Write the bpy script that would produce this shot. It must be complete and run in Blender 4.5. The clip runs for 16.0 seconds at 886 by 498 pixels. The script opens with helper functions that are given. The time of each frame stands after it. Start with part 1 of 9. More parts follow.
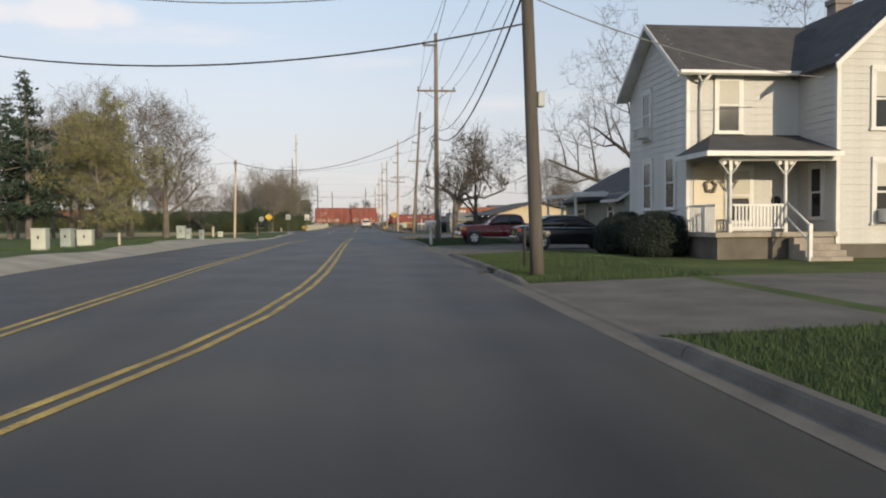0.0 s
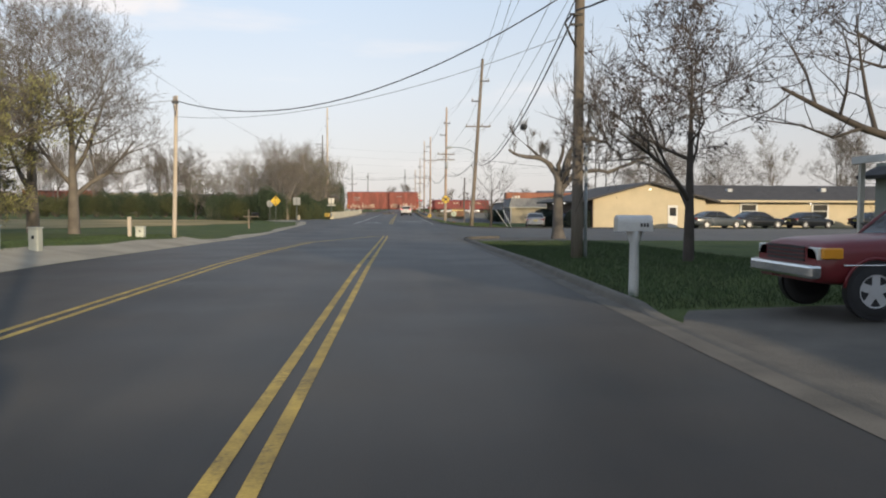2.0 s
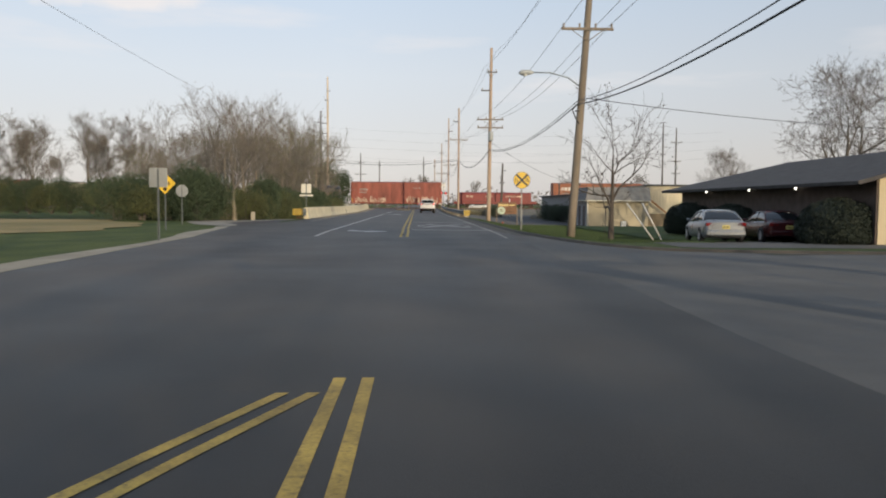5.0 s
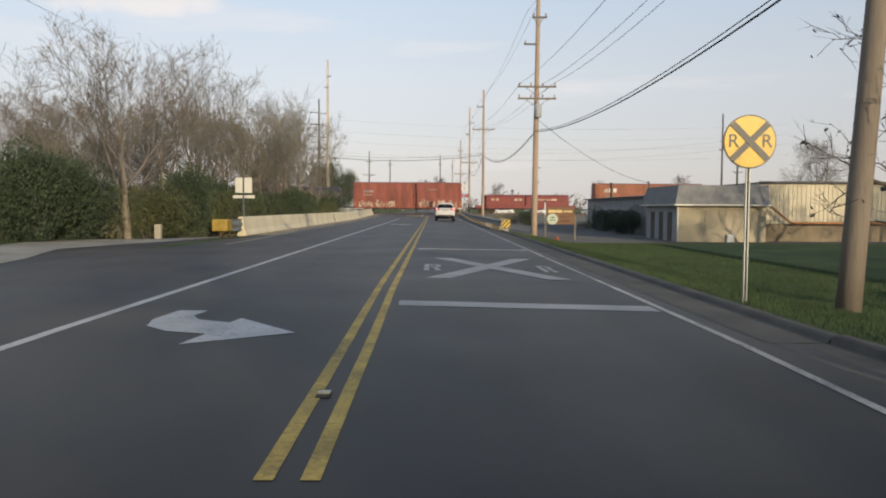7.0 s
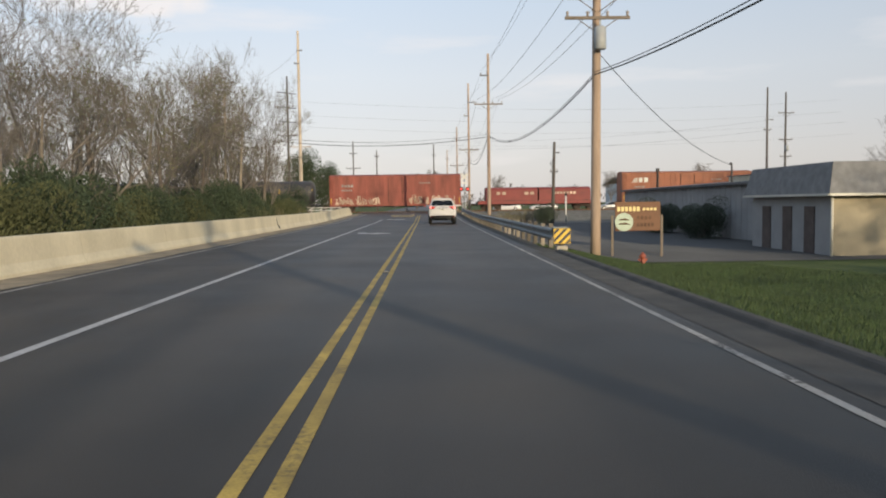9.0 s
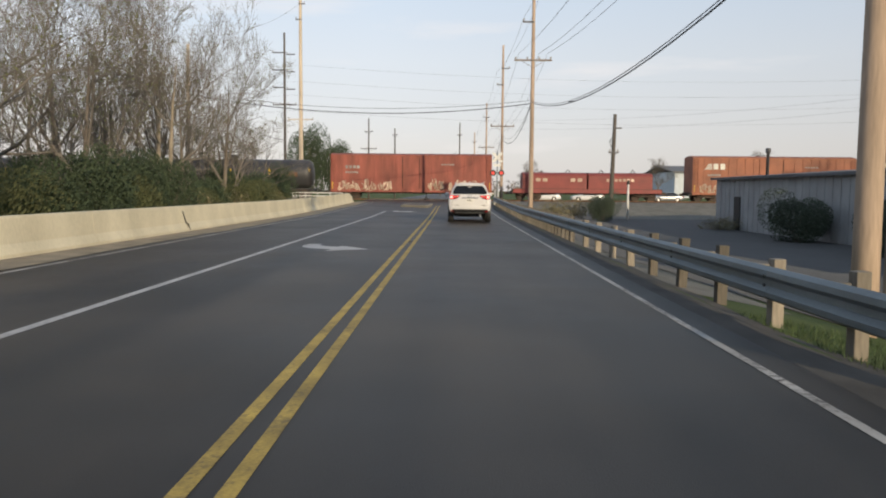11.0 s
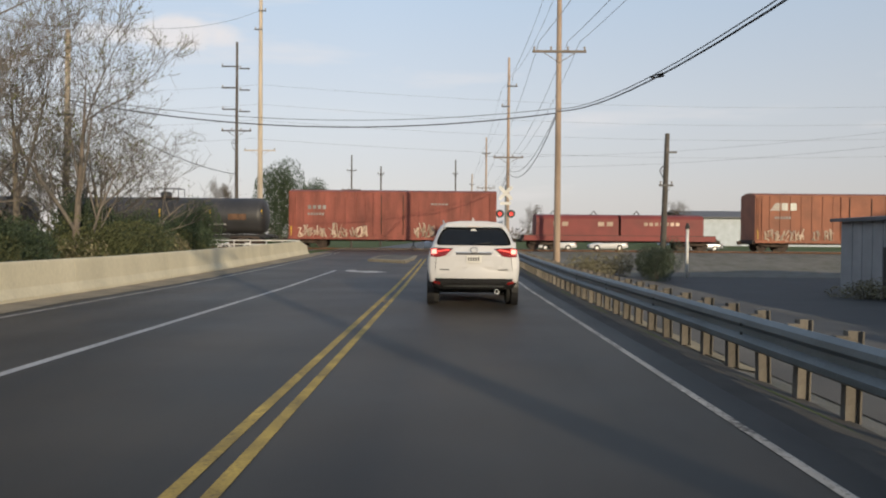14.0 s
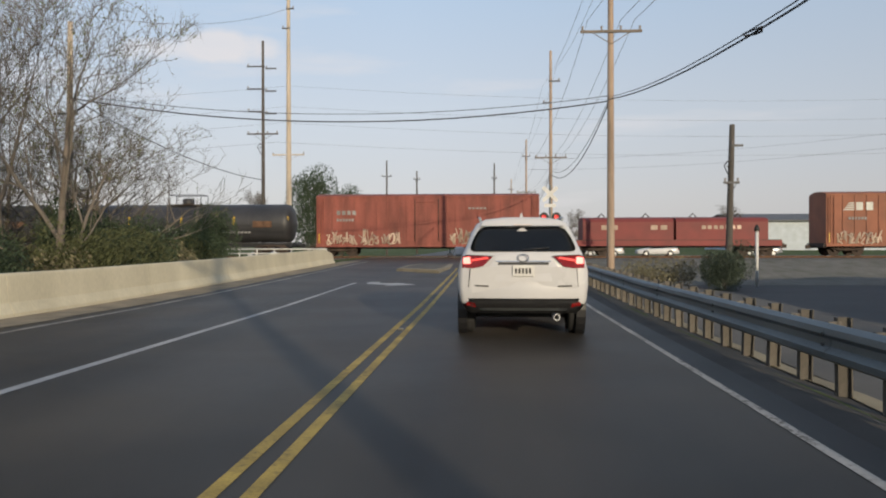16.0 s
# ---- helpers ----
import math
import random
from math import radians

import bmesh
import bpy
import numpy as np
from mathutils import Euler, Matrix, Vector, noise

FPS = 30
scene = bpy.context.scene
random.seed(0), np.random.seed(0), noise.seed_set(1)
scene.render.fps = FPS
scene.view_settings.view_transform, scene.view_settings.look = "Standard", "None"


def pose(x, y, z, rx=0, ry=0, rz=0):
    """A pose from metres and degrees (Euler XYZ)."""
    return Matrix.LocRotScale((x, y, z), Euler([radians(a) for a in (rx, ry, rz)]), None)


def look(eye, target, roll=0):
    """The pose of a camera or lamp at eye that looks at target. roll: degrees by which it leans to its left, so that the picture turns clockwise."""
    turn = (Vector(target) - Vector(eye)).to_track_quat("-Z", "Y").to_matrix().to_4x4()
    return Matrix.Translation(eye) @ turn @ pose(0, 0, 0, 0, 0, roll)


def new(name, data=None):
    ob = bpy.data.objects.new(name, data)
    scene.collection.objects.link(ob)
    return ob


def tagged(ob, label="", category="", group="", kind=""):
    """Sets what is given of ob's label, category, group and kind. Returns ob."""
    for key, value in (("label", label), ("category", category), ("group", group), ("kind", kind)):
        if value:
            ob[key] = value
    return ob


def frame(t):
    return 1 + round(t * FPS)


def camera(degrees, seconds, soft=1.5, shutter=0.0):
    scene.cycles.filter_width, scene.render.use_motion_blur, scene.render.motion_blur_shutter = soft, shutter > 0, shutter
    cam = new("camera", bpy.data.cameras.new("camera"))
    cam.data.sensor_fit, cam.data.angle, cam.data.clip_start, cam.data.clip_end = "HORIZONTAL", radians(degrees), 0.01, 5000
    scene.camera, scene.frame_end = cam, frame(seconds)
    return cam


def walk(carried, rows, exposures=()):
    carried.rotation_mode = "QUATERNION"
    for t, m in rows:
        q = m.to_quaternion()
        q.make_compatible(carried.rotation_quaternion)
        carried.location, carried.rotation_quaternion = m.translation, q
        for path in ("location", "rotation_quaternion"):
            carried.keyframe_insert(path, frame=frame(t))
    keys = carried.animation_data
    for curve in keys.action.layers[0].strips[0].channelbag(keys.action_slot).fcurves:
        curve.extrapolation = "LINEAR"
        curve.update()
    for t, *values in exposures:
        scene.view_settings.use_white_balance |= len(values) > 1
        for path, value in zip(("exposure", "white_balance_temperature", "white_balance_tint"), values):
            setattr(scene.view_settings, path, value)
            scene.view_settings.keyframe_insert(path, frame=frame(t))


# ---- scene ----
cam = camera(60.0, 16.0, soft=2.0)
PATH = [
    (0, (1.014, -7.201, 1.226), (1.223, -5.213, 1.156), -0.4),
    (0.5, (0.986, -0.172, 1.322), (1.224, 1.811, 1.22), -1.2),
    (1, (0.977, 6.822, 1.39), (1.131, 8.813, 1.293), -2.1),
    (1.5, (0.864, 14.066, 1.402), (0.984, 16.059, 1.281), -1.5),
    (2, (0.88, 21.015, 1.415), (0.991, 23.009, 1.309), 0.2),
    (2.5, (0.869, 27.75, 1.388), (0.901, 29.748, 1.313), 2.0),
    (3, (0.928, 34.121, 1.376), (0.96, 36.117, 1.254), 0.3),
    (5.5, (0.451, 67.035, 1.147), (0.534, 69.029, 1.031), 0.1),
    (6, (0.452, 72.845, 1.2), (0.531, 74.841, 1.097), -1.5),
    (6.5, (0.517, 78.739, 1.254), (0.497, 80.739, 1.209), -0.0),
    (7, (0.757, 84.679, 1.308), (0.783, 86.676, 1.201), 0.3),
    (7.5, (0.84, 90.109, 1.412), (0.898, 92.104, 1.291), 0.5),
    (8, (0.81, 95.649, 1.433), (0.862, 97.645, 1.316), -0.4),
    (10.5, (1.077, 120.525, 1.418), (1.105, 122.52, 1.29), -0.6),
    (11, (1.155, 124.922, 1.447), (1.131, 126.916, 1.295), 0.5),
    (11.5, (1.25, 128.503, 1.4), (1.2, 130.496, 1.237), -0.5),
    (12, (1.248, 132.371, 1.414), (1.138, 134.363, 1.27), 0.9),
    (12.5, (1.272, 135.754, 1.415), (1.166, 137.747, 1.289), 1.0),
    (13, (1.35, 138.761, 1.458), (1.291, 140.759, 1.37), 0.5),
    (13.5, (1.388, 141.347, 1.459), (1.371, 143.346, 1.391), 0.5),
    (14, (1.412, 143.559, 1.454), (1.396, 145.559, 1.424), 0.5),
    (14.5, (1.415, 145.356, 1.448), (1.306, 147.353, 1.444), -0.0),
    (15, (1.424, 146.876, 1.44), (1.229, 148.866, 1.452), 0.3),
    (15.5, (1.491, 147.639, 1.405), (1.333, 149.633, 1.414), 0.1),
    (16, (1.417, 148.147, 1.396), (1.299, 150.143, 1.385), -0.1),
]
walk(cam, [(t, look(eye, target, roll)) for t, eye, target, roll in PATH], exposures=((0.0, 0.08, 6350, 10), (1.0, 0.15, 6350, 10), (2.0, 0.18, 6400, 10), (2.6, 0.06, 6420, 10), (3.0, 0.05, 6420, 10), (6.0, 0.03, 6500, 10), (7.5, 0.06, 6500, 10), (11.0, 0.12, 6500, 10), (12.0, 0.1, 6500, 10), (13.0, 0.02, 6500, 10), (13.8, -0.04, 6450, 10), (15.0, -0.11, 6250, 10), (16.0, -0.15, 6250, 10)))

# ---- world, sun ----
SUN_EL, SUN_AZ = 12.0, 157.0     # degrees above the horizon; clockwise from +y
world = bpy.data.worlds.new("sky")
scene.world = world
world.use_nodes = True
wn, wl = world.node_tree.nodes, world.node_tree.links
wn.clear()
w_out = wn.new("ShaderNodeOutputWorld")
w_bg = wn.new("ShaderNodeBackground")
w_sky = wn.new("ShaderNodeTexSky")
w_sky.sky_type = "NISHITA"
w_sky.sun_disc = False
w_sky.sun_elevation = radians(SUN_EL)
w_sky.sun_rotation = radians(SUN_AZ)
w_sky.air_density, w_sky.dust_density, w_sky.ozone_density = 1.0, 1.0, 1.5
w_bg.inputs["Strength"].default_value = 1.0
sky_scale = wn.new("ShaderNodeMix")          # the sky at a strength of 0.1
sky_scale.data_type, sky_scale.blend_type = "RGBA", "MULTIPLY"
sky_scale.inputs["Factor"].default_value = 1.0
sky_scale.inputs["B"].default_value = (0.1, 0.1, 0.1, 1)
wl.new(w_sky.outputs["Color"], sky_scale.inputs["A"])
w_tc = wn.new("ShaderNodeTexCoord")
w_sep = wn.new("ShaderNodeSeparateXYZ")
wl.new(w_tc.outputs["Generated"], w_sep.inputs["Vector"])
haze = wn.new("ShaderNodeValToRGB")          # evening haze, by height over the horizon
wl.new(w_sep.outputs["Z"], haze.inputs["Fac"])
stops = ((0.0, (0.76, 0.72, 0.72)), (0.06, (0.80, 0.765, 0.77)), (0.16, (0.79, 0.82, 0.87)), (0.32, (0.63, 0.77, 0.94)), (0.7, (0.36, 0.46, 0.62)))
while len(haze.color_ramp.elements) < len(stops):
    haze.color_ramp.elements.new(0.5)
for el, (p, c) in zip(haze.color_ramp.elements, stops):
    el.position, el.color = p, (*c, 1)
side = wn.new("ShaderNodeMapRange")          # clearer air towards the right
side.inputs["From Min"].default_value, side.inputs["From Max"].default_value = -0.1, 0.6
side.inputs["To Min"].default_value, side.inputs["To Max"].default_value = 1.0, 0.8
wl.new(w_sep.outputs["X"], side.inputs["Value"])
deep = wn.new("ShaderNodeMix")
deep.data_type, deep.blend_type = "RGBA", "MULTIPLY"
deep.inputs["Factor"].default_value = 1.0
wl.new(haze.outputs["Color"], deep.inputs["A"])
wl.new(side.outputs["Result"], deep.inputs["B"])
w_mix = wn.new("ShaderNodeMix")
w_mix.data_type = "RGBA"
w_mix.inputs["Factor"].default_value = 0.8
wl.new(sky_scale.outputs["Result"], w_mix.inputs["A"])
wl.new(deep.outputs["Result"], w_mix.inputs["B"])
# thin clouds
w_map = wn.new("ShaderNodeMapping")
w_map.inputs["Scale"].default_value = (1.6, 1.6, 9.0)
w_map.inputs["Location"].default_value = (0.35, 0.2, 0.55)
wl.new(w_tc.outputs["Generated"], w_map.inputs["Vector"])
w_noise = wn.new("ShaderNodeTexNoise")
w_noise.inputs["Scale"].default_value, w_noise.inputs["Detail"].default_value = 2.2, 7
wl.new(w_map.outputs["Vector"], w_noise.inputs["Vector"])
w_cr = wn.new("ShaderNodeMapRange")
w_cr.inputs["From Min"].default_value, w_cr.inputs["From Max"].default_value, w_cr.inputs["To Max"].default_value = 0.56, 0.74, 0.55
wl.new(w_noise.outputs["Fac"], w_cr.inputs["Value"])
w_cl = wn.new("ShaderNodeMix")
w_cl.data_type = "RGBA"
w_cl.inputs["B"].default_value = (0.88, 0.83, 0.81, 1)
wl.new(w_cr.outputs["Result"], w_cl.inputs["Factor"])
wl.new(w_mix.outputs["Result"], w_cl.inputs["A"])


def w_math(op, a, b):
    n = wn.new("ShaderNodeMath")
    n.operation = op
    for i, v in enumerate((a, b)):
        if isinstance(v, float):
            n.inputs[i].default_value = v
        else:
            wl.new(v, n.inputs[i])
    return n.outputs[0]


# a long low bank of warm cloud ahead and to the left
w_u = w_math("DIVIDE", w_sep.outputs["X"], w_sep.outputs["Y"])
w_v = w_math("DIVIDE", w_sep.outputs["Z"], w_sep.outputs["Y"])
w_n2 = wn.new("ShaderNodeTexNoise")
w_n2.inputs["Scale"].default_value, w_n2.inputs["Detail"].default_value = 14.0, 6
wl.new(w_tc.outputs["Generated"], w_n2.inputs["Vector"])
w_a = w_math("POWER", w_math("ABSOLUTE", w_math("DIVIDE", w_math("ADD", w_u, 0.37), 0.13), 0.0), 2.0)
w_b = w_math("POWER", w_math("ABSOLUTE", w_math("DIVIDE", w_math("SUBTRACT", w_v, 0.262), 0.022), 0.0), 2.0)
w_d = w_math("ADD", w_math("ADD", w_a, w_b), w_math("MULTIPLY", w_math("SUBTRACT", w_n2.outputs["Fac"], 0.5), 3.0))
w_m = wn.new("ShaderNodeMapRange")
w_m.inputs["From Min"].default_value, w_m.inputs["From Max"].default_value = 0.3, 1.0
w_m.inputs["To Min"].default_value, w_m.inputs["To Max"].default_value = 0.72, 0.0
wl.new(w_d, w_m.inputs["Value"])
w_f = w_math("MULTIPLY", w_m.outputs["Result"], w_math("GREATER_THAN", w_sep.outputs["Y"], 0.0))
w_c2 = wn.new("ShaderNodeMix")
w_c2.data_type = "RGBA"
w_c2.inputs["B"].default_value = (0.9, 0.84, 0.81, 1)
wl.new(w_f, w_c2.inputs["Factor"])
wl.new(w_cl.outputs["Result"], w_c2.inputs["A"])
wl.new(w_c2.outputs["Result"], w_bg.inputs["Color"])
wl.new(w_bg.outputs["Background"], w_out.inputs["Surface"])
sun = new("sun", bpy.data.lights.new("sun", "SUN"))
sun.data.energy, sun.data.angle, sun.data.color = 3.9, radians(0.6), (1.0, 0.82, 0.56)
a, e = radians(SUN_AZ), radians(SUN_EL)
sun.matrix_world = look(Vector((math.sin(a) * math.cos(e), math.cos(a) * math.cos(e), math.sin(e))) * 100, (0, 0, 0))
scene.view_settings.exposure = 0.0


# ---- mesh helpers ----
def mesh_of(bm, name):
    me = bpy.data.meshes.new(name)
    bm.to_mesh(me)
    bm.free()
    return me


def thing(name, label, category, x=0, y=0, z=0, rz=0, group="", kind=""):
    """An empty at a thing's base."""
    ob = new(name)
    ob.empty_display_size = 0.2
    ob.matrix_basis = pose(x, y, z, 0, 0, rz)
    return tagged(ob, label, category, group, kind)


def part(name, bm, mat, parent=None, label=""):
    ob = new(name, mesh_of(bm, name))
    for m in mat if isinstance(mat, (list, tuple)) else [mat]:
        ob.data.materials.append(m)
    if parent is not None:
        ob.parent = parent
    if label:
        ob["label"] = label
    return ob


def solid(name, bm, mat, label, category, m=None, group="", kind=""):
    """A thing of one mesh."""
    ob = part(name, bm, mat)
    if m is not None:
        ob.matrix_basis = m
    return tagged(ob, label, category, group, kind)


def box(bm, x0, x1, y0, y1, z0, z1, m=None, bevel=0.0, mi=0):
    v = [bm.verts.new(p) for p in ((x0, y0, z0), (x1, y0, z0), (x1, y1, z0), (x0, y1, z0), (x0, y0, z1), (x1, y0, z1), (x1, y1, z1), (x0, y1, z1))]
    fs = [bm.faces.new([v[i] for i in q]) for q in ((3, 2, 1, 0), (4, 5, 6, 7), (0, 1, 5, 4), (1, 2, 6, 5), (2, 3, 7, 6), (3, 0, 4, 7))]
    for f in fs:
        f.material_index = mi
    if bevel:
        r = bmesh.ops.bevel(bm, geom=list({e for f in fs for e in f.edges}), offset=bevel, segments=2, affect="EDGES", profile=0.5)
        v = list({w for f in r["faces"] for w in f.verts} | {w for w in v if w.is_valid})
        for f in r["faces"]:
            f.material_index = mi
    if m is not None:
        bmesh.ops.transform(bm, matrix=m, verts=v)
    return v


def tube(bm, points, radii, sides=8, cap=True, mi=0, smooth=True):
    """A round bar through the points."""
    pts = [Vector(p) for p in points]
    if not isinstance(radii, (list, tuple)):
        radii = [radii] * len(pts)
    rings, last = [], None
    for i, p in enumerate(pts):
        d = (pts[min(i + 1, len(pts) - 1)] - pts[max(i - 1, 0)]).normalized()
        if last is None:
            up = Vector((0, 0, 1)) if abs(d.z) < 0.9 else Vector((1, 0, 0))
            a1 = d.cross(up).normalized()
        else:
            a1 = (last - d * last.dot(d)).normalized()
        last = a1
        a2 = d.cross(a1)
        rings.append([bm.verts.new(p + radii[i] * (math.cos(2 * math.pi * k / sides) * a1 + math.sin(2 * math.pi * k / sides) * a2)) for k in range(sides)])
    for r0, r1 in zip(rings, rings[1:]):
        for k in range(sides):
            f = bm.faces.new((r0[k], r0[(k + 1) % sides], r1[(k + 1) % sides], r1[k]))
            f.material_index, f.smooth = mi, smooth
    if cap and sides > 2:
        for r in (list(reversed(rings[0])), rings[-1]):
            f = bm.faces.new(r)
            f.material_index = mi
    return rings


def disc(bm, c, r, axis="y", depth=0.02, sides=24, mi=0):
    d = {"x": Vector((depth, 0, 0)), "y": Vector((0, depth, 0)), "z": Vector((0, 0, depth))}[axis]
    tube(bm, [Vector(c) - d / 2, Vector(c) + d / 2], r, sides, True, mi, False)


def prism(bm, outline, z0, z1, m=None, mi=0):
    """A flat outline (x, y) raised from z0 to z1."""
    lo = [bm.verts.new((x, y, z0)) for x, y in outline]
    hi = [bm.verts.new((x, y, z1)) for x, y in outline]
    n = len(lo)
    fs = [bm.faces.new(list(reversed(lo))), bm.faces.new(hi)]
    fs += [bm.faces.new((lo[i], lo[(i + 1) % n], hi[(i + 1) % n], hi[i])) for i in range(n)]
    for f in fs:
        f.material_index = mi
    if m is not None:
        bmesh.ops.transform(bm, matrix=m, verts=lo + hi)
    bmesh.ops.recalc_face_normals(bm, faces=fs)
    return fs


def loft(bm, sections, mi=0, smooth=True, closed=True, caps=True):
    """Skins rings of equal length."""
    rings = [[bm.verts.new(p) for p in s] for s in sections]
    n = len(rings[0])
    fs = []
    for r0, r1 in zip(rings, rings[1:]):
        for k in range(n if closed else n - 1):
            f = bm.faces.new((r0[k], r0[(k + 1) % n], r1[(k + 1) % n], r1[k]))
            f.material_index, f.smooth = mi, smooth
            fs.append(f)
    if caps and closed:
        for r in (list(reversed(rings[0])), rings[-1]):
            f = bm.faces.new(r)
            f.material_index = mi
            fs.append(f)
    bmesh.ops.recalc_face_normals(bm, faces=fs)
    return rings


def B():
    return bmesh.new()


# ---- materials ----
def material(name, base, rough=0.7, metal=0.0, vary=0.25, grain=8.0, fine=60.0, bump=0.15, spec=0.5, dark=None, per_object=0.0, per_island=0.0, stretch=(1, 1, 1), bump_dist=0.01):
    """A painted or natural surface: the base colour varied at two scales, with fine relief."""
    mat = bpy.data.materials.new(name)
    mat.use_nodes = True
    n, l = mat.node_tree.nodes, mat.node_tree.links
    b = n["Principled BSDF"]
    b.inputs["Metallic"].default_value = metal
    b.inputs["Specular IOR Level"].default_value = spec
    tc = n.new("ShaderNodeTexCoord")
    mp = n.new("ShaderNodeMapping")
    mp.inputs["Scale"].default_value = stretch
    l.new(tc.outputs["Object"], mp.inputs["Vector"])
    n1, n2 = n.new("ShaderNodeTexNoise"), n.new("ShaderNodeTexNoise")
    n1.inputs["Scale"].default_value, n1.inputs["Detail"].default_value = grain / 10, 6
    n2.inputs["Scale"].default_value, n2.inputs["Detail"].default_value = fine, 4
    for t in (n1, n2):
        l.new(mp.outputs["Vector"], t.inputs["Vector"])
    mix = n.new("ShaderNodeMix")
    mix.data_type = "RGBA"
    dk = dark or [c * (1 - vary) for c in base]
    mix.inputs["A"].default_value = (*dk, 1)
    mix.inputs["B"].default_value = (*[min(1, c * (1 + vary * 0.5)) for c in base], 1)
    add = n.new("ShaderNodeMath")
    add.operation = "MULTIPLY_ADD"
    add.inputs[1].default_value = 0.45
    l.new(n2.outputs["Fac"], add.inputs[0])
    l.new(n1.outputs["Fac"], add.inputs[2])
    ramp = n.new("ShaderNodeMapRange")
    ramp.inputs["From Min"].default_value, ramp.inputs["From Max"].default_value = 0.5, 0.95
    l.new(add.outputs[0], ramp.inputs["Value"])
    l.new(ramp.outputs["Result"], mix.inputs["Factor"])
    colour = mix.outputs["Result"]
    for amount, node, out in ((per_object, "ShaderNodeObjectInfo", "Random"), (per_island, "ShaderNodeNewGeometry", "Random Per Island")):
        if amount:
            src = n.new(node)
            mr = n.new("ShaderNodeMapRange")
            mr.inputs["To Min"].default_value, mr.inputs["To Max"].default_value = 1 - amount, 1 + amount
            l.new(src.outputs[out], mr.inputs["Value"])
            hs = n.new("ShaderNodeHueSaturation")
            l.new(mr.outputs["Result"], hs.inputs["Value"])
            l.new(colour, hs.inputs["Color"])
            colour = hs.outputs["Color"]
    l.new(colour, b.inputs["Base Color"])
    rr = n.new("ShaderNodeMapRange")
    rr.inputs["To Min"].default_value, rr.inputs["To Max"].default_value = max(0.02, rough - 0.1), min(1, rough + 0.1)
    l.new(n1.outputs["Fac"], rr.inputs["Value"])
    l.new(rr.outputs["Result"], b.inputs["Roughness"])
    if bump:
        bp = n.new("ShaderNodeBump")
        bp.inputs["Strength"].default_value, bp.inputs["Distance"].default_value = bump, bump_dist
        l.new(n2.outputs["Fac"], bp.inputs["Height"])
        l.new(bp.outputs["Normal"], b.inputs["Normal"])
    return mat


def glow(name, colour, strength):
    mat = bpy.data.materials.new(name)
    mat.use_nodes = True
    b = mat.node_tree.nodes["Principled BSDF"]
    b.inputs["Base Color"].default_value = (*colour, 1)
    b.inputs["Emission Color"].default_value = (*colour, 1)
    b.inputs["Emission Strength"].default_value = strength
    return mat


M_ASPHALT = material("asphalt", (0.0214, 0.0195, 0.0177), 0.53, spec=0.25, vary=0.35, grain=4, fine=90, bump=0.25)


def worn_road(mat, spread=0.5):
    """Adds lengthwise wheel tracks, seams and blotches to an asphalt."""
    n, l = mat.node_tree.nodes, mat.node_tree.links
    b = n["Principled BSDF"]
    src = b.inputs["Base Color"].links[0].from_socket
    tc = n.new("ShaderNodeTexCoord")
    mp = n.new("ShaderNodeMapping")
    mp.inputs["Scale"].default_value = (0.9, 0.02, 1)
    l.new(tc.outputs["Object"], mp.inputs["Vector"])
    t1 = n.new("ShaderNodeTexNoise")
    t1.inputs["Scale"].default_value, t1.inputs["Detail"].default_value = 1.0, 4
    l.new(mp.outputs["Vector"], t1.inputs["Vector"])
    t2 = n.new("ShaderNodeTexNoise")
    t2.inputs["Scale"].default_value, t2.inputs["Detail"].default_value = 0.35, 5
    l.new(tc.outputs["Object"], t2.inputs["Vector"])
    ad = n.new("ShaderNodeMath")
    l.new(t1.outputs["Fac"], ad.inputs[0])
    l.new(t2.outputs["Fac"], ad.inputs[1])
    mr = n.new("ShaderNodeMapRange")
    mr.inputs["From Min"].default_value, mr.inputs["From Max"].default_value = 0.75, 1.25
    mr.inputs["To Min"].default_value, mr.inputs["To Max"].default_value = 1 - spread, 1 + spread
    l.new(ad.outputs[0], mr.inputs["Value"])
    # fine cracks
    dm = n.new("ShaderNodeMapping")
    dm.inputs["Scale"].default_value = (0.5, 0.3, 1)
    vn = n.new("ShaderNodeTexNoise")
    vn.inputs["Scale"].default_value, vn.inputs["Detail"].default_value = 1.5, 4
    l.new(tc.outputs["Object"], vn.inputs["Vector"])
    wob = n.new("ShaderNodeVectorMath")
    wob.operation = "MULTIPLY_ADD"
    wob.inputs[1].default_value = (0.9, 0.9, 0)
    l.new(vn.outputs["Color"], wob.inputs[0])
    l.new(tc.outputs["Object"], wob.inputs[2])
    l.new(wob.outputs[0], dm.inputs["Vector"])
    vo = n.new("ShaderNodeTexVoronoi")
    vo.feature = "DISTANCE_TO_EDGE"
    vo.inputs["Scale"].default_value = 0.55
    l.new(dm.outputs["Vector"], vo.inputs["Vector"])
    ck = n.new("ShaderNodeMapRange")
    ck.inputs["From Max"].default_value, ck.inputs["To Min"].default_value = 0.006, 0.85
    l.new(vo.outputs["Distance"], ck.inputs["Value"])
    mu = n.new("ShaderNodeMath")
    mu.operation = "MULTIPLY"
    l.new(mr.outputs["Result"], mu.inputs[0])
    l.new(ck.outputs["Result"], mu.inputs[1])
    hs = n.new("ShaderNodeHueSaturation")
    l.new(mu.outputs[0], hs.inputs["Value"])
    l.new(src, hs.inputs["Color"])
    l.new(hs.outputs["Color"], b.inputs["Base Color"])


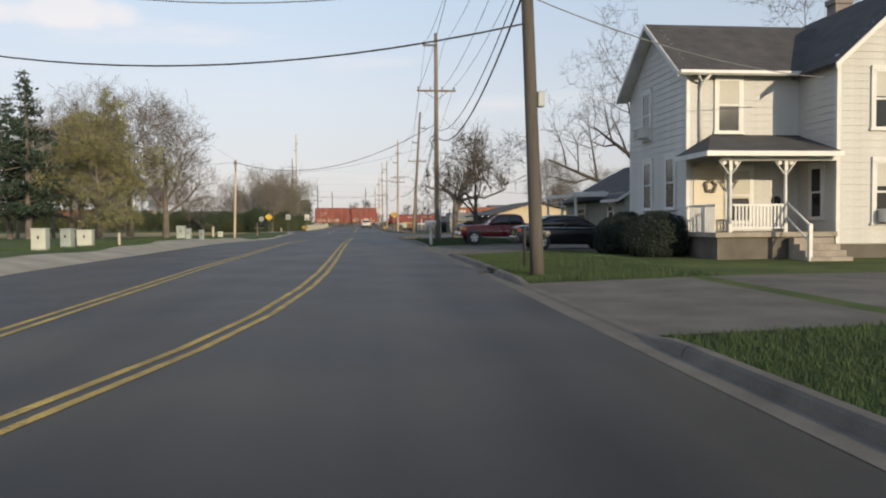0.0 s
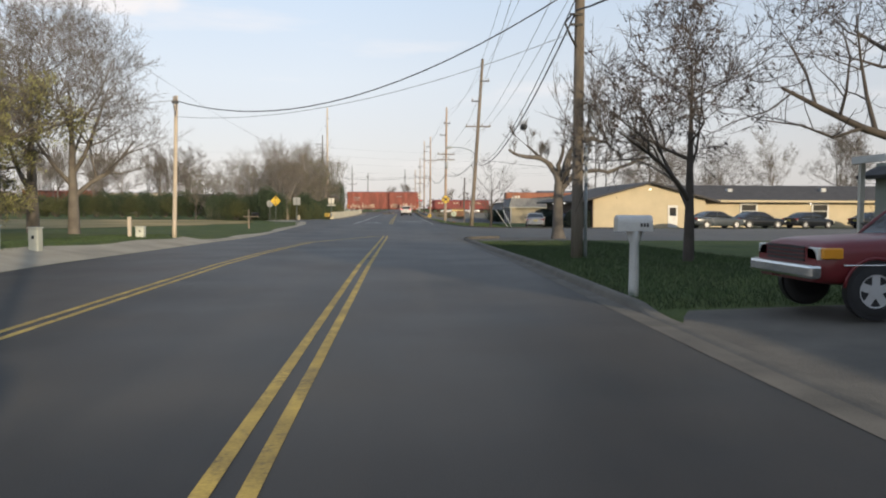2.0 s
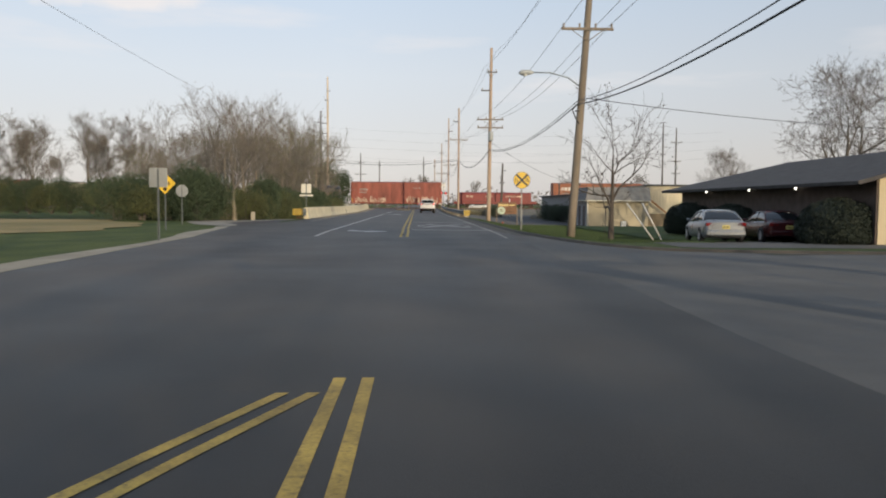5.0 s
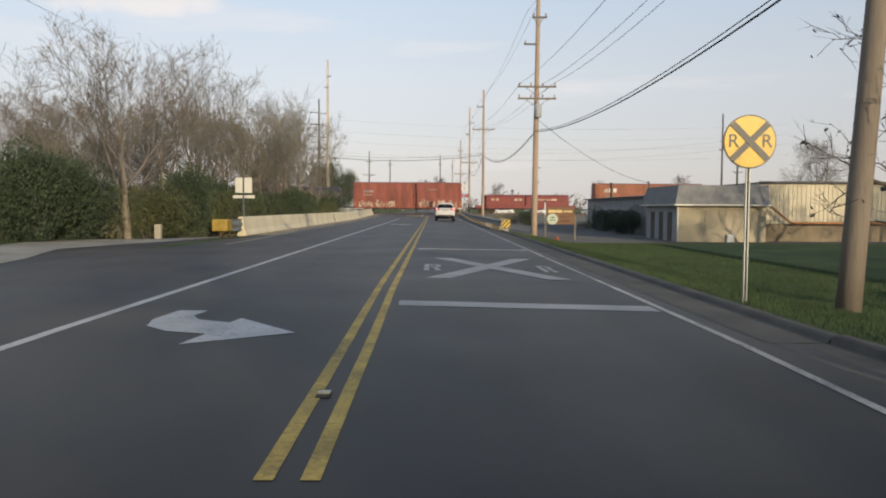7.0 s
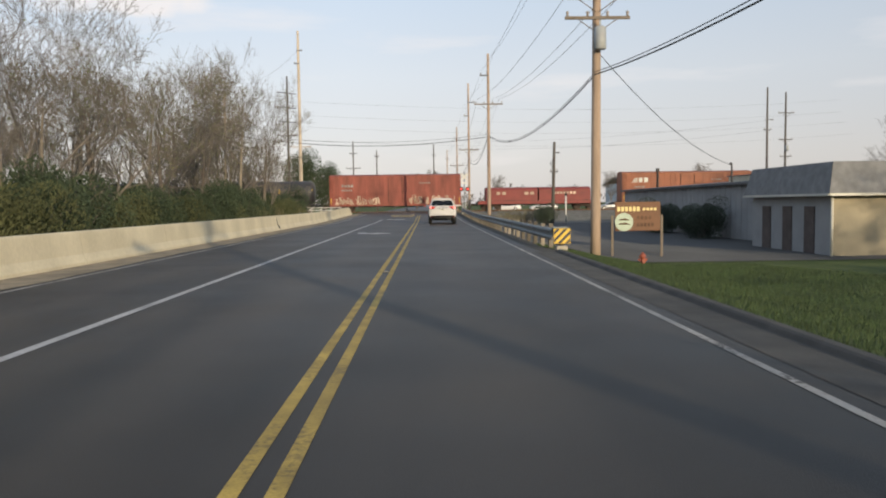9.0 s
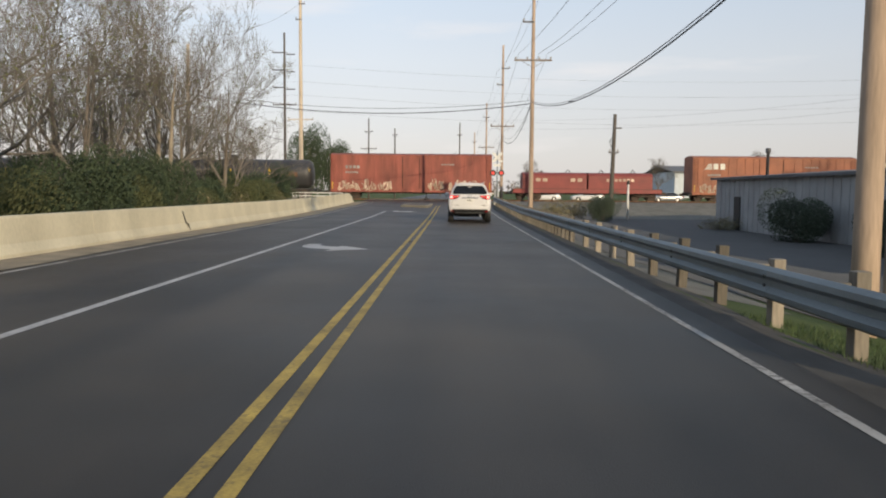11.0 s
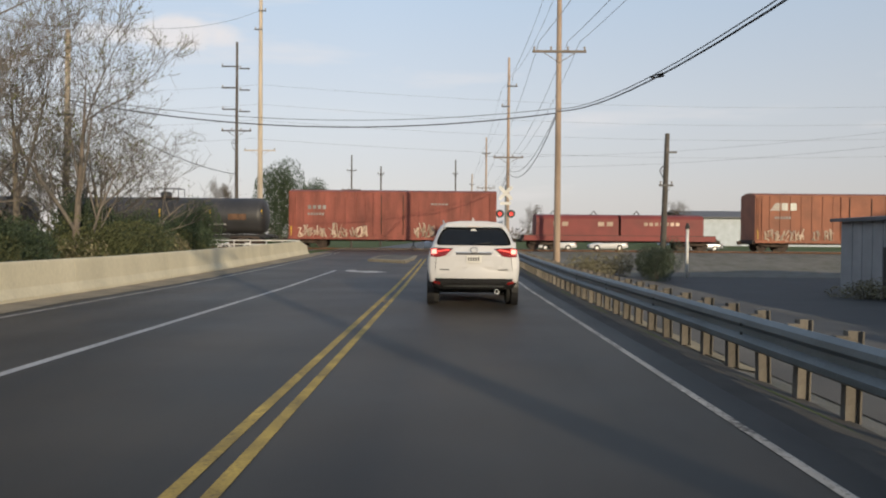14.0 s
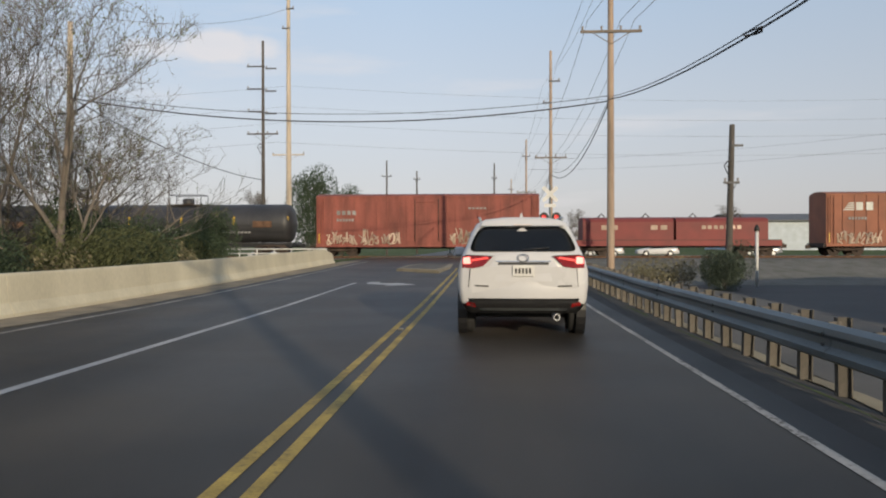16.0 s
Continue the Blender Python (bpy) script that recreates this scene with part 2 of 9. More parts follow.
worn_road(M_ASPHALT)
M_ASPHALT.node_tree.nodes["Principled BSDF"].inputs["Diffuse Roughness"].default_value = 1.0     # coarse stone
M_ASPHALT_OLD = material("old_asphalt", (0.12, 0.112, 0.1), 0.85, vary=0.3, grain=6, fine=70, bump=0.3)
M_LOT = material("lot_asphalt", (0.058, 0.057, 0.056), 0.85, vary=0.35, grain=5, fine=60, bump=0.3)
M_LOT.node_tree.nodes["Principled BSDF"].inputs["Diffuse Roughness"].default_value = 1.0
M_GRASS = material("lawn", (0.088, 0.105, 0.03), 0.95, vary=0.45, grain=5, fine=30, bump=0.6, dark=(0.042, 0.066, 0.018), bump_dist=0.03, spec=0.2)
M_STRAW = material("dry_field", (0.34, 0.25, 0.12), 0.95, vary=0.45, grain=1.2, fine=25, bump=0.6, dark=(0.17, 0.15, 0.06), bump_dist=0.03, spec=0.2)
M_DIRTYKERB = material("dirty_asphalt_edge", (0.078, 0.07, 0.06), 0.95, vary=0.45, grain=15, fine=50, bump=0.4)
M_SHOULDER = material("gritty_shoulder", (0.062, 0.055, 0.047), 0.95, vary=0.5, grain=14, fine=50, bump=0.4)
M_NOSE = material("dull_yellow_paint", (0.36, 0.24, 0.03), 0.6, vary=0.4, grain=20, fine=30, bump=0.05)
M_ARM = material("dark_arm_steel", (0.1, 0.1, 0.105), 0.6, metal=0.3, vary=0.3, bump=0.0)
M_WEEDBANK = material("weedy_ballast_bank", (0.15, 0.14, 0.125), 0.95, vary=0.5, grain=12, fine=25, bump=0.8, dark=(0.1, 0.1, 0.075), bump_dist=0.04)
M_CONC = material("concrete", (0.42, 0.38, 0.31), 0.85, vary=0.3, grain=12, fine=50)
M_KERB = material("kerb_concrete", (0.13, 0.114, 0.092), 0.9, vary=0.4, grain=15, fine=50)
M_GRAVEL = material("gravel", (0.125, 0.11, 0.09), 0.95, vary=0.4, grain=10, fine=45, bump=0.6, bump_dist=0.02)
M_YELLOW = material("yellow_paint", (0.47, 0.32, 0.07), 0.75, vary=0.5, grain=20, fine=40)
M_WHITE = material("white_line_paint", (0.34, 0.33, 0.32), 0.75, vary=0.3, grain=12, fine=60)


def worn_paint(mat, bare=(0.045, 0.04, 0.036), amount=0.5):
    """Road paint rubbed through to the asphalt in flecks and patches."""
    n, l = mat.node_tree.nodes, mat.node_tree.links
    b = n["Principled BSDF"]
    src = b.inputs["Base Color"].links[0].from_socket
    tc = n.new("ShaderNodeTexCoord")
    t1, t2 = n.new("ShaderNodeTexNoise"), n.new("ShaderNodeTexNoise")
    t1.inputs["Scale"].default_value, t1.inputs["Detail"].default_value = 22.0, 6
    t2.inputs["Scale"].default_value, t2.inputs["Detail"].default_value = 0.9, 3
    for t in (t1, t2):
        l.new(tc.outputs["Object"], t.inputs["Vector"])
    ad = n.new("ShaderNodeMath")
    ad.operation = "MULTIPLY_ADD"
    ad.inputs[1].default_value = 0.8
    l.new(t2.outputs["Fac"], ad.inputs[0])
    l.new(t1.outputs["Fac"], ad.inputs[2])
    mr = n.new("ShaderNodeMapRange")
    mr.inputs["From Min"].default_value, mr.inputs["From Max"].default_value = 0.92, 1.12
    mr.inputs["To Max"].default_value = amount
    l.new(ad.outputs[0], mr.inputs["Value"])
    mx = n.new("ShaderNodeMix")
    mx.data_type = "RGBA"
    mx.inputs["B"].default_value = (*bare, 1)
    l.new(mr.outputs["Result"], mx.inputs["Factor"])
    l.new(src, mx.inputs["A"])
    l.new(mx.outputs["Result"], b.inputs["Base Color"])


M_LANE = material("lane_line_paint", (0.5, 0.48, 0.46), 0.75, vary=0.25, grain=12, fine=60)
M_EDGE = material("edge_line_paint", (0.4, 0.375, 0.34), 0.8, vary=0.35, grain=12, fine=60)
worn_paint(M_WHITE, amount=0.22)
worn_paint(M_LANE, amount=0.35)
worn_paint(M_YELLOW, amount=0.5)
worn_paint(M_EDGE, amount=0.85)
M_POLE = material("weathered_pole_wood", (0.4, 0.3, 0.225), 0.9, vary=0.4, grain=20, fine=25, stretch=(1, 1, 0.1), bump=0.4)
# toned for the shaded lawn pole; also creosoted ties and dark poles
M_POLE_DARK = material("creosoted_and_shaded_wood", (0.1, 0.088, 0.076), 0.9, vary=0.4, grain=20, fine=25, stretch=(1, 1, 0.1), bump=0.4)
M_SIDING = material("white_siding_paint", (0.54, 0.53, 0.5), 0.65, vary=0.25, grain=8, fine=30, bump=0.1)
M_SHINGLE = material("dark_roof_shingle", (0.07, 0.065, 0.065), 0.9, vary=0.4, grain=20, fine=40, bump=0.4)
M_STEEL = material("galvanised_steel", (0.2, 0.222, 0.228), 0.58, metal=0.5, vary=0.25, grain=10, fine=40, bump=0.05)
M_RED = material("oxide_red_paint", (0.25, 0.075, 0.055), 0.75, vary=0.45, grain=12, fine=20, bump=0.08, stretch=(1, 1, 0.25))
M_BLACK = material("black_paint", (0.02, 0.02, 0.022), 0.45, vary=0.3, grain=8, fine=30, bump=0.05)
M_CARWHITE = material("white_car_paint", (0.56, 0.555, 0.56), 0.25, vary=0.05, grain=5, fine=10, bump=0.0)
M_TREE = material("bark", (0.15, 0.13, 0.11), 0.9, vary=0.4, grain=20, fine=30, bump=0.4)
M_LEAF = material("leaf", (0.078, 0.108, 0.058), 0.8, vary=0.4, grain=20, fine=30, bump=0.0, per_island=0.22)
M_BEIGE = material("beige_siding", (0.36, 0.31, 0.215), 0.7, vary=0.2, grain=8, fine=30, bump=0.1)
M_GREYWALL = material("grey_siding", (0.3, 0.3, 0.3), 0.7, vary=0.2, grain=8, fine=30, bump=0.1)

M_DRIVE = material("stained_concrete", (0.3, 0.27, 0.22), 0.9, vary=0.45, grain=5, fine=30, bump=0.4)
M_VERGE = material("sandy_verge", (0.34, 0.3, 0.23), 0.95, vary=0.3, grain=8, fine=40, bump=0.5, bump_dist=0.02)
M_SANDGUTTER = material("sandy_gutter_dirt", (0.29, 0.235, 0.16), 0.95, vary=0.4, grain=14, fine=40, bump=0.4)
M_SANDSTRIP = material("pale_sand_strip", (0.3, 0.25, 0.16), 0.95, vary=0.4, grain=14, fine=40, bump=0.4)
M_STEELPOST = material("dull_steel_post", (0.14, 0.125, 0.105), 0.8, metal=0.15, vary=0.4, grain=30, fine=30, bump=0.1, per_object=0.3)
M_ISLAND = material("sandy_kerb_concrete", (0.3, 0.255, 0.18), 0.9, vary=0.35, grain=15, fine=40)
M_RUST = material("rusty_iron", (0.16, 0.09, 0.055), 0.85, metal=0.3, vary=0.5, grain=30, fine=40)
M_DARKIRON = material("dark_iron", (0.05, 0.048, 0.045), 0.7, metal=0.4, vary=0.4, grain=30, fine=40)
M_REFL = material("amber_lens", (0.28, 0.22, 0.1), 0.25, vary=0.2, grain=20, fine=40, bump=0.0)
M_POLE_GREY = material("grey_weathered_wood", (0.2, 0.165, 0.13), 0.9, vary=0.4, grain=20, fine=25, stretch=(1, 1, 0.1), bump=0.4)
M_POLE_PALE = material("pale_weathered_wood", (0.52, 0.44, 0.35), 0.9, vary=0.35, grain=20, fine=25, stretch=(1, 1, 0.1), bump=0.4)
M_POSTWOOD = material("guard_post_wood", (0.19, 0.165, 0.132), 0.9, vary=0.5, grain=40, fine=25, stretch=(1, 1, 0.2), bump=0.4, per_object=0.5)
M_INSUL = material("insulator_porcelain", (0.25, 0.22, 0.2), 0.3, vary=0.2, bump=0.0)
M_STEELPAINT = material("grey_enamel", (0.36, 0.38, 0.39), 0.5, vary=0.25, grain=15, fine=30, bump=0.05)
M_LAMPGLASS = material("lamp_lens", (0.6, 0.6, 0.55), 0.15, vary=0.1, bump=0.0)
M_CABLE = material("black_cable", (0.03, 0.03, 0.032), 0.7, vary=0.2, bump=0.0)
M_WIRE = material("bare_grey_wire", (0.2, 0.205, 0.21), 0.6, metal=0.3, vary=0.2, bump=0.0)
M_SIGNYELLOW = material("sign_yellow", (0.68, 0.44, 0.03), 0.45, vary=0.25, grain=20, fine=40, bump=0.03)
M_SIGNBACK = material("sign_back_aluminium", (0.3, 0.31, 0.31), 0.5, metal=0.5, vary=0.25, grain=15, fine=40, bump=0.03)
M_SIGNPALE = material("sign_back_pale", (0.55, 0.53, 0.46), 0.5, vary=0.2, grain=15, fine=40, bump=0.03)
M_WHITEPAINT = material("white_enamel", (0.62, 0.61, 0.58), 0.5, vary=0.2, grain=15, fine=40, bump=0.05)
M_CONCWALL = material("parapet_concrete", (0.66, 0.59, 0.43), 0.85, vary=0.2, grain=7, fine=18, bump=0.08, dark=(0.54, 0.48, 0.34), stretch=(1, 1, 0.5))
M_BROWNSIGN = material("brown_stained_board", (0.17, 0.085, 0.045), 0.7, vary=0.3, grain=20, fine=30, stretch=(0.2, 1, 1))
M_PALEGREEN = material("pale_green_paint", (0.42, 0.5, 0.4), 0.6, vary=0.2, grain=20, fine=30)
M_GOLD = material("cream_gold_paint", (0.75, 0.6, 0.25), 0.5, vary=0.15, grain=20, fine=30)
M_HYDRANT = material("hydrant_red", (0.35, 0.09, 0.05), 0.6, vary=0.35, grain=20, fine=30)
M_REDLAMP = glow("lit_red_lens", (0.8, 0.06, 0.05), 0.7)
M_REDDARK = material("dark_red_lens", (0.15, 0.02, 0.02), 0.2, vary=0.1, bump=0.0)
M_REDSTRIPE = material("red_stripe_paint", (0.5, 0.06, 0.05), 0.5, vary=0.15)
M_GLASS = material("window_glass", (0.02, 0.023, 0.026), 0.08, vary=0.1, bump=0.0, spec=0.45)
M_CURTAIN = material("window_blind", (0.5, 0.48, 0.42), 0.8, vary=0.15)
M_BRICKGREY = material("grey_chimney_brick", (0.22, 0.19, 0.17), 0.9, vary=0.35, grain=30, fine=40)
M_CREAMDOOR = material("cream_door_paint", (0.62, 0.55, 0.42), 0.6, vary=0.15)
M_WREATH = material("dried_wreath", (0.2, 0.18, 0.15), 0.9, vary=0.4)
M_DECKWOOD = material("grey_deck_boards", (0.3, 0.26, 0.21), 0.8, vary=0.35, grain=25, fine=30)
M_SAGE = material("sage_siding", (0.27, 0.28, 0.24), 0.7, vary=0.2, grain=8, fine=30, bump=0.1)
M_ROOFPALE = material("pale_porch_roof", (0.4, 0.39, 0.36), 0.8, vary=0.25)
M_CREAM = material("cream_wall_paint", (0.49, 0.41, 0.275), 0.75, vary=0.15, grain=6, fine=30, bump=0.1)
M_DARKBRICK = material("dark_brick", (0.11, 0.085, 0.075), 0.9, vary=0.35, grain=25, fine=40)
M_WARMLAMP = glow("lit_flood_light", (1.0, 0.93, 0.8), 3.0)
M_MANSARD = material("grey_mansard_shingle", (0.2, 0.2, 0.2), 0.9, vary=0.3, grain=25, fine=40, bump=0.4)
M_SHEDROOF = material("shed_roofing", (0.14, 0.14, 0.145), 0.8, vary=0.3, grain=8, fine=30)
M_CREAMMETAL = material("cream_corrugated_metal", (0.55, 0.49, 0.36), 0.6, vary=0.3, grain=8, fine=30, stretch=(1, 1, 0.3))
M_PLINTH = material("stained_lower_wall", (0.24, 0.19, 0.125), 0.85, vary=0.45, grain=9, fine=25, stretch=(1, 1, 0.4))
M_ORANGERUST = material("orange_rust", (0.38, 0.18, 0.07), 0.8, vary=0.35, grain=20, fine=30)
M_PALEBLUE = material("pale_blue_metal", (0.42, 0.47, 0.52), 0.6, vary=0.15)
M_BOXPALE = material("pale_box_paint", (0.5, 0.51, 0.44), 0.6, vary=0.2, grain=20, fine=30)
M_BOXGREEN = material("green_box_paint", (0.34, 0.375, 0.34), 0.6, vary=0.25, grain=20, fine=30)
M_RUBBER = material("tyre_rubber", (0.025, 0.025, 0.026), 0.85, vary=0.3, grain=20, fine=40, bump=0.1)
M_ALLOY = material("wheel_alloy", (0.6, 0.6, 0.6), 0.35, metal=0.3, vary=0.15, bump=0.0)
M_CARGLASS = material("tinted_car_glass", (0.015, 0.017, 0.02), 0.06, vary=0.1, bump=0.0, spec=0.8)
M_CARBLACK = material("black_car_paint", (0.012, 0.014, 0.018), 0.18, vary=0.1, bump=0.0)
M_CARSILVER = material("silver_car_paint", (0.3, 0.315, 0.335), 0.3, metal=0.5, vary=0.06, bump=0.0)
M_CARMAROON = material("maroon_car_paint", (0.055, 0.01, 0.012), 0.25, vary=0.1, bump=0.0)
M_CARRED = material("faded_red_car_paint", (0.15, 0.02, 0.023), 0.3, vary=0.2, grain=8, bump=0.0)
M_CARGREY = material("grey_car_paint", (0.06, 0.07, 0.08), 0.25, vary=0.1, bump=0.0)
M_CHROME = material("dull_chrome", (0.7, 0.7, 0.7), 0.2, metal=0.95, vary=0.1, bump=0.0)
M_BLACKPLASTIC = material("black_plastic", (0.03, 0.03, 0.032), 0.6, vary=0.2, bump=0.05)
M_TAILRED = material("red_light_lens", (0.2, 0.012, 0.012), 0.15, vary=0.1, bump=0.0)
M_BRAKELIT = glow("lit_brake_light", (1.0, 0.25, 0.2), 2.5)
M_BRAKEPALE = material("pale_brake_lens", (0.7, 0.6, 0.55), 0.2, vary=0.05, bump=0.0)
M_AMBER = material("amber_light_lens", (0.7, 0.3, 0.03), 0.2, vary=0.1, bump=0.0)
M_PLATE = material("plate_yellow", (0.6, 0.5, 0.15), 0.5, vary=0.1, bump=0.0)
M_BALLAST = material("ballast_stone", (0.22, 0.2, 0.18), 0.95, vary=0.4, grain=15, fine=25, bump=0.8, bump_dist=0.04)
M_DARKRUST = material("dark_rusty_iron", (0.075, 0.055, 0.045), 0.85, metal=0.2, vary=0.5, grain=20, fine=30)
M_TANKBLACK = material("dirty_black_tank", (0.045, 0.044, 0.047), 0.5, vary=0.45, grain=4, fine=12, bump=0.05)
M_MARK = material("white_stencil", (0.6, 0.6, 0.55), 0.7, vary=0.3)
M_MARKDIM = material("faded_stencil", (0.28, 0.27, 0.26), 0.7, vary=0.4)
M_GRAFFITI = material("pale_spray_paint", (0.5, 0.38, 0.29), 0.7, vary=0.35, per_object=0.3)
M_HOPPER = material("weathered_cream_paint", (0.42, 0.36, 0.26), 0.75, vary=0.35, grain=5, fine=20)
M_DARKRED = material("dark_red_paint", (0.2, 0.04, 0.035), 0.65, vary=0.3, grain=6, fine=20)
M_REDORANGE = material("orange_brown_paint", (0.27, 0.1, 0.055), 0.7, vary=0.35, grain=6, fine=20)
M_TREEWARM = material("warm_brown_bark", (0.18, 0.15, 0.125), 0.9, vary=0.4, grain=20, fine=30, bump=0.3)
M_DARKBARK = material("dark_bark", (0.085, 0.07, 0.058), 0.9, vary=0.4, grain=20, fine=30, bump=0.4)
# trunk bark lightened so that its colour carries the sunlight
M_SUNBARK = material("bark_painted_sunlit", (0.26, 0.22, 0.17), 0.9, vary=0.45, grain=20, fine=30, bump=0.4)
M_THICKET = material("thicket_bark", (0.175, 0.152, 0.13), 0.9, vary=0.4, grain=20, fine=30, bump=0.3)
M_BUD = material("reddish_bud", (0.2, 0.17, 0.125), 0.8, vary=0.3, bump=0.0, per_island=0.4)
M_DARKBUD = material("dark_bud", (0.075, 0.06, 0.058), 0.8, vary=0.3, bump=0.0, per_island=0.4)
M_SPRING = material("pale_spring_leaf", (0.2, 0.215, 0.08), 0.8, vary=0.3, bump=0.0, per_island=0.4)
M_OLIVE = material("olive_spring_leaf", (0.4, 0.39, 0.16), 0.8, vary=0.3, bump=0.0, per_island=0.35)
M_CONIFER = material("conifer_needle", (0.025, 0.045, 0.025), 0.8, vary=0.3, bump=0.0, per_island=0.4)
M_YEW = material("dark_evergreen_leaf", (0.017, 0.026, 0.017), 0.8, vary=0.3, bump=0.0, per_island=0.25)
M_LEAFBRIGHT = material("bright_leaf", (0.14, 0.15, 0.065), 0.8, vary=0.4, bump=0.0, per_island=0.22)
M_DUSK = material("dull_green_leaf", (0.06, 0.08, 0.052), 0.8, vary=0.4, bump=0.0, per_island=0.4)
M_SCRUB = material("dry_scrub", (0.19, 0.17, 0.1), 0.85, vary=0.4, bump=0.0, per_island=0.5)


def thin_leaf(mat, amount=0.4):
    """Lets part of the light through a leaf."""
    n, l = mat.node_tree.nodes, mat.node_tree.links
    b, out = n["Principled BSDF"], n["Material Output"]
    tr = n.new("ShaderNodeBsdfTranslucent")
    l.new(b.inputs["Base Color"].links[0].from_socket, tr.inputs["Color"])
    mx = n.new("ShaderNodeMixShader")
    mx.inputs["Fac"].default_value = amount
    l.new(b.outputs["BSDF"], mx.inputs[1])
    l.new(tr.outputs["BSDF"], mx.inputs[2])
    l.new(mx.outputs["Shader"], out.inputs["Surface"])


for leaf_mat in (M_OLIVE, M_SPRING, M_LEAF, M_LEAFBRIGHT):
    thin_leaf(leaf_mat)
# haze over the far woods is mixed into this pale colour
M_FARWOOD = material("far_wood_haze", (0.2, 0.18, 0.17), 0.9, vary=0.3, bump=0.0, per_island=0.25)
M_BLADE = material("grass_blade", (0.05, 0.08, 0.026), 0.8, vary=0.4, bump=0.0, per_island=0.45)


# ---- ground levels ----
PROFILE_Y = [-60, -8, 14, 40, 62, 68, 92, 165, 175, 195, 203, 214, 235, 400]
PROFILE_Z = [-0.2, -0.2, 0, 0, -0.25, -0.27, 0, 0, 0.08, 0.33, 0.42, 0.42, 0.1, 0.0]


def ramp(v, a, b):
    """0 at a, 1 at b."""
    return min(1.0, max(0.0, (v - a) / (b - a)))


def road_z(y):
    return float(np.interp(y, PROFILE_Y, PROFILE_Z))


def gz(x, y):
    """Height of the ground."""
    z = road_z(y)
    if x < -7.6:
        z += 0.32 * ramp(-x, 7.6, 9.6) * (1 - ramp(y, 58, 78))
        z -= 0.15 * ramp(-x, 8, 12) * ramp(y, 72, 90)
        z -= 0.9 * ramp(-x, 8.4, 14) * ramp(y, 119, 128) * (1 - 0.75 * ramp(y, 185, 203))
    elif x > 4.35:
        z += 0.12 * ramp(x, 4.35, 8) * (1 - ramp(y, 50, 60))
        z -= 0.6 * ramp(x, 4.9, 8.3) * ramp(y, 80, 100)
        z -= 0.14 * ramp(x, 4.4, 4.8) * ramp(y, 127, 133)
        z -= 0.25 * ramp(x, 6.0, 9.0) * ramp(y, 125, 135) * (1 - ramp(y, 193, 199))
        z -= 0.3 * ramp(x, 6, 9) * ramp(y, 165, 195) * (1 - ramp(y, 196, 202))
        z += 0.65 * ramp(x, 4.9, 8.3) * ramp(y, 196, 202)
    return z


def strip(bm, ys, xl, xr, dz=0.02, nx=4, mi=0):
    """A sheet on the ground between two edges, given as functions of y."""
    rows = []
    for y in ys:
        a, b = xl(y), xr(y)
        rows.append([bm.verts.new((a + (b - a) * k / nx, y, gz(a + (b - a) * k / nx, y) + dz)) for k in range(nx + 1)])
    for r0, r1 in zip(rows, rows[1:]):
        for k in range(nx):
            f = bm.faces.new((r0[k], r0[k + 1], r1[k + 1], r1[k]))
            f.material_index, f.smooth = mi, True


def span(a, b, step=2.0):
    n = max(1, math.ceil((b - a) / step))
    return [a + (b - a) * i / n for i in range(n + 1)]


def curve_x(*knots):
    """x as a function of y through (y, x) knots."""
    ky, kx = [k[0] for k in knots], [k[1] for k in knots]
    return lambda y: float(np.interp(y, ky, kx))


def const(v):
    return lambda y: v


# ground sheet to the horizon
bm = B()
gx = [-2500, -900, -400, -200, -120, -80, -60, -45, -35, -28, -22, -18, -16, -14, -12, -11, -10, -9.6, -9, -8.4, -8, -7.6, -4, 0, 4.35, 4.9, 5.5, 6, 7, 8, 8.3, 9, 10, 12, 15, 18, 22, 28, 35, 45, 60, 90, 140, 220, 400, 900, 2500]
gy = [-600, -250, -120] + span(-60, 240, 2.0) + [260, 300, 360, 450, 600, 900, 1500, 3500]
rows = [[bm.verts.new((x, y, gz(x, y) - (0.04 if -7.5 < x < 4.3 else 0))) for x in gx] for y in gy]
for r0, r1 in zip(rows, rows[1:]):
    for k in range(len(gx) - 1):
        bm.faces.new((r0[k], r0[k + 1], r1[k + 1], r1[k])).smooth = True
tagged(part("ground", bm, M_GRASS), "short green spring lawn with dry straw patches", "lawn", kind="structure")

# carriageway
bm = B()
left_edge = curve_x((-60, -7.6), (56, -7.6), (75, -7.3), (88, -7.3), (96, -8.2), (104, -9.8), (110, -12.0), (117.9, -12.0), (118, -7.6), (240, -7.6))
right_edge = curve_x((-60, 3.87), (62, 3.87), (64, 4.03), (84, 4.03), (88, 4.5), (92, 4.25), (126, 4.2), (130, 4.05), (240, 4.05))
strip(bm, span(-60, 235, 1.0), left_edge, right_edge, 0.02, 6)
strip(bm, span(235, 900, 30), const(-7.6), const(4.05), 0.02, 2)
tagged(part("road", bm, M_ASPHALT), "dark grey asphalt road with worn wheel tracks", "road", kind="structure")

# the side street and lot at the junction, older and paler
bm = B()
street_edge = curve_x((60, 60), (80.8, 60), (81.3, 14), (82.3, 9.5), (83.6, 7.5), (85, 6.5), (86.9, 5.7), (88.8, 5.1), (90, 4.75))
strip(bm, span(60, 90, 0.5), const(3.65), lambda y: min(10.0, street_edge(y)), 0.014, 24)
strip(bm, span(60, 81.0, 1.0), const(10.0), const(60), 0.014, 20)
strip(bm, span(86.2, 95, 0.8), curve_x((86.2, 10.2), (87, 9.6), (95, 10.6)), lambda y: 60 if y < 89.8 else 18.2, 0.012, 24)
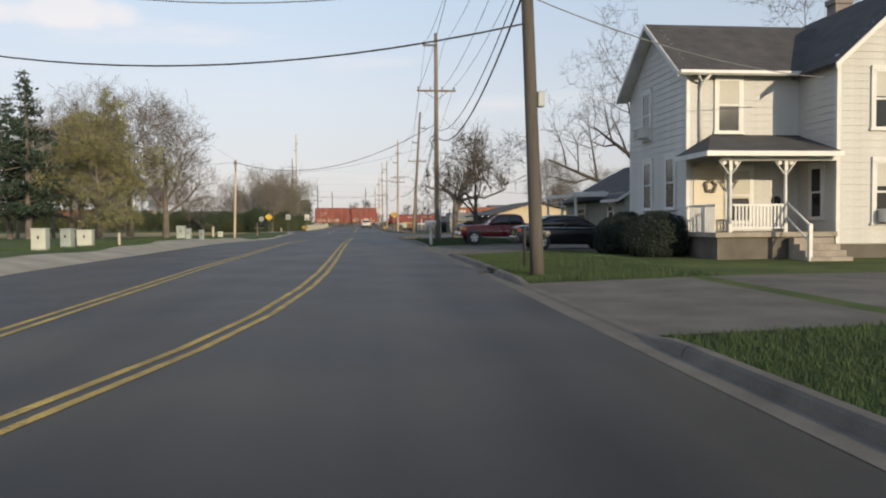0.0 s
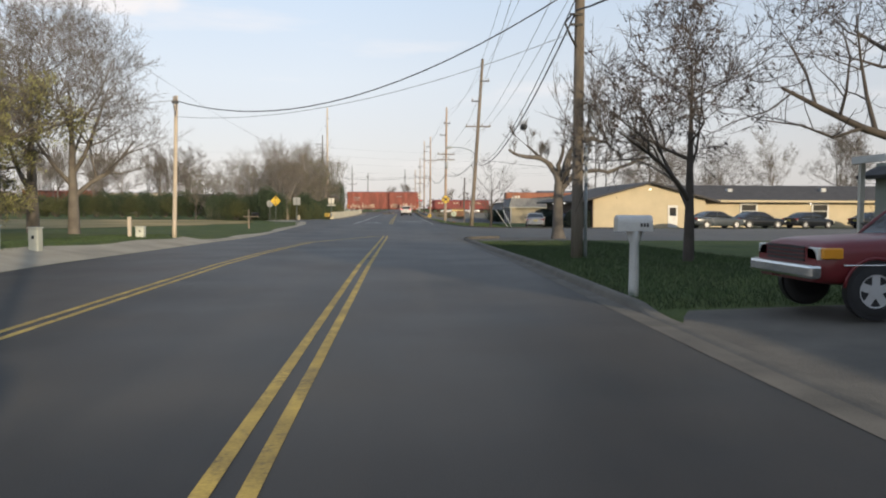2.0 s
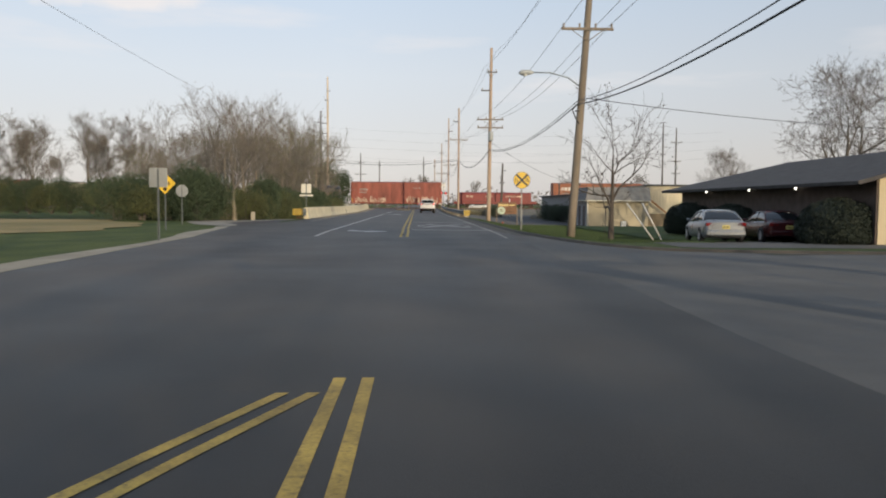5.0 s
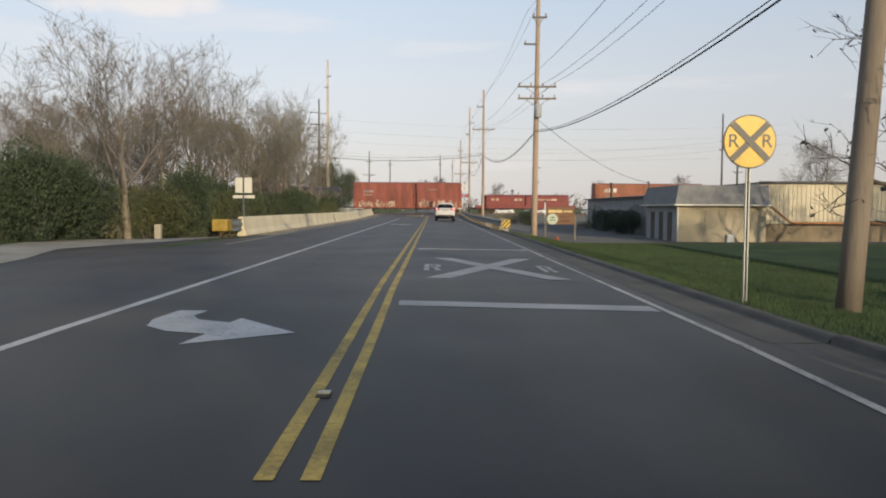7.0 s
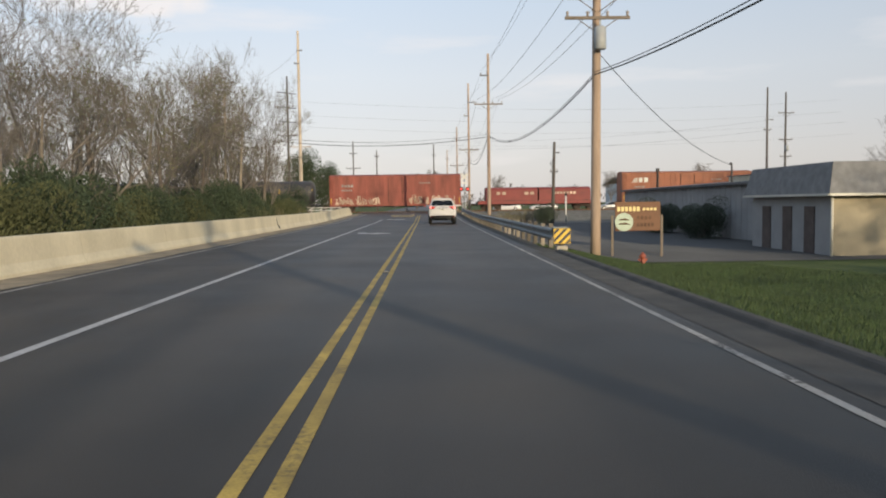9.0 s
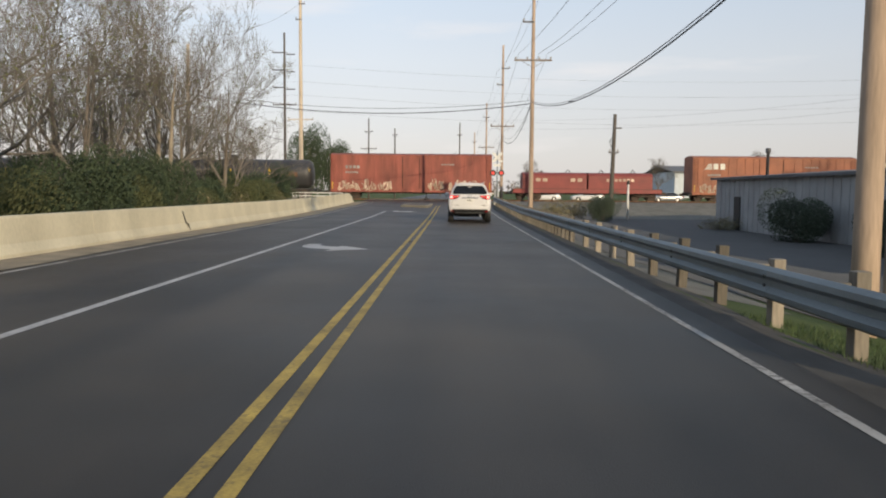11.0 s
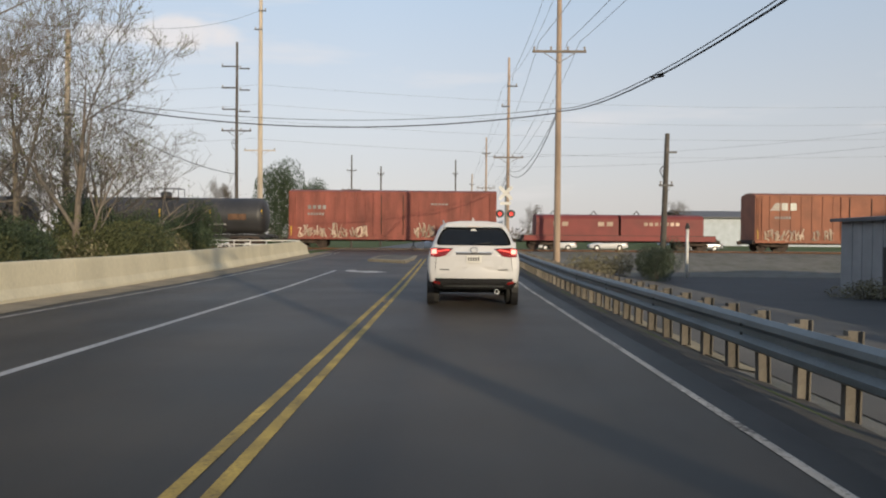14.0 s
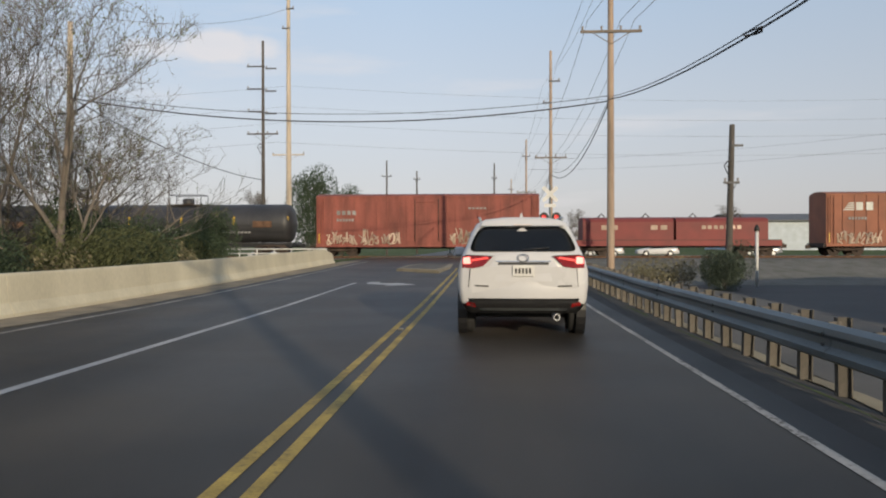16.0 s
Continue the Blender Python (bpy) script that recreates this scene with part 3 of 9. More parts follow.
tagged(part("side_street", bm, M_ASPHALT_OLD), "pale worn asphalt of a side street mouth", "road", kind="structure")
bm = B()
strip(bm, span(53.3, 64.6, 0.4), curve_x((53.3, 7.6), (54.7, 6.0), (57.5, 4.75), (60, 4.5), (62.4, 4.75), (64.6, 5.3)), curve_x((53.3, 7.8), (54.2, 9.9), (59.4, 10.4), (62, 10.2), (64.6, 10.4)), 0.022, 10)
tagged(part("pavement", bm, M_GRAVEL), "bare stony apron at the street corner", "pavement", kind="structure")
# drives
bm = B()
strip(bm, span(1.2, 8.0, 0.5), const(4.3), const(45), 0.03, 8)
tagged(part("driveway", bm, M_GRAVEL), "pale gravel driveway beside the white house", "driveway", kind="structure")
bm = B()
strip(bm, span(20.4, 31.2, 0.6), curve_x((20.4, 4.75), (21.0, 4.3), (30.2, 4.3), (31.2, 4.8)), const(30), 0.022, 26)
tagged(part("driveway", bm, M_GRAVEL), "stained concrete and gravel double driveway", "driveway", kind="structure")
bm = B()
strip(bm, span(100, 118, 1.0), curve_x((100, -9.0), (104, -11), (108, -13), (113, -15), (118, -15.5)), curve_x((100, -8.6), (104, -9.5), (110, -11.6), (118, -7.4)), 0.03, 6)
tagged(part("driveway", bm, M_DRIVE), "worn gravel side drive in front of the thicket", "driveway", kind="structure")
# stony verge left of the road
bm = B()
strip(bm, span(-60, 57, 1.0), const(-7.6), lambda y: -9.3 - 0.25 * math.sin(y * 0.21) - 0.15 * math.sin(y * 0.77), 0.025, 3)
strip(bm, span(57, 100, 1.0), left_edge, lambda y: left_edge(y) - 0.75 - 0.2 * math.sin(y * 0.5), 0.025, 2)
for f in bm.faces:
    f.normal_flip()
tagged(part("verge", bm, M_VERGE), "pale sandy gravel verge along the road", "verge", kind="structure")
# lot below the guard rail
bm = B()
strip(bm, span(136, 197, 1.0), curve_x((136, 9.5), (140, 6.4), (145, 5.4), (194, 5.4), (197, 7.4)), const(80), 0.02, 10)
tagged(part("parking_lot", bm, M_LOT), "wide grey asphalt lot below the guard rail", "parking lot", kind="structure")
bm = B()
strip(bm, span(68, 91, 1.0), const(60), const(110), 0.02, 6)
tagged(part("parking_lot", bm, M_ASPHALT_OLD), "pale asphalt car park by the long yellow building", "parking lot", kind="structure")

# dirty shoulder under the guard rail
bm = B()
strip(bm, span(128, 200, 1.0), const(4.0), lambda y: 4.95 + 0.06 * math.sin(y * 1.3), 0.016, 4)
tagged(part("shoulder", bm, M_SHOULDER), "dirty worn asphalt shoulder below the guard rail", "road shoulder", kind="structure")
bm = B()
strip(bm, span(153, 194, 0.6), lambda y: 4.98 + 0.05 * math.sin(y * 2.1), lambda y: 5.34 + 0.08 * math.sin(y * 1.7), 0.03, 2)
tagged(part("sand_strip", bm, M_SANDSTRIP), "pale sandy strip behind the guard rail posts", "road shoulder", kind="structure")
# dry field at the left, weedy bank before the tracks
bm = B()
strip(bm, span(77, 157, 1.0), lambda y: -28.0 - 82 * ramp(y, 76, 84), lambda y: float(np.interp(y, [77, 84, 90, 97, 107, 118, 157], [-27, -20.5, -16.5, -14.2, -15.4, -22.5, -37])) - 0.5 * math.sin(y * 0.9), 0.03, 24)
tagged(part("field", bm, M_STRAW), "straw-brown dry field with sparse green", "field", kind="structure")
bm = B()
strip(bm, span(193, 207, 0.7), curve_x((193, 7.2), (196, 5.2), (207, 4.8)), const(90), 0.03, 14)
strip(bm, span(137, 193, 1.0), const(4.9), const(6.6), 0.008, 4)
strip(bm, span(211.5, 246, 1.5), const(-80), const(-8.2), 0.02, 20)
strip(bm, span(211.5, 246, 1.5), const(4.4), const(90), 0.02, 24)
tagged(part("bank", bm, M_WEEDBANK), "grey weedy ballast bank before the tracks", "bank", kind="structure")


# ---- kerbs ----
def kerb_run(ys, x_of, low=(), h=0.13, label="weathered concrete kerb with a flat gutter", mat=None, pan=0.45):
    """Gutter pan and kerb with a rounded top; it drops to a lip along the stretches named in low."""
    def prof(y, x):
        drop = max([ramp(y, a - 0.8, a) * (1 - ramp(y, b, b + 0.8)) for a, b in low] or [0])
        hh = h * (1 - 0.85 * drop)
        g = road_z(y)
        return [(x - pan, y, g + 0.024), (x - 0.02, y, g + 0.018), (x + 0.02, y, g + 0.018 + hh * 0.75), (x + 0.06, y, g + 0.02 + hh), (x + 0.17, y, g + 0.02 + hh), (x + 0.2, y, g - 0.1)]
    bm = B()
    rings = [[bm.verts.new(p) for p in prof(y, x_of(y))] for y in ys]
    for r0, r1 in zip(rings, rings[1:]):
        for k in range(5):
            bm.faces.new((r0[k], r0[k + 1], r1[k + 1], r1[k]))
    return tagged(part("kerb", bm, mat or M_KERB), label, "kerb", kind="structure")


for a in span(-48, 60, 6.0)[:-1]:
    kerb_run(span(a + 0.008, a + 5.992, 0.5), const(4.13), low=((1.2, 7.6), (20.8, 30.8)), h=0.1, pan=0.32)
for a in span(92, 128, 6.0)[:-1]:
    kerb_run(span(a + 0.008, a + 5.992, 0.75), curve_x((92, 4.6), (140, 4.5), (200, 4.45)), h=0.06, label="low dirty kerb along the road edge", mat=M_DIRTYKERB, pan=0.62)


def kerb_arc(cx, cy, r, a0, a1, n=14):
    bm = B()
    rings = []
    for i in range(n + 1):
        t = radians(a0 + (a1 - a0) * i / n)
        ring = []
        for dr, dz in ((0.5, 0.03), (0.02, 0.03), (-0.02, 0.13), (-0.06, 0.16), (-0.17, 0.16), (-0.2, -0.1)):
            x, y = cx + (r + dr) * math.cos(t), cy + (r + dr) * math.sin(t)
            ring.append(bm.verts.new((x, y, road_z(y) + dz)))
        rings.append(ring)
    for r0, r1 in zip(rings, rings[1:]):
        for k in range(5):
            bm.faces.new((r0[k], r0[k + 1], r1[k + 1], r1[k]))
    bmesh.ops.recalc_face_normals(bm, faces=bm.faces)
    return tagged(part("kerb", bm, M_KERB), "curved concrete kerb at the street corner", "kerb", kind="structure")


kerb_arc(7.53, 60.0, 3.4, 180, 112)


def kerb_path(pts, label):
    """A kerb along a bent line on the ground; the gutter lies on its left side."""
    bm = B()
    rings = []
    for i, (x, y) in enumerate(pts):
        (xa, ya), (xb, yb) = pts[max(0, i - 1)], pts[min(len(pts) - 1, i + 1)]
        d = Vector((xb - xa, yb - ya, 0)).normalized()
        nx, ny = -d.y, d.x
        g = gz(x, y)
        rings.append([bm.verts.new((x - nx * o, y - ny * o, g + h)) for o, h in ((-0.62, 0.02), (-0.02, 0.016), (0.02, 0.085), (0.05, 0.1), (0.15, 0.1), (0.18, -0.1))])
    for r0, r1 in zip(rings, rings[1:]):
        for k in range(5):
            bm.faces.new((r0[k], r0[k + 1], r1[k + 1], r1[k]))
    bmesh.ops.recalc_face_normals(bm, faces=bm.faces)
    return tagged(part("kerb", bm, M_DIRTYKERB), label, "kerb", kind="structure")


bend = curve_x((81.1, 20), (81.3, 14), (82.3, 9.5), (83.6, 7.5), (85, 6.5), (86.9, 5.7), (88.8, 5.1), (90.5, 4.75), (92, 4.62))
kerb_path([(bend(81.1 + 10.9 * (k / 20) ** 1.0), 81.1 + 10.9 * k / 20) for k in range(21)], "dirty kerb bending into the side street")

# storm drain in the kerb
drain = thing("storm_drain", "rusty iron storm drain opening in the kerb", "drain", 3.95, 11.3, road_z(11.3) + 0.02)
bm = B()
for i in range(6):
    box(bm, -0.12, 0.17, -0.36 + i * 0.12, -0.3 + i * 0.12, 0, 0.014)
part("grate", bm, M_DARKIRON, drain)
bm = B()
box(bm, 0.17, 0.33, -0.45, 0.45, 0.0, 0.12, bevel=0.015)
part("hood", bm, M_DARKIRON, drain, "dark iron hood")


# ---- road markings ----
def line(xf, ya, yb, w=0.1, mat=None, label="", step=1.0):
    bm = B()
    strip(bm, span(ya, yb, step), lambda y: xf(y) - w / 2, lambda y: xf(y) + w / 2, 0.0245, 1)
    return tagged(part("road_marking", bm, mat), label, "road marking", kind="structure")


Y_LABEL, W_LABEL = "worn yellow double centre line", "worn white lane line"
near_curve = curve_x((-30, -3.4), (-6, -2.4), (-1.8, -1.42), (-0.4, -1.12), (1.1, -0.8), (3.9, -0.4), (8, -0.1), (12, 0.03), (16, 0.06), (26, 0.02), (40, 0.0), (120, 0.0))
left_pair = curve_x((-40, -3.42), (12, -3.36), (46, -3.55), (56, -3.3), (61, -2.2), (65, -0.9), (67, -0.2))
for o in (-0.115, 0.115):
    line(lambda y: near_curve(y) + o, -30, 67, 0.1, M_YELLOW, Y_LABEL, 0.5)
    line(lambda y: left_pair(y) + o, -40, 66.5, 0.1, M_YELLOW, Y_LABEL, 0.5)
    line(lambda y: o + 0.05 * (1 - ramp(y, 92, 97)), 88.35, 186, 0.1, M_YELLOW, Y_LABEL)
line(const(-3.14), 88.7, 174.2, 0.13, M_LANE, W_LABEL)
line(curve_x((86, 3.72), (200, 3.62)), 87.8, 196, 0.085, M_EDGE, "thin white edge line")
line(curve_x((111, -6.35), (200, -6.1)), 111, 196, 0.11, M_EDGE, "thin white edge line")


def flat_mark(outline, label, z=0.0255, mat=None):
    bm = B()
    vs = [bm.verts.new((x, y, gz(x, y) + z)) for x, y in outline]
    f = bm.faces.new(vs)
    if f.normal.z < 0:
        f.normal_flip()
    bmesh.ops.triangulate(bm, faces=bm.faces)
    for f in bm.faces:
        f.normal_update()
        if f.normal.z < 0:
            f.normal_flip()
    return tagged(part("road_marking", bm, mat or M_WHITE), label, "road marking", kind="structure")


BAR = "broad white bar across the lane"
flat_mark([(0.3, 94.75), (3.62, 94.2), (3.62, 94.72), (0.3, 95.28)], BAR)
flat_mark([(0.3, 108.45), (3.62, 107.85), (3.62, 108.4), (0.3, 109.0)], BAR)
for (xa, ya), (xb, yb) in (((0.85, 98.75), (3.0, 104.1)), ((3.05, 98.45), (1.0, 104.35))):
    flat_mark([(xa - 0.23, ya), (xa + 0.23, ya - 0.04), (xb + 0.23, yb - 0.04), (xb - 0.23, yb)], "broad white painted cross before the railway", 0.0255 if xa < 1 else 0.028)


def text_mesh(body, size, depth=0.0):
    """Letters as a mesh in the xy plane."""
    cu = bpy.data.curves.new("letters", "FONT")
    cu.body, cu.size, cu.extrude, cu.align_x, cu.align_y = body, size, depth, "CENTER", "CENTER"
    ob = bpy.data.objects.new("letters", cu)
    scene.collection.objects.link(ob)
    dg = bpy.context.evaluated_depsgraph_get()
    me = bpy.data.meshes.new_from_object(ob.evaluated_get(dg))
    bpy.data.objects.remove(ob)
    return me


def letters(name, body, size, mat, m, parent=None, depth=0.002, label=""):
    me = text_mesh(body, size, depth)
    me.materials.clear()
    me.materials.append(mat)
    ob = new(name, me)
    ob.matrix_basis = m
    if parent is not None:
        ob.parent = parent
    if label:
        ob["label"] = label
    return ob


def stencil_r(x0, y0, w=0.62, h=2.35):
    """A tall stencilled letter with gaps between its strokes."""
    bm = B()

    def piece(pts):
        vs = [bm.verts.new((x0 + a * w, y0 + b * h, gz(x0, y0 + b * h) + 0.0255)) for a, b in pts]
        f = bm.faces.new(vs)
        f.normal_update()
        if f.normal.z < 0:
            f.normal_flip()

    piece([(-0.5, -0.5), (-0.2, -0.5), (-0.2, -0.17), (-0.5, -0.17)])
    piece([(-0.5, -0.14), (-0.2, -0.14), (-0.2, 0.14), (-0.5, 0.14)])
    piece([(-0.5, 0.17), (-0.2, 0.17), (-0.2, 0.34), (0.12, 0.34), (0.12, 0.5), (-0.5, 0.5)])
    piece([(0.16, 0.5), (0.32, 0.48), (0.45, 0.42), (0.5, 0.32), (0.5, 0.23), (0.22, 0.23), (0.22, 0.3), (0.16, 0.335)])
    piece([(0.5, 0.2), (0.5, 0.1), (0.42, 0.02), (0.3, -0.03), (-0.16, -0.03), (-0.16, 0.1), (0.16, 0.1), (0.22, 0.14), (0.22, 0.2)])
    piece([(0.02, -0.06), (0.3, -0.06), (0.5, -0.5), (0.18, -0.5)])
    tagged(part("road_marking", bm, M_WHITE), "tall white stencilled letter R on the lane", "road marking", kind="structure")


stencil_r(0.75, 101.3, 0.36, 1.7)
stencil_r(3.17, 100.9, 0.28, 1.68)


def turn_arrow(x0, y0):
    """A turn arrow for traffic that comes the other way."""
    pts = [(-0.98, 1.65), (-0.62, 1.65), (-0.66, 1.2), (-0.5, 0.9), (-0.1, 0.68), (-0.05, 1.02), (0.75, 0.0), (-0.22, -0.68), (-0.14, -0.08), (-0.6, 0.08), (-0.92, 0.42), (-1.03, 0.9)]
    flat_mark([(x0 + a, y0 + b) for a, b in pts], "white curved turn arrow painted on the lane", mat=M_LANE)


turn_arrow(-1.4, 92.5)
turn_arrow(-1.6, 143.3)
turn_arrow(-1.7, 173.2)

# reflectors between the centre lines
for i, y in enumerate((16.0, 23.5, 42.7, 90.0, 106, 122, 146.2, 160.5)):
    ob = thing("road_reflector", "small grey raised reflector between yellow lines", "reflector", 0.0, y, gz(0, y) + 0.02, group="road reflectors")
    bm = B()
    box(bm, -0.05, 0.05, -0.1, 0.1, 0, 0.012, bevel=0.005)
    part("casting", bm, M_DARKIRON, ob)
    bm = B()
    box(bm, -0.045, 0.045, -0.05, 0.05, 0.012, 0.022, bevel=0.004)
    part("lens", bm, M_REFL, ob)

# traffic island before the crossing
isl = thing("traffic_island", "low concrete traffic island before the tracks", "traffic island", -1.6, 187, gz(-1.6, 187))
bm = B()
prism(bm, [(-1.2, -4.0), (0.9, -6.2), (1.15, -2.0), (1.1, 5.0), (-0.9, 5.0), (-1.25, 1.0)], -0.1, 0.09)
bmesh.ops.bevel(bm, geom=[e for e in bm.edges if all(abs(v.co.z - 0.09) < 1e-4 for v in e.verts)], offset=0.05, segments=2, affect="EDGES")
part("kerbing", bm, M_ISLAND, isl)
bm = B()
prism(bm, [(-0.95, -3.2), (0.65, -4.9), (0.85, -2.0), (0.8, 4.6), (-0.6, 4.6), (-0.95, 1.0)], 0.085, 0.1)
part("paving", bm, M_KERB, isl, "dark stained paving")


# ---- poles and cables ----
def insulator(bm, x, y, z, up=True):
    s = 1 if up else -1
    tube(bm, [(x, y, z), (x, y, z + s * 0.05), (x, y, z + s * 0.1), (x, y, z + s * 0.16), (x, y, z + s * 0.22)], [0.02, 0.06, 0.04, 0.07, 0.03], 7)


def utility_pole(x, y, h, r0=0.17, r1=0.11, lean=(0.0, 0.0), arms=(), mat=None, label="", extras=(), z=None, sleeve=False):
    """arms: (height, half width, direction, insulators); extras: 'transformer', 'lamp', 'box', 'rack' with a height."""
    z = gz(x, y) if z is None else z
    p = thing("utility_pole", label, "utility pole", x, y, z - 0.05, group="utility poles along the road")
    bm = B()
    n = 9
    pts = [(lean[0] * (i / n) * h, lean[1] * (i / n) * h, h * i / n) for i in range(n + 1)]
    tube(bm, pts, [r0 + (r1 - r0) * i / n for i in range(n + 1)], 12)
    part("shaft", bm, mat or M_POLE, p)
    at = lambda q: (lean[0] * q, lean[1] * q, q)
    for q, half, side, count in arms:
        cx, cy, cz = at(q)
        bm = B()
        box(bm, cx - half + side, cx + half + side, cy - 0.2, cy - 0.1, cz - 0.06, cz + 0.06, bevel=0.01)
        if abs(side) < half * 0.5:
            for s in (-1, 1):
                tube(bm, [(cx + s * half * 0.6, cy - 0.15, cz - 0.05), (cx, cy - 0.15, cz - 0.6)], 0.02, 5)
        arm = part("crossarm", bm, (M_POLE_GREY if mat is None else mat) if half > 0.9 else M_ARM, p)
        for i in range(count):
            bm = B()
            u = -half + 0.1 + (2 * half - 0.2) * i / max(1, count - 1)
            insulator(bm, cx + u + side, cy - 0.15, cz + 0.05)
            part("insulator", bm, M_INSUL, arm)
    for kind, q in extras:
        cx, cy, cz = at(q)
        if kind == "transformer":
            bm = B()
            tube(bm, [(cx + 0.05, cy - 0.42, cz - 0.45), (cx + 0.05, cy - 0.42, cz - 0.42), (cx + 0.05, cy - 0.42, cz + 0.4), (cx + 0.05, cy - 0.42, cz + 0.46)], [0.2, 0.24, 0.24, 0.14], 14)
            tube(bm, [(cx + 0.05, cy - 0.42, cz + 0.44), (cx + 0.05, cy - 0.42, cz + 0.7)], 0.04, 6)
            part("transformer", bm, M_STEELPAINT, p, "grey steel transformer can")
        elif kind == "box":
            bm = B()
            box(bm, cx + 0.14, cx + 0.3, cy - 0.1, cy + 0.1, cz - 0.18, cz + 0.18, bevel=0.03)
            part("meter_box", bm, M_STEELPAINT, p)
        elif kind == "rack":
            bm = B()
            for dz in (0, -0.28):
                box(bm, cx - 0.3, cx + 0.06, cy - 0.16, cy - 0.1, cz + dz - 0.03, cz + dz + 0.03)
            tube(bm, [(cx - 0.25, cy - 0.15, cz), (cx - 0.45, cy - 0.2, cz - 0.25), (cx - 0.3, cy - 0.2, cz - 0.6), (cx - 0.12, cy - 0.15, cz - 0.9)], 0.03, 6)
            part("cable_rack", bm, M_DARKIRON, p)
        elif kind == "lamp":
            arm = [(cx, cy, cz), (cx - 0.7, cy - 0.05, cz + 0.5), (cx - 1.6, cy - 0.1, cz + 0.72), (cx - 2.5, cy - 0.15, cz + 0.72)]
            bm = B()
            tube(bm, arm, 0.03, 7)
            part("lamp_arm", bm, M_STEEL, p)
            bm = B()
            tube(bm, [(cx - 2.4, cy - 0.15, cz + 0.72), (cx - 2.6, cy - 0.15, cz + 0.72), (cx - 2.95, cy - 0.16, cz + 0.7), (cx - 3.1, cy - 0.16, cz + 0.69)], [0.06, 0.13, 0.14, 0.05], 10)
            head = part("lamp_head", bm, M_STEELPAINT, p)
            bm = B()
            tube(bm, [(cx - 2.8, cy - 0.16, cz + 0.62), (cx - 2.8, cy - 0.16, cz + 0.54)], [0.12, 0.06], 10)
            part("lens", bm, M_LAMPGLASS, head)
    if sleeve:
        bm = B()
        tube(bm, [(0.24, -0.02, 0), (0.23, -0.02, 3.2)], 0.05, 8)
        part("conduit", bm, M_STEELPAINT, p)
    return p


WOOD_LIT = "tall weathered wooden utility pole with crossarms and cables"
utility_pole(4.6, -32, 11.5, arms=((9.4, 1.2, 0, 4),), label=WOOD_LIT)
# the shade on the lawn pole is put into its dark wood colour
utility_pole(4.97, 9.9, 11.5, 0.16, 0.12, lean=(-0.035, 0.0), label="weathered wooden utility pole on the lawn, darkened as in shade", mat=M_POLE_DARK, extras=(("box", 4.05),), arms=((9.6, 1.2, 0, 4),))
utility_pole(5.85, 42.4, 13.4, 0.17, 0.11, arms=((9.7, 1.25, 0, 4), (12.6, 0.45, -0.4, 2)), label=WOOD_LIT, extras=(("rack", 6.8),), mat=M_POLE_GREY, sleeve=True)
utility_pole(8.0, 97.9, 16.8, 0.21, 0.13, lean=(0.062, 0.0), arms=((10.1, 1.25, 0, 4), (14.6, 0.5, 0.3, 2), (12.6, 0.45, -0.4, 1)), mat=M_POLE_GREY, extras=(("lamp", 7.3), ("rack", 6.5)), label="leaning wooden utility pole carrying a curved street lamp")
utility_pole(7.65, 137.0, 17.4, 0.21, 0.13, lean=(0.01, 0.02), arms=((10.35, 1.3, 0, 4), (9.55, 1.3, 0, 4), (13.2, 0.45, -0.5, 1), (15.0, 0.5, 0.1, 2)), extras=(("transformer", 8.7),), label="tall sunlit utility pole with double crossarm and transformer")
utility_pole(7.25, 185.2, 17.2, 0.19, 0.12, arms=((12.1, 1.45, 0, 4), (15.0, 0.45, -0.4, 1)), label="tall reddish wooden utility pole by the guard rail")
utility_pole(6.9, 211.6 + 4.5, 18.2, 0.18, 0.11, arms=((8.8, 1.4, 0, 4), (15.5, 0.5, 0.3, 2), (13.6, 0.4, -0.3, 1)), label=WOOD_LIT)
utility_pole(7.0, 262, 17, 0.18, 0.11, arms=((9.2, 1.4, 0, 4), (14.5, 0.6, 0, 2)), label=WOOD_LIT)
utility_pole(6.8, 330, 17, 0.2, 0.13, arms=((9.2, 1.4, 0, 4), (14.5, 0.6, 0, 2)), label=WOOD_LIT)
utility_pole(-9.15, 55.7, 6.3, 0.1, 0.075, lean=(0.028, 0.0), arms=((6.0, 0.14, 0, 2),), label="slim pale wooden service pole on the verge", mat=M_POLE_PALE)
utility_pole(-19.9, 186, 13.6, 0.2, 0.13, lean=(0.01, 0), arms=((8.9, 0.5, 0, 1),), label="pale wooden utility pole among bare trees", mat=M_POLE_PALE)
utility_pole(-18.6, 215.5, 19.6, 0.19, 0.11, arms=((11.3, 1.4, 0, 4), (17.3, 0.8, -0.6, 1), (17.1, 0.5, 0.75, 1), (15.3, 0.8, -0.6, 1), (15.1, 0.5, 0.75, 1), (13.3, 0.75, -0.6, 1), (13.1, 0.5, 0.75, 1)), label="tall dark utility pole with many short arms", mat=M_POLE_DARK, extras=(("rack", 10.4),))
utility_pole(-18.0, 222, 27.4, 0.3, 0.16, arms=((10.3, 1.6, 0, 2), (24.5, 0.4, 0.2, 2), (22.6, 0.4, -0.2, 2)), label="very tall pale transmission pole beyond the tracks", mat=M_POLE_PALE)
utility_pole(15.0, 192.6, 9.2, 0.21, 0.15, lean=(0.025, 0), arms=((8.0, 0.35, 0.25, 1), (5.9, 0.45, 0, 2)), label="short dark utility pole with hanging cables", mat=M_POLE_DARK, extras=(("rack", 7.1),))
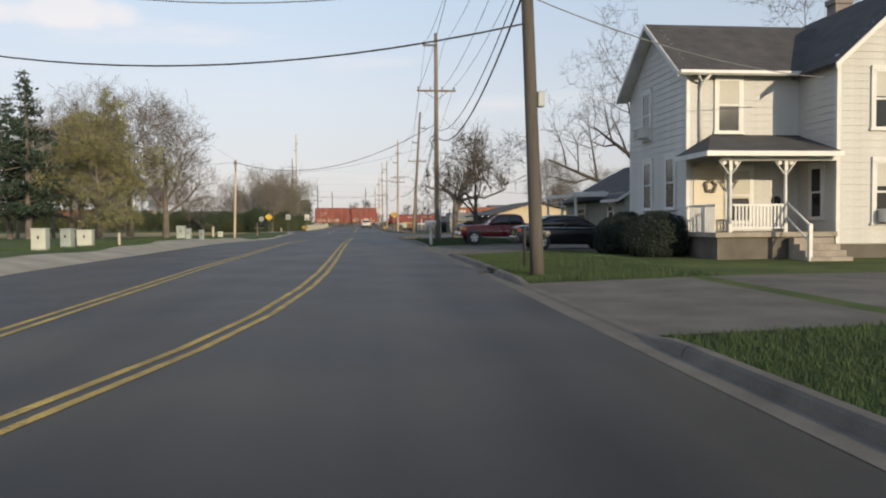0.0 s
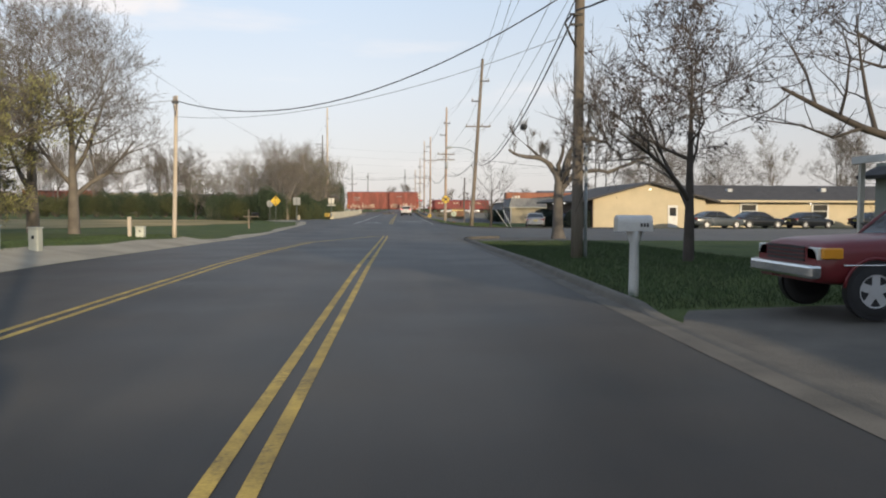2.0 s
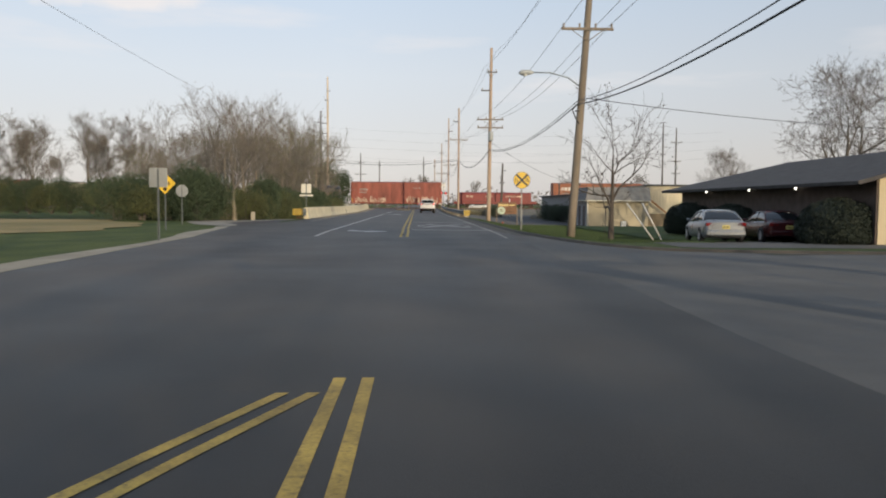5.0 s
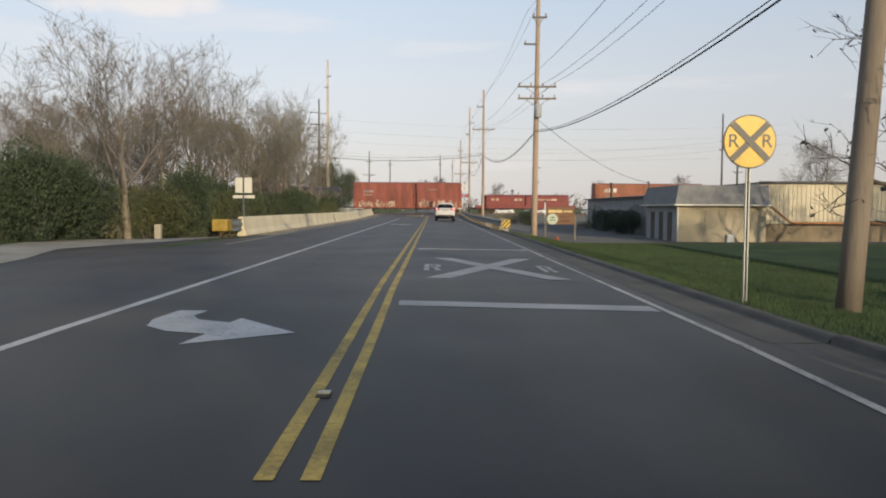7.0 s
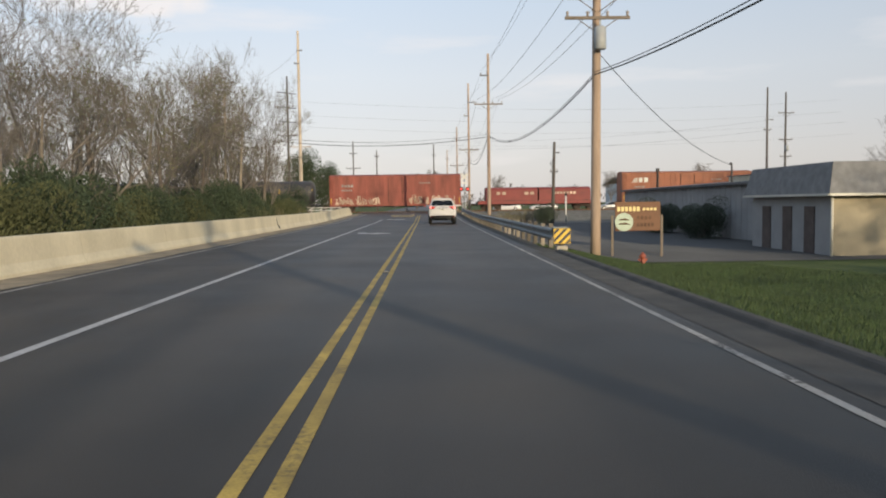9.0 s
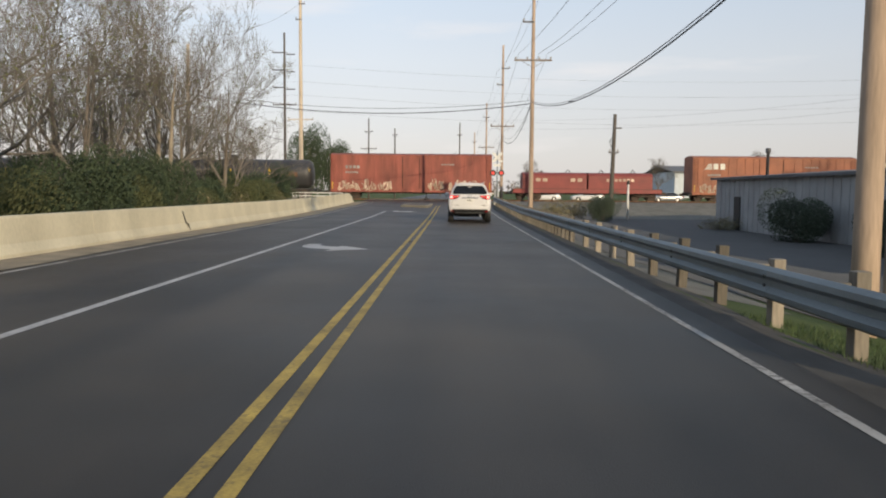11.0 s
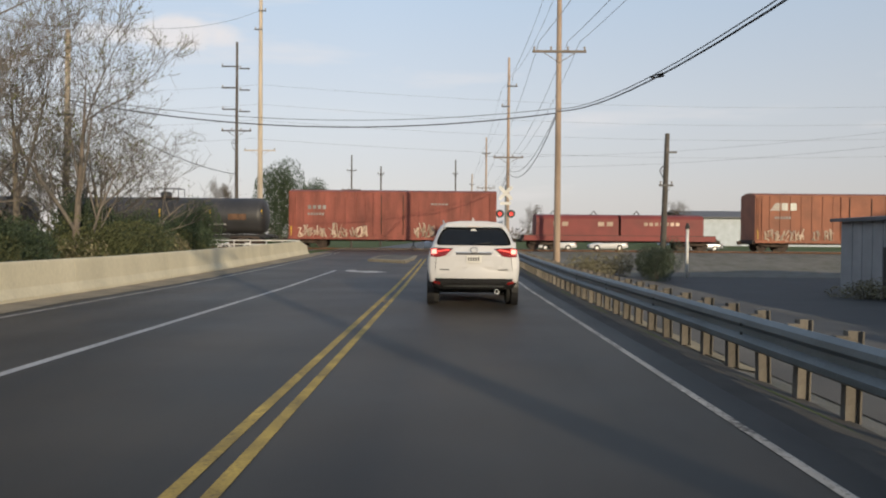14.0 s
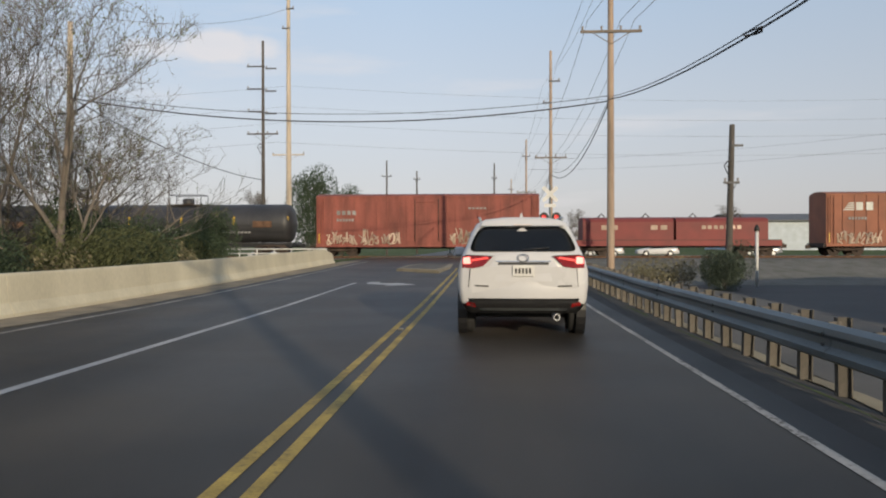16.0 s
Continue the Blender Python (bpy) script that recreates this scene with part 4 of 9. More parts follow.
utility_pole(-14.5, 268, 15, 0.18, 0.11, arms=((9.4, 1.5, 0, 4), (12.5, 0.8, 0, 2)), label="distant dark utility pole beyond the tracks", mat=M_POLE_DARK)
utility_pole(-9.2, 262, 12.4, 0.16, 0.1, arms=((11.2, 0.5, 0, 2),), label="distant dark utility pole beyond the tracks", mat=M_POLE_DARK)
utility_pole(2.3, 262, 13.4, 0.15, 0.1, arms=((11.2, 0.4, 0, 2),), label="distant dark utility pole beyond the tracks", mat=M_POLE_DARK)
utility_pole(52.4, 222, 18.4, 0.2, 0.12, arms=((13.5, 0.6, 0.3, 2), (12.0, 0.6, 0, 2)), label="distant dark utility pole behind the sheds", mat=M_POLE_DARK, z=0)
utility_pole(55.2, 222, 17.6, 0.2, 0.12, arms=((14.5, 1.2, 0, 3), (10.5, 1.0, 0, 3), (8.0, 0.9, 0, 2)), extras=(("transformer", 9.2),), label="distant dark utility pole with transformers behind the sheds", mat=M_POLE_DARK, z=0)


def cable(a, b, sag, r=0.013, label="thin black overhead cable", n=18):
    a, b = Vector(a), Vector(b)
    bm = B()
    tube(bm, [a.lerp(b, i / n) - Vector((0, 0, sag * 4 * (i / n) * (1 - i / n))) for i in range(n + 1)], r, 5)
    return solid("overhead_cable", bm, M_WIRE if r < 0.0145 else M_CABLE, label, "cable", group="overhead cables")


runs = {
    "low": [(4.6, -32.1, 6.2), (4.75, 9.8, 6.6), (5.75, 42.3, 6.9), (8.2, 97.8, 6.0), (7.65, 136.9, 6.5), (7.2, 185.0, 8.3), (6.9, 216, 7.6), (7, 262, 7.6)],
    "low2": [(4.6, -32.1, 6.6), (4.75, 9.8, 7.0), (5.75, 42.3, 7.3), (8.2, 97.8, 6.15), (7.65, 136.9, 6.6), (7.2, 185.0, 8.42), (6.9, 216, 7.9), (7, 262, 7.9)],
}
for key, sag, r in (("low", 1.6, 0.026), ("low2", 1.35, 0.016)):
    for a, b in zip(runs[key], runs[key][1:]):
        cable(a, b, {136.9: 1.5, 97.8: 0.8, 42.3: 1.7}.get(a[1], sag), r, "thick black telephone cable slung between poles")
for dx in (-1.1, 1.1, 0.45):
    tops = [(4.6, -32.15, 9.6), (4.85, 9.75, 9.75), (5.85, 42.25, 9.9), (8.5, 97.75, 9.65), (7.65, 137.0, 9.7), (7.25, 185.05, 12.05), (6.9, 215.95, 9.4), (7, 261.9, 9.5), (6.8, 329.9, 9.5)]
    for a, b in zip(tops, tops[1:]):
        cable((a[0] + dx, a[1], a[2]), (b[0] + dx, b[1], b[2]), 0.7, 0.012)
for dx, dz in ((-0.7, 0.0), (0.5, 1.6)):
    tops = [(5.0, -32, 11.4), (5.0, 9.9, 11.3), (5.85, 42.4, 12.7), (8.8, 97.8, 14.0), (7.75, 137, 14.6), (7.25, 185.1, 14.9), (6.9, 216, 15.4), (7, 262, 14.5), (6.8, 330, 14.5)]
    for i, (a, b) in enumerate(zip(tops, tops[1:])):
        f0, f1 = (0 if i < 3 else dz), (0 if i < 2 else dz)
        cable((a[0] + dx, a[1], a[2] + f0), (b[0] + dx, b[1], b[2] + f1), 0.8, 0.012)
cable((5.7, 42.3, 7.5), (-9.0, 55.6, 6.1), 1.6, 0.02, "black service cable slung across the road")
cable((5.7, 42.3, 6.3), (-9.0, 55.6, 5.4), 0.8, 0.009, "thin service cable slung across the road")
cable((-9.0, 55.6, 6.1), (-42, 60, 6.0), 0.6, 0.014, "thin service cable slung over the lawn")
cable((4.7, 9.8, 5.65), (-13, 16, 6.72), 0.98, 0.022, "black service cable slung across the road")
cable((4.75, 9.8, 6.8), (-13, 14, 8.93), 1.29, 0.014, "thin service cable slung across the road")
cable((4.9, 9.8, 6.2), (13.9, 13.2, 5.2), 0.3, 0.014, "thin service cable to the white house")
cable((7.1, 185.0, 8.2), (-19.8, 186, 8.9), 1.1, 0.032, "thick black telephone cable slung across the road")
cable((7.1, 185.0, 8.45), (-19.8, 186, 9.1), 0.95, 0.016, "black telephone cable slung across the road")
cable((-19.7, 185.9, 8.9), (-18.6, 215.3, 7.2), 0.7, 0.03, "thick black cable dipping towards the tracks")
cable((-19.8, 186, 13.2), (-18.0, 221.8, 24.4), 1.0, 0.014)
cable((-19.8, 186, 12.9), (-17, 60, 12), 1.5, 0.012)
cable((7.7, 136.9, 7.4), (20.8, 156.3, 3.75), 0.7, 0.016, "thin service cable to the grey shed")
cable((8.6, 97.8, 6.3), (40, 101, 5.2), 0.6, 0.016, "thin service cable to the low dark building")
for z, y in ((16.9, 222), (14.9, 222), (13.0, 220), (10.9, 218)):
    cable((-18.0, y, z), (70, y + 12, z + 1.0), 1.4, 0.01, "long thin transmission cable along the tracks", 26)
    cable((-90, y, z), (-18.0, y, z), 1.4, 0.01, "long thin transmission cable along the tracks", 20)
for z in (13.4, 11.9):
    cable((52.4, 222, z), (7, 262, z + 0.6), 1.0, 0.013)
# cable splice cases
for x, y, z in ((6.3, 54.8, 5.0), (7.38, 165.8, 6.17)):
    bm = B()
    if y < 100:
        tube(bm, [(0, -0.3, 0), (0, -0.2, 0.0), (0, 0.2, 0), (0, 0.3, 0)], [0.04, 0.14, 0.14, 0.04], 8)
    else:
        tube(bm, [(0.0, -0.5, -0.03), (0.14, -0.1, -0.02), (0.14, 0.3, 0.03), (0.0, 0.55, 0.06), (-0.14, 0.3, 0.03), (-0.14, -0.1, -0.02), (0, -0.5, -0.03)], 0.025, 6)
    solid("cable_splice", bm, M_CABLE, "black splice case hanging on a telephone cable", "cable fitting", Matrix.Translation((x, y, z)))


# ---- guard rail ----
G_Y0, G_Y1 = 129.9, 193.0
rail = thing("guard_rail", "galvanised steel guard rail on short wooden posts", "guard rail", 4.78, 0, 0)
W = [(0.0, -0.19), (-0.07, -0.15), (-0.078, -0.09), (-0.008, -0.035), (-0.008, 0.035), (-0.078, 0.09), (-0.07, 0.15), (0.0, 0.19)]
seg = (G_Y1 - G_Y0) / 17
for i in range(17):
    a, b = G_Y0 + i * seg, G_Y0 + (i + 1) * seg + 0.12
    bm = B()
    lap = 0.004 * (i % 2)
    secs = [[(x - lap, y, z + road_z(y) + 0.425) for x, z in W] + [(x - lap + 0.012, y, z + road_z(y) + 0.425) for x, z in reversed(W)] for y in span(a, b, 2.0)]
    loft(bm, secs, smooth=False)
    part("beam", bm, M_STEEL, rail)
    bm = B()
    for dz in (-0.05, 0.05):
        disc(bm, (-0.08, b - 0.1, road_z(b) + 0.46 + dz), 0.018, "x", 0.02, 8)
    part("bolt", bm, M_DARKIRON, rail)
post_me, block_me = {}, {}
bm = B()
box(bm, -0.07, -0.055, -0.05, 0.05, -0.6, 0.66)
box(bm, 0.055, 0.07, -0.05, 0.05, -0.6, 0.66)
box(bm, -0.055, 0.055, -0.006, 0.006, -0.6, 0.66)
steel_post = mesh_of(bm, "post")
steel_post.materials.append(M_STEELPOST)
bm = B()
box(bm, -0.07, 0.07, -0.04, 0.04, 0.3, 0.62, bevel=0.01)
steel_block = mesh_of(bm, "block")
steel_block.materials.append(M_STEELPOST)
y = G_Y0 + 0.5
while y < G_Y1:
    tall = 0.68 + 0.05 * math.sin(y * 5.1) if y < 140 else 0.63 + 0.02 * math.sin(y * 3.3)
    key = round(tall, 2)
    if key not in post_me:
        bm = B()
        box(bm, -0.075, 0.075, -0.075, 0.075, -0.6, key, bevel=0.012)
        post_me[key] = mesh_of(bm, "post")
        post_me[key].materials.append(M_POSTWOOD)
        bm = B()
        box(bm, -0.09, 0.09, -0.06, 0.06, 0.34, 0.6, bevel=0.01)
        block_me[key] = mesh_of(bm, "block")
        block_me[key].materials.append(M_POSTWOOD)
    o = new("post", post_me[key] if y < 149 else steel_post)
    o.parent, o.matrix_basis = rail, pose(0.3 if y < 149 else 0.2, y, road_z(y), random.uniform(-2, 2), random.uniform(-2, 2), random.uniform(-6, 6))
    o = new("block", block_me[key] if y < 149 else steel_block)
    o.parent, o.matrix_basis = rail, pose(0.1, y, road_z(y), 0, 0, random.uniform(-3, 3))
    y += 1.9 if y < 149 else 0.953
# end panel with slanting stripes
haz = thing("hazard_marker", "yellow and black striped hazard panel at the rail's end", "road sign", 5.02, 129.75, gz(5.02, 129.75) + 0.06)
haz.scale = (0.87, 0.87, 0.87)
bm = B()
box(bm, -0.3, 0.3, -0.02, 0.02, 0.2, 0.74, bevel=0.008)
part("panel", bm, M_SIGNYELLOW, haz)
for k in range(4):
    bm = B()
    vs = [bm.verts.new(p) for p in ((-0.29, -0.025, 0.21), (0.29, -0.025, 0.21), (0.29, -0.025, 0.73), (-0.29, -0.025, 0.73))]
    bm.faces.new(vs)
    d = Vector((0.7071, 0, -0.7071))
    for edge, sign in ((-0.32 + k * 0.19, -1), (-0.32 + k * 0.19 + 0.095, 1)):
        geom = list(bm.verts) + list(bm.edges) + list(bm.faces)
        bmesh.ops.bisect_plane(bm, geom=geom, plane_co=Vector((0, 0, 0.47)) + d * edge, plane_no=d * sign, clear_outer=True)
    if len(bm.faces):
        part("stripe", bm, M_BLACK, haz)
    else:
        bm.free()
bm = B()
box(bm, -0.08, 0.08, 0.03, 0.2, -0.3, 0.7, bevel=0.01)
part("post", bm, M_POSTWOOD, haz)
bm = B()
box(bm, -0.2, 0.2, -0.06, 0.35, -0.05, 0.12, bevel=0.03)
part("footing", bm, M_CONC, haz, "chipped concrete footing")
bm = B()
box(bm, -0.3, 0.24, 0.03, 0.4, 0.75, 0.79, bevel=0.01)
part("shoe", bm, M_STEEL, haz, "bent galvanised end shoe")

# ---- concrete parapet ----
par = thing("bridge_parapet", "long cream concrete parapet wall with stained joints", "parapet wall", -7.6, 0, 0)
PROF = [(0.0, 0.0), (0.0, 0.1), (-0.1, 0.3), (-0.16, 0.82), (-0.18, 0.86), (-0.36, 0.86), (-0.38, 0.82), (-0.44, 0.0)]
pys = [119.2 + i * 6.15 for i in range(13)]
for i, (a, b) in enumerate(zip(pys, pys[1:])):
    bm = B()
    secs = []
    for y in span(a + 0.006, b - 0.006, 1.2):
        s = 1.0 if y < 191 else 1 - 0.35 * ramp(y, 191, 193)
        z0 = gz(-7.6, y)
        secs.append([(px, y, z0 + pz * s - (0.15 if pz == 0 else 0)) for px, pz in PROF])
    loft(bm, secs, smooth=False)
    part("wall_panel", bm, M_CONCWALL, par)
bm = B()
for a, b in (((0.0, 150.3, 0.28), (0.0, 150.45, 0.05)), ((-0.12, 150.1, 0.7), (-0.07, 150.3, 0.28))):
    tube(bm, [(a[0] - 0.035, a[1], a[2]), (b[0] - 0.02, b[1], b[2])], 0.035, 5)
part("crack", bm, M_DARKIRON, par, "dark gouge in the concrete")
# kerb strip at its foot
bm = B()
strip(bm, span(119.5, 196, 1.5), const(-7.62), lambda y: -6.56 - 0.07 * math.sin(y * 0.4) - 0.05 * math.sin(y * 1.7), 0.03, 3)
tagged(part("gutter", bm, M_SANDGUTTER), "sandy gutter at the parapet's foot", "gutter", kind="structure")

# crash cushion at its start
cc = thing("crash_cushion", "yellow and grey steel crash cushion before the parapet", "crash cushion", -8.0, 117.2, gz(-8, 117.2))
bm = B()
box(bm, -0.5, 0.16, -0.35, 0.5, 0.28, 0.78, bevel=0.06)
part("nose", bm, M_NOSE, cc, "dented yellow nose piece")
for k in range(3):
    bm = B()
    secs = [[(0.2 + x * 0.8 + 0.012 * k, yy, 0.53 + z * 1.35) for x, z in W] + [(0.19 + x * 0.8 + 0.012 * k, yy, 0.53 + z * 1.35) for x, z in reversed(W)] for yy in (0.45 + k * 0.5, 1.0 + k * 0.5)]
    loft(bm, secs, smooth=False)
    part("panel", bm, M_STEEL, cc)
bm = B()
box(bm, -0.4, 0.1, 0.3, 1.9, 0.26, 0.72, bevel=0.03)
part("frame", bm, M_STEELPAINT, cc)
for yy in (-0.2, 0.7, 1.6):
    bm = B()
    box(bm, -0.2, -0.12, yy, yy + 0.08, -0.3, 0.5)
    part("leg", bm, M_RUST, cc)

# white railing on the left before the tracks
wr = thing("pipe_railing", "white painted pipe railing near the railway", "railing", -13.8, 200, gz(-13, 200))
for z in (0.52, 0.86, 1.16):
    bm = B()
    tube(bm, [(-4.3, 0, z), (4.2, 0, z)], 0.045, 8)
    part("rail", bm, M_WHITEPAINT, wr)
for k in range(8):
    bm = B()
    x = -4.25 + k * 8.4 / 7
    tube(bm, [(x, 0, -0.6), (x, 0, 1.18)], 0.045, 8)
    part("post", bm, M_WHITEPAINT, wr)


# ---- signs ----
def post_for(th, h, r=0.03, mat=None, z0=-0.3):
    bm = B()
    box(bm, -r, r, -0.015, 0.015, z0, h)
    box(bm, -r * 0.4, r * 0.4, -0.015, 0.03, z0, h)
    return part("post", bm, mat or M_STEEL, th)


s = thing("railway_warning_sign", "round yellow railway warning sign with black cross", "road sign", 5.28, 95.7, gz(5.28, 95.7))
post_for(s, 2.5, 0.03, M_SIGNBACK)
bm = B()
disc(bm, (0, -0.03, 2.33), 0.385, "y", 0.012, 40)
part("rim", bm, M_BLACK, s)
bm = B()
disc(bm, (0, -0.042, 2.33), 0.365, "y", 0.012, 40)
part("face", bm, M_SIGNYELLOW, s)
for t in (-45, 45):
    bm = B()
    box(bm, -0.36, 0.36, -0.054 - 0.004 * (t > 0), -0.05 - 0.004 * (t > 0), -0.045, 0.045)
    bmesh.ops.transform(bm, matrix=Matrix.Translation((0, 0, 2.33)) @ Matrix.Rotation(radians(t), 4, "Y"), verts=bm.verts)
    part("bar", bm, M_BLACK, s)
for x in (-0.24, 0.24):
    letters("letter", "R", 0.27, M_BLACK, Matrix.Translation((x, -0.053, 2.33)) @ Matrix.Rotation(radians(90), 4, "X"), s)

s = thing("clearance_sign", "yellow diamond height clearance sign with black lettering", "road sign", -11.4, 97.7, gz(-11.4, 97.7))
post_for(s, 2.4)
R45 = Matrix.Translation((0, 0, 2.2)) @ Matrix.Rotation(radians(45), 4, "Y")
for nm, hh, yy, mt in (("border", 0.38, -0.03, M_BLACK), ("face", 0.36, -0.042, M_SIGNYELLOW)):
    bm = B()
    box(bm, -hh, hh, yy - 0.006, yy + 0.006, -hh, hh, R45)
    part(nm, bm, mt, s)
letters("lettering", "10-6", 0.3, M_BLACK, Matrix.Translation((0, -0.051, 2.2)) @ Matrix.Rotation(radians(90), 4, "X"), s)
for up in (1, -1):
    bm = B()
    for pts in ([(-0.14, 0.24), (0.14, 0.24), (0.0, 0.4)], [(-0.05, 0.17), (0.05, 0.17), (0.05, 0.25), (-0.05, 0.25)]):
        vs = [bm.verts.new((x, -0.0505 - 0.001 * len(pts), 2.2 + up * z)) for x, z in pts]
        bm.faces.new(vs)
    part("arrow", bm, M_BLACK, s)

s = thing("stop_sign", "back of an octagonal stop sign on a steel post", "road sign", -13.7, 107.9, gz(-13.7, 107.9))
post_for(s, 2.4)
bm = B()
tube(bm, [(0, 0.02, 2.02), (0, 0.03, 2.02)], 0.39, 8, True, 0, False)
bmesh.ops.rotate(bm, verts=bm.verts, cent=(0, 0.02, 2.02), matrix=Matrix.Rotation(radians(22.5), 3, "Y"))
part("plate", bm, M_SIGNBACK, s)

s = thing("square_sign", "back of a rectangular grey road sign", "road sign", -7.75, 85.7, gz(-7.75, 85.7))
post_for(s, 2.3)
bm = B()
box(bm, -0.29, 0.29, 0.016, 0.026, 1.72, 2.34, bevel=0.003)
part("plate", bm, M_SIGNBACK, s)

s = thing("route_sign", "back of a square road sign with a lower name plate", "road sign", -7.95, 120.1, gz(-8, 120) - 0.0)
post_for(s, 2.65, 0.035)
bm = B()
box(bm, -0.38, 0.38, 0.035, 0.045, 1.95, 2.65, bevel=0.003)
part("plate", bm, M_SIGNPALE, s)
bm = B()
box(bm, -0.5, 0.5, 0.035, 0.045, 1.7, 1.84, bevel=0.003)
part("name_plate", bm, M_SIGNPALE, s)

# name board of the firm in the lot
s = thing("name_board", "brown wooden name board with a round emblem on posts", "sign board", 9.62, 138, gz(9.7, 138))
for x in (-1.05, 1.02):
    bm = B()
    box(bm, x - 0.05, x + 0.05, -0.05, 0.05, -0.3, 1.84, bevel=0.01)
    part("post", bm, M_POLE_GREY, s)
bm = B()
box(bm, -0.95, 0.95, -0.1, -0.05, 1.19, 2.4, bevel=0.03)
board = part("board", bm, M_BROWNSIGN, s)
bm = B()
disc(bm, (-0.58, -0.115, 1.56), 0.38, "y", 0.03, 32)
emblem = part("emblem", bm, M_PALEGREEN, s, "round pale green emblem")
bm = B()
for z, w in ((1.66, 0.2), (1.48, 0.24)):
    tube(bm, [(-0.58 - w, -0.135, z), (-0.58 + w * 0.2, -0.138, z + 0.02), (-0.58 + w, -0.135, z - 0.02)], [0.02, 0.045, 0.015], 6)
part("motif", bm, M_RUST, emblem)
for z, x0, x1, mt, hgt in ((2.1, -0.86, 0.12, M_GOLD, 0.19), (2.09, 0.2, 0.82, M_GOLD, 0.11), (1.74, -0.05, 0.6, M_RUST, 0.14), (1.44, -0.05, 0.7, M_RUST, 0.14)):
    n = max(3, int((x1 - x0) / 0.14))
    for k in range(n):
        bm = B()
        a = x0 + (x1 - x0) * k / n
        box(bm, a, a + (x1 - x0) / n * 0.7, -0.112, -0.1, z - hgt / 2, z + hgt / 2)
        part("lettering", bm, mt, board)

# hydrant
h = thing("fire_hydrant", "faded red iron fire hydrant in the grass", "fire hydrant", 8.75, 134.1, gz(8.75, 134.1) - 0.1)
h.scale = (0.82, 0.82, 0.82)
bm = B()
tube(bm, [(0, 0, -0.05), (0, 0, 0.05), (0, 0, 0.06), (0, 0, 0.5), (0, 0, 0.52), (0, 0, 0.56), (0, 0, 0.64), (0, 0, 0.7), (0, 0, 0.74)], [0.17, 0.17, 0.11, 0.11, 0.15, 0.15, 0.1, 0.06, 0.03], 14)
part("barrel", bm, M_HYDRANT, h)
for a, r in (((0.2, 0, 0.4), 0.06), ((-0.2, 0, 0.4), 0.06), ((0, -0.22, 0.36), 0.08)):
    bm = B()
    tube(bm, [(0, 0, a[2]), a], r, 10)
    part("nozzle", bm, M_HYDRANT, h)

# slim post before the first pole
bm = B()
tube(bm, [(0, 0, -0.2), (0, 0, 1.06), (0, 0, 1.1)], [0.04, 0.04, 0.02], 8)
solid("marker_post", bm, M_DARKIRON, "thin dark iron marker post on the lawn", "post", pose(5.25, 12.6, gz(5.25, 12.6)))
# white pipe post in the lot
wp = thing("vent_post", "white painted pipe post with a small cap", "post", 16.4, 192, gz(16.4, 192))
bm = B()
tube(bm, [(0, 0, -0.2), (0, 0, 3.1)], 0.09, 10)
part("pipe", bm, M_WHITEPAINT, wp)
bm = B()
tube(bm, [(0, 0, 3.1), (0, 0, 3.2), (0, 0, 3.45)], [0.15, 0.15, 0.06], 10)
part("cap", bm, M_DARKIRON, wp)


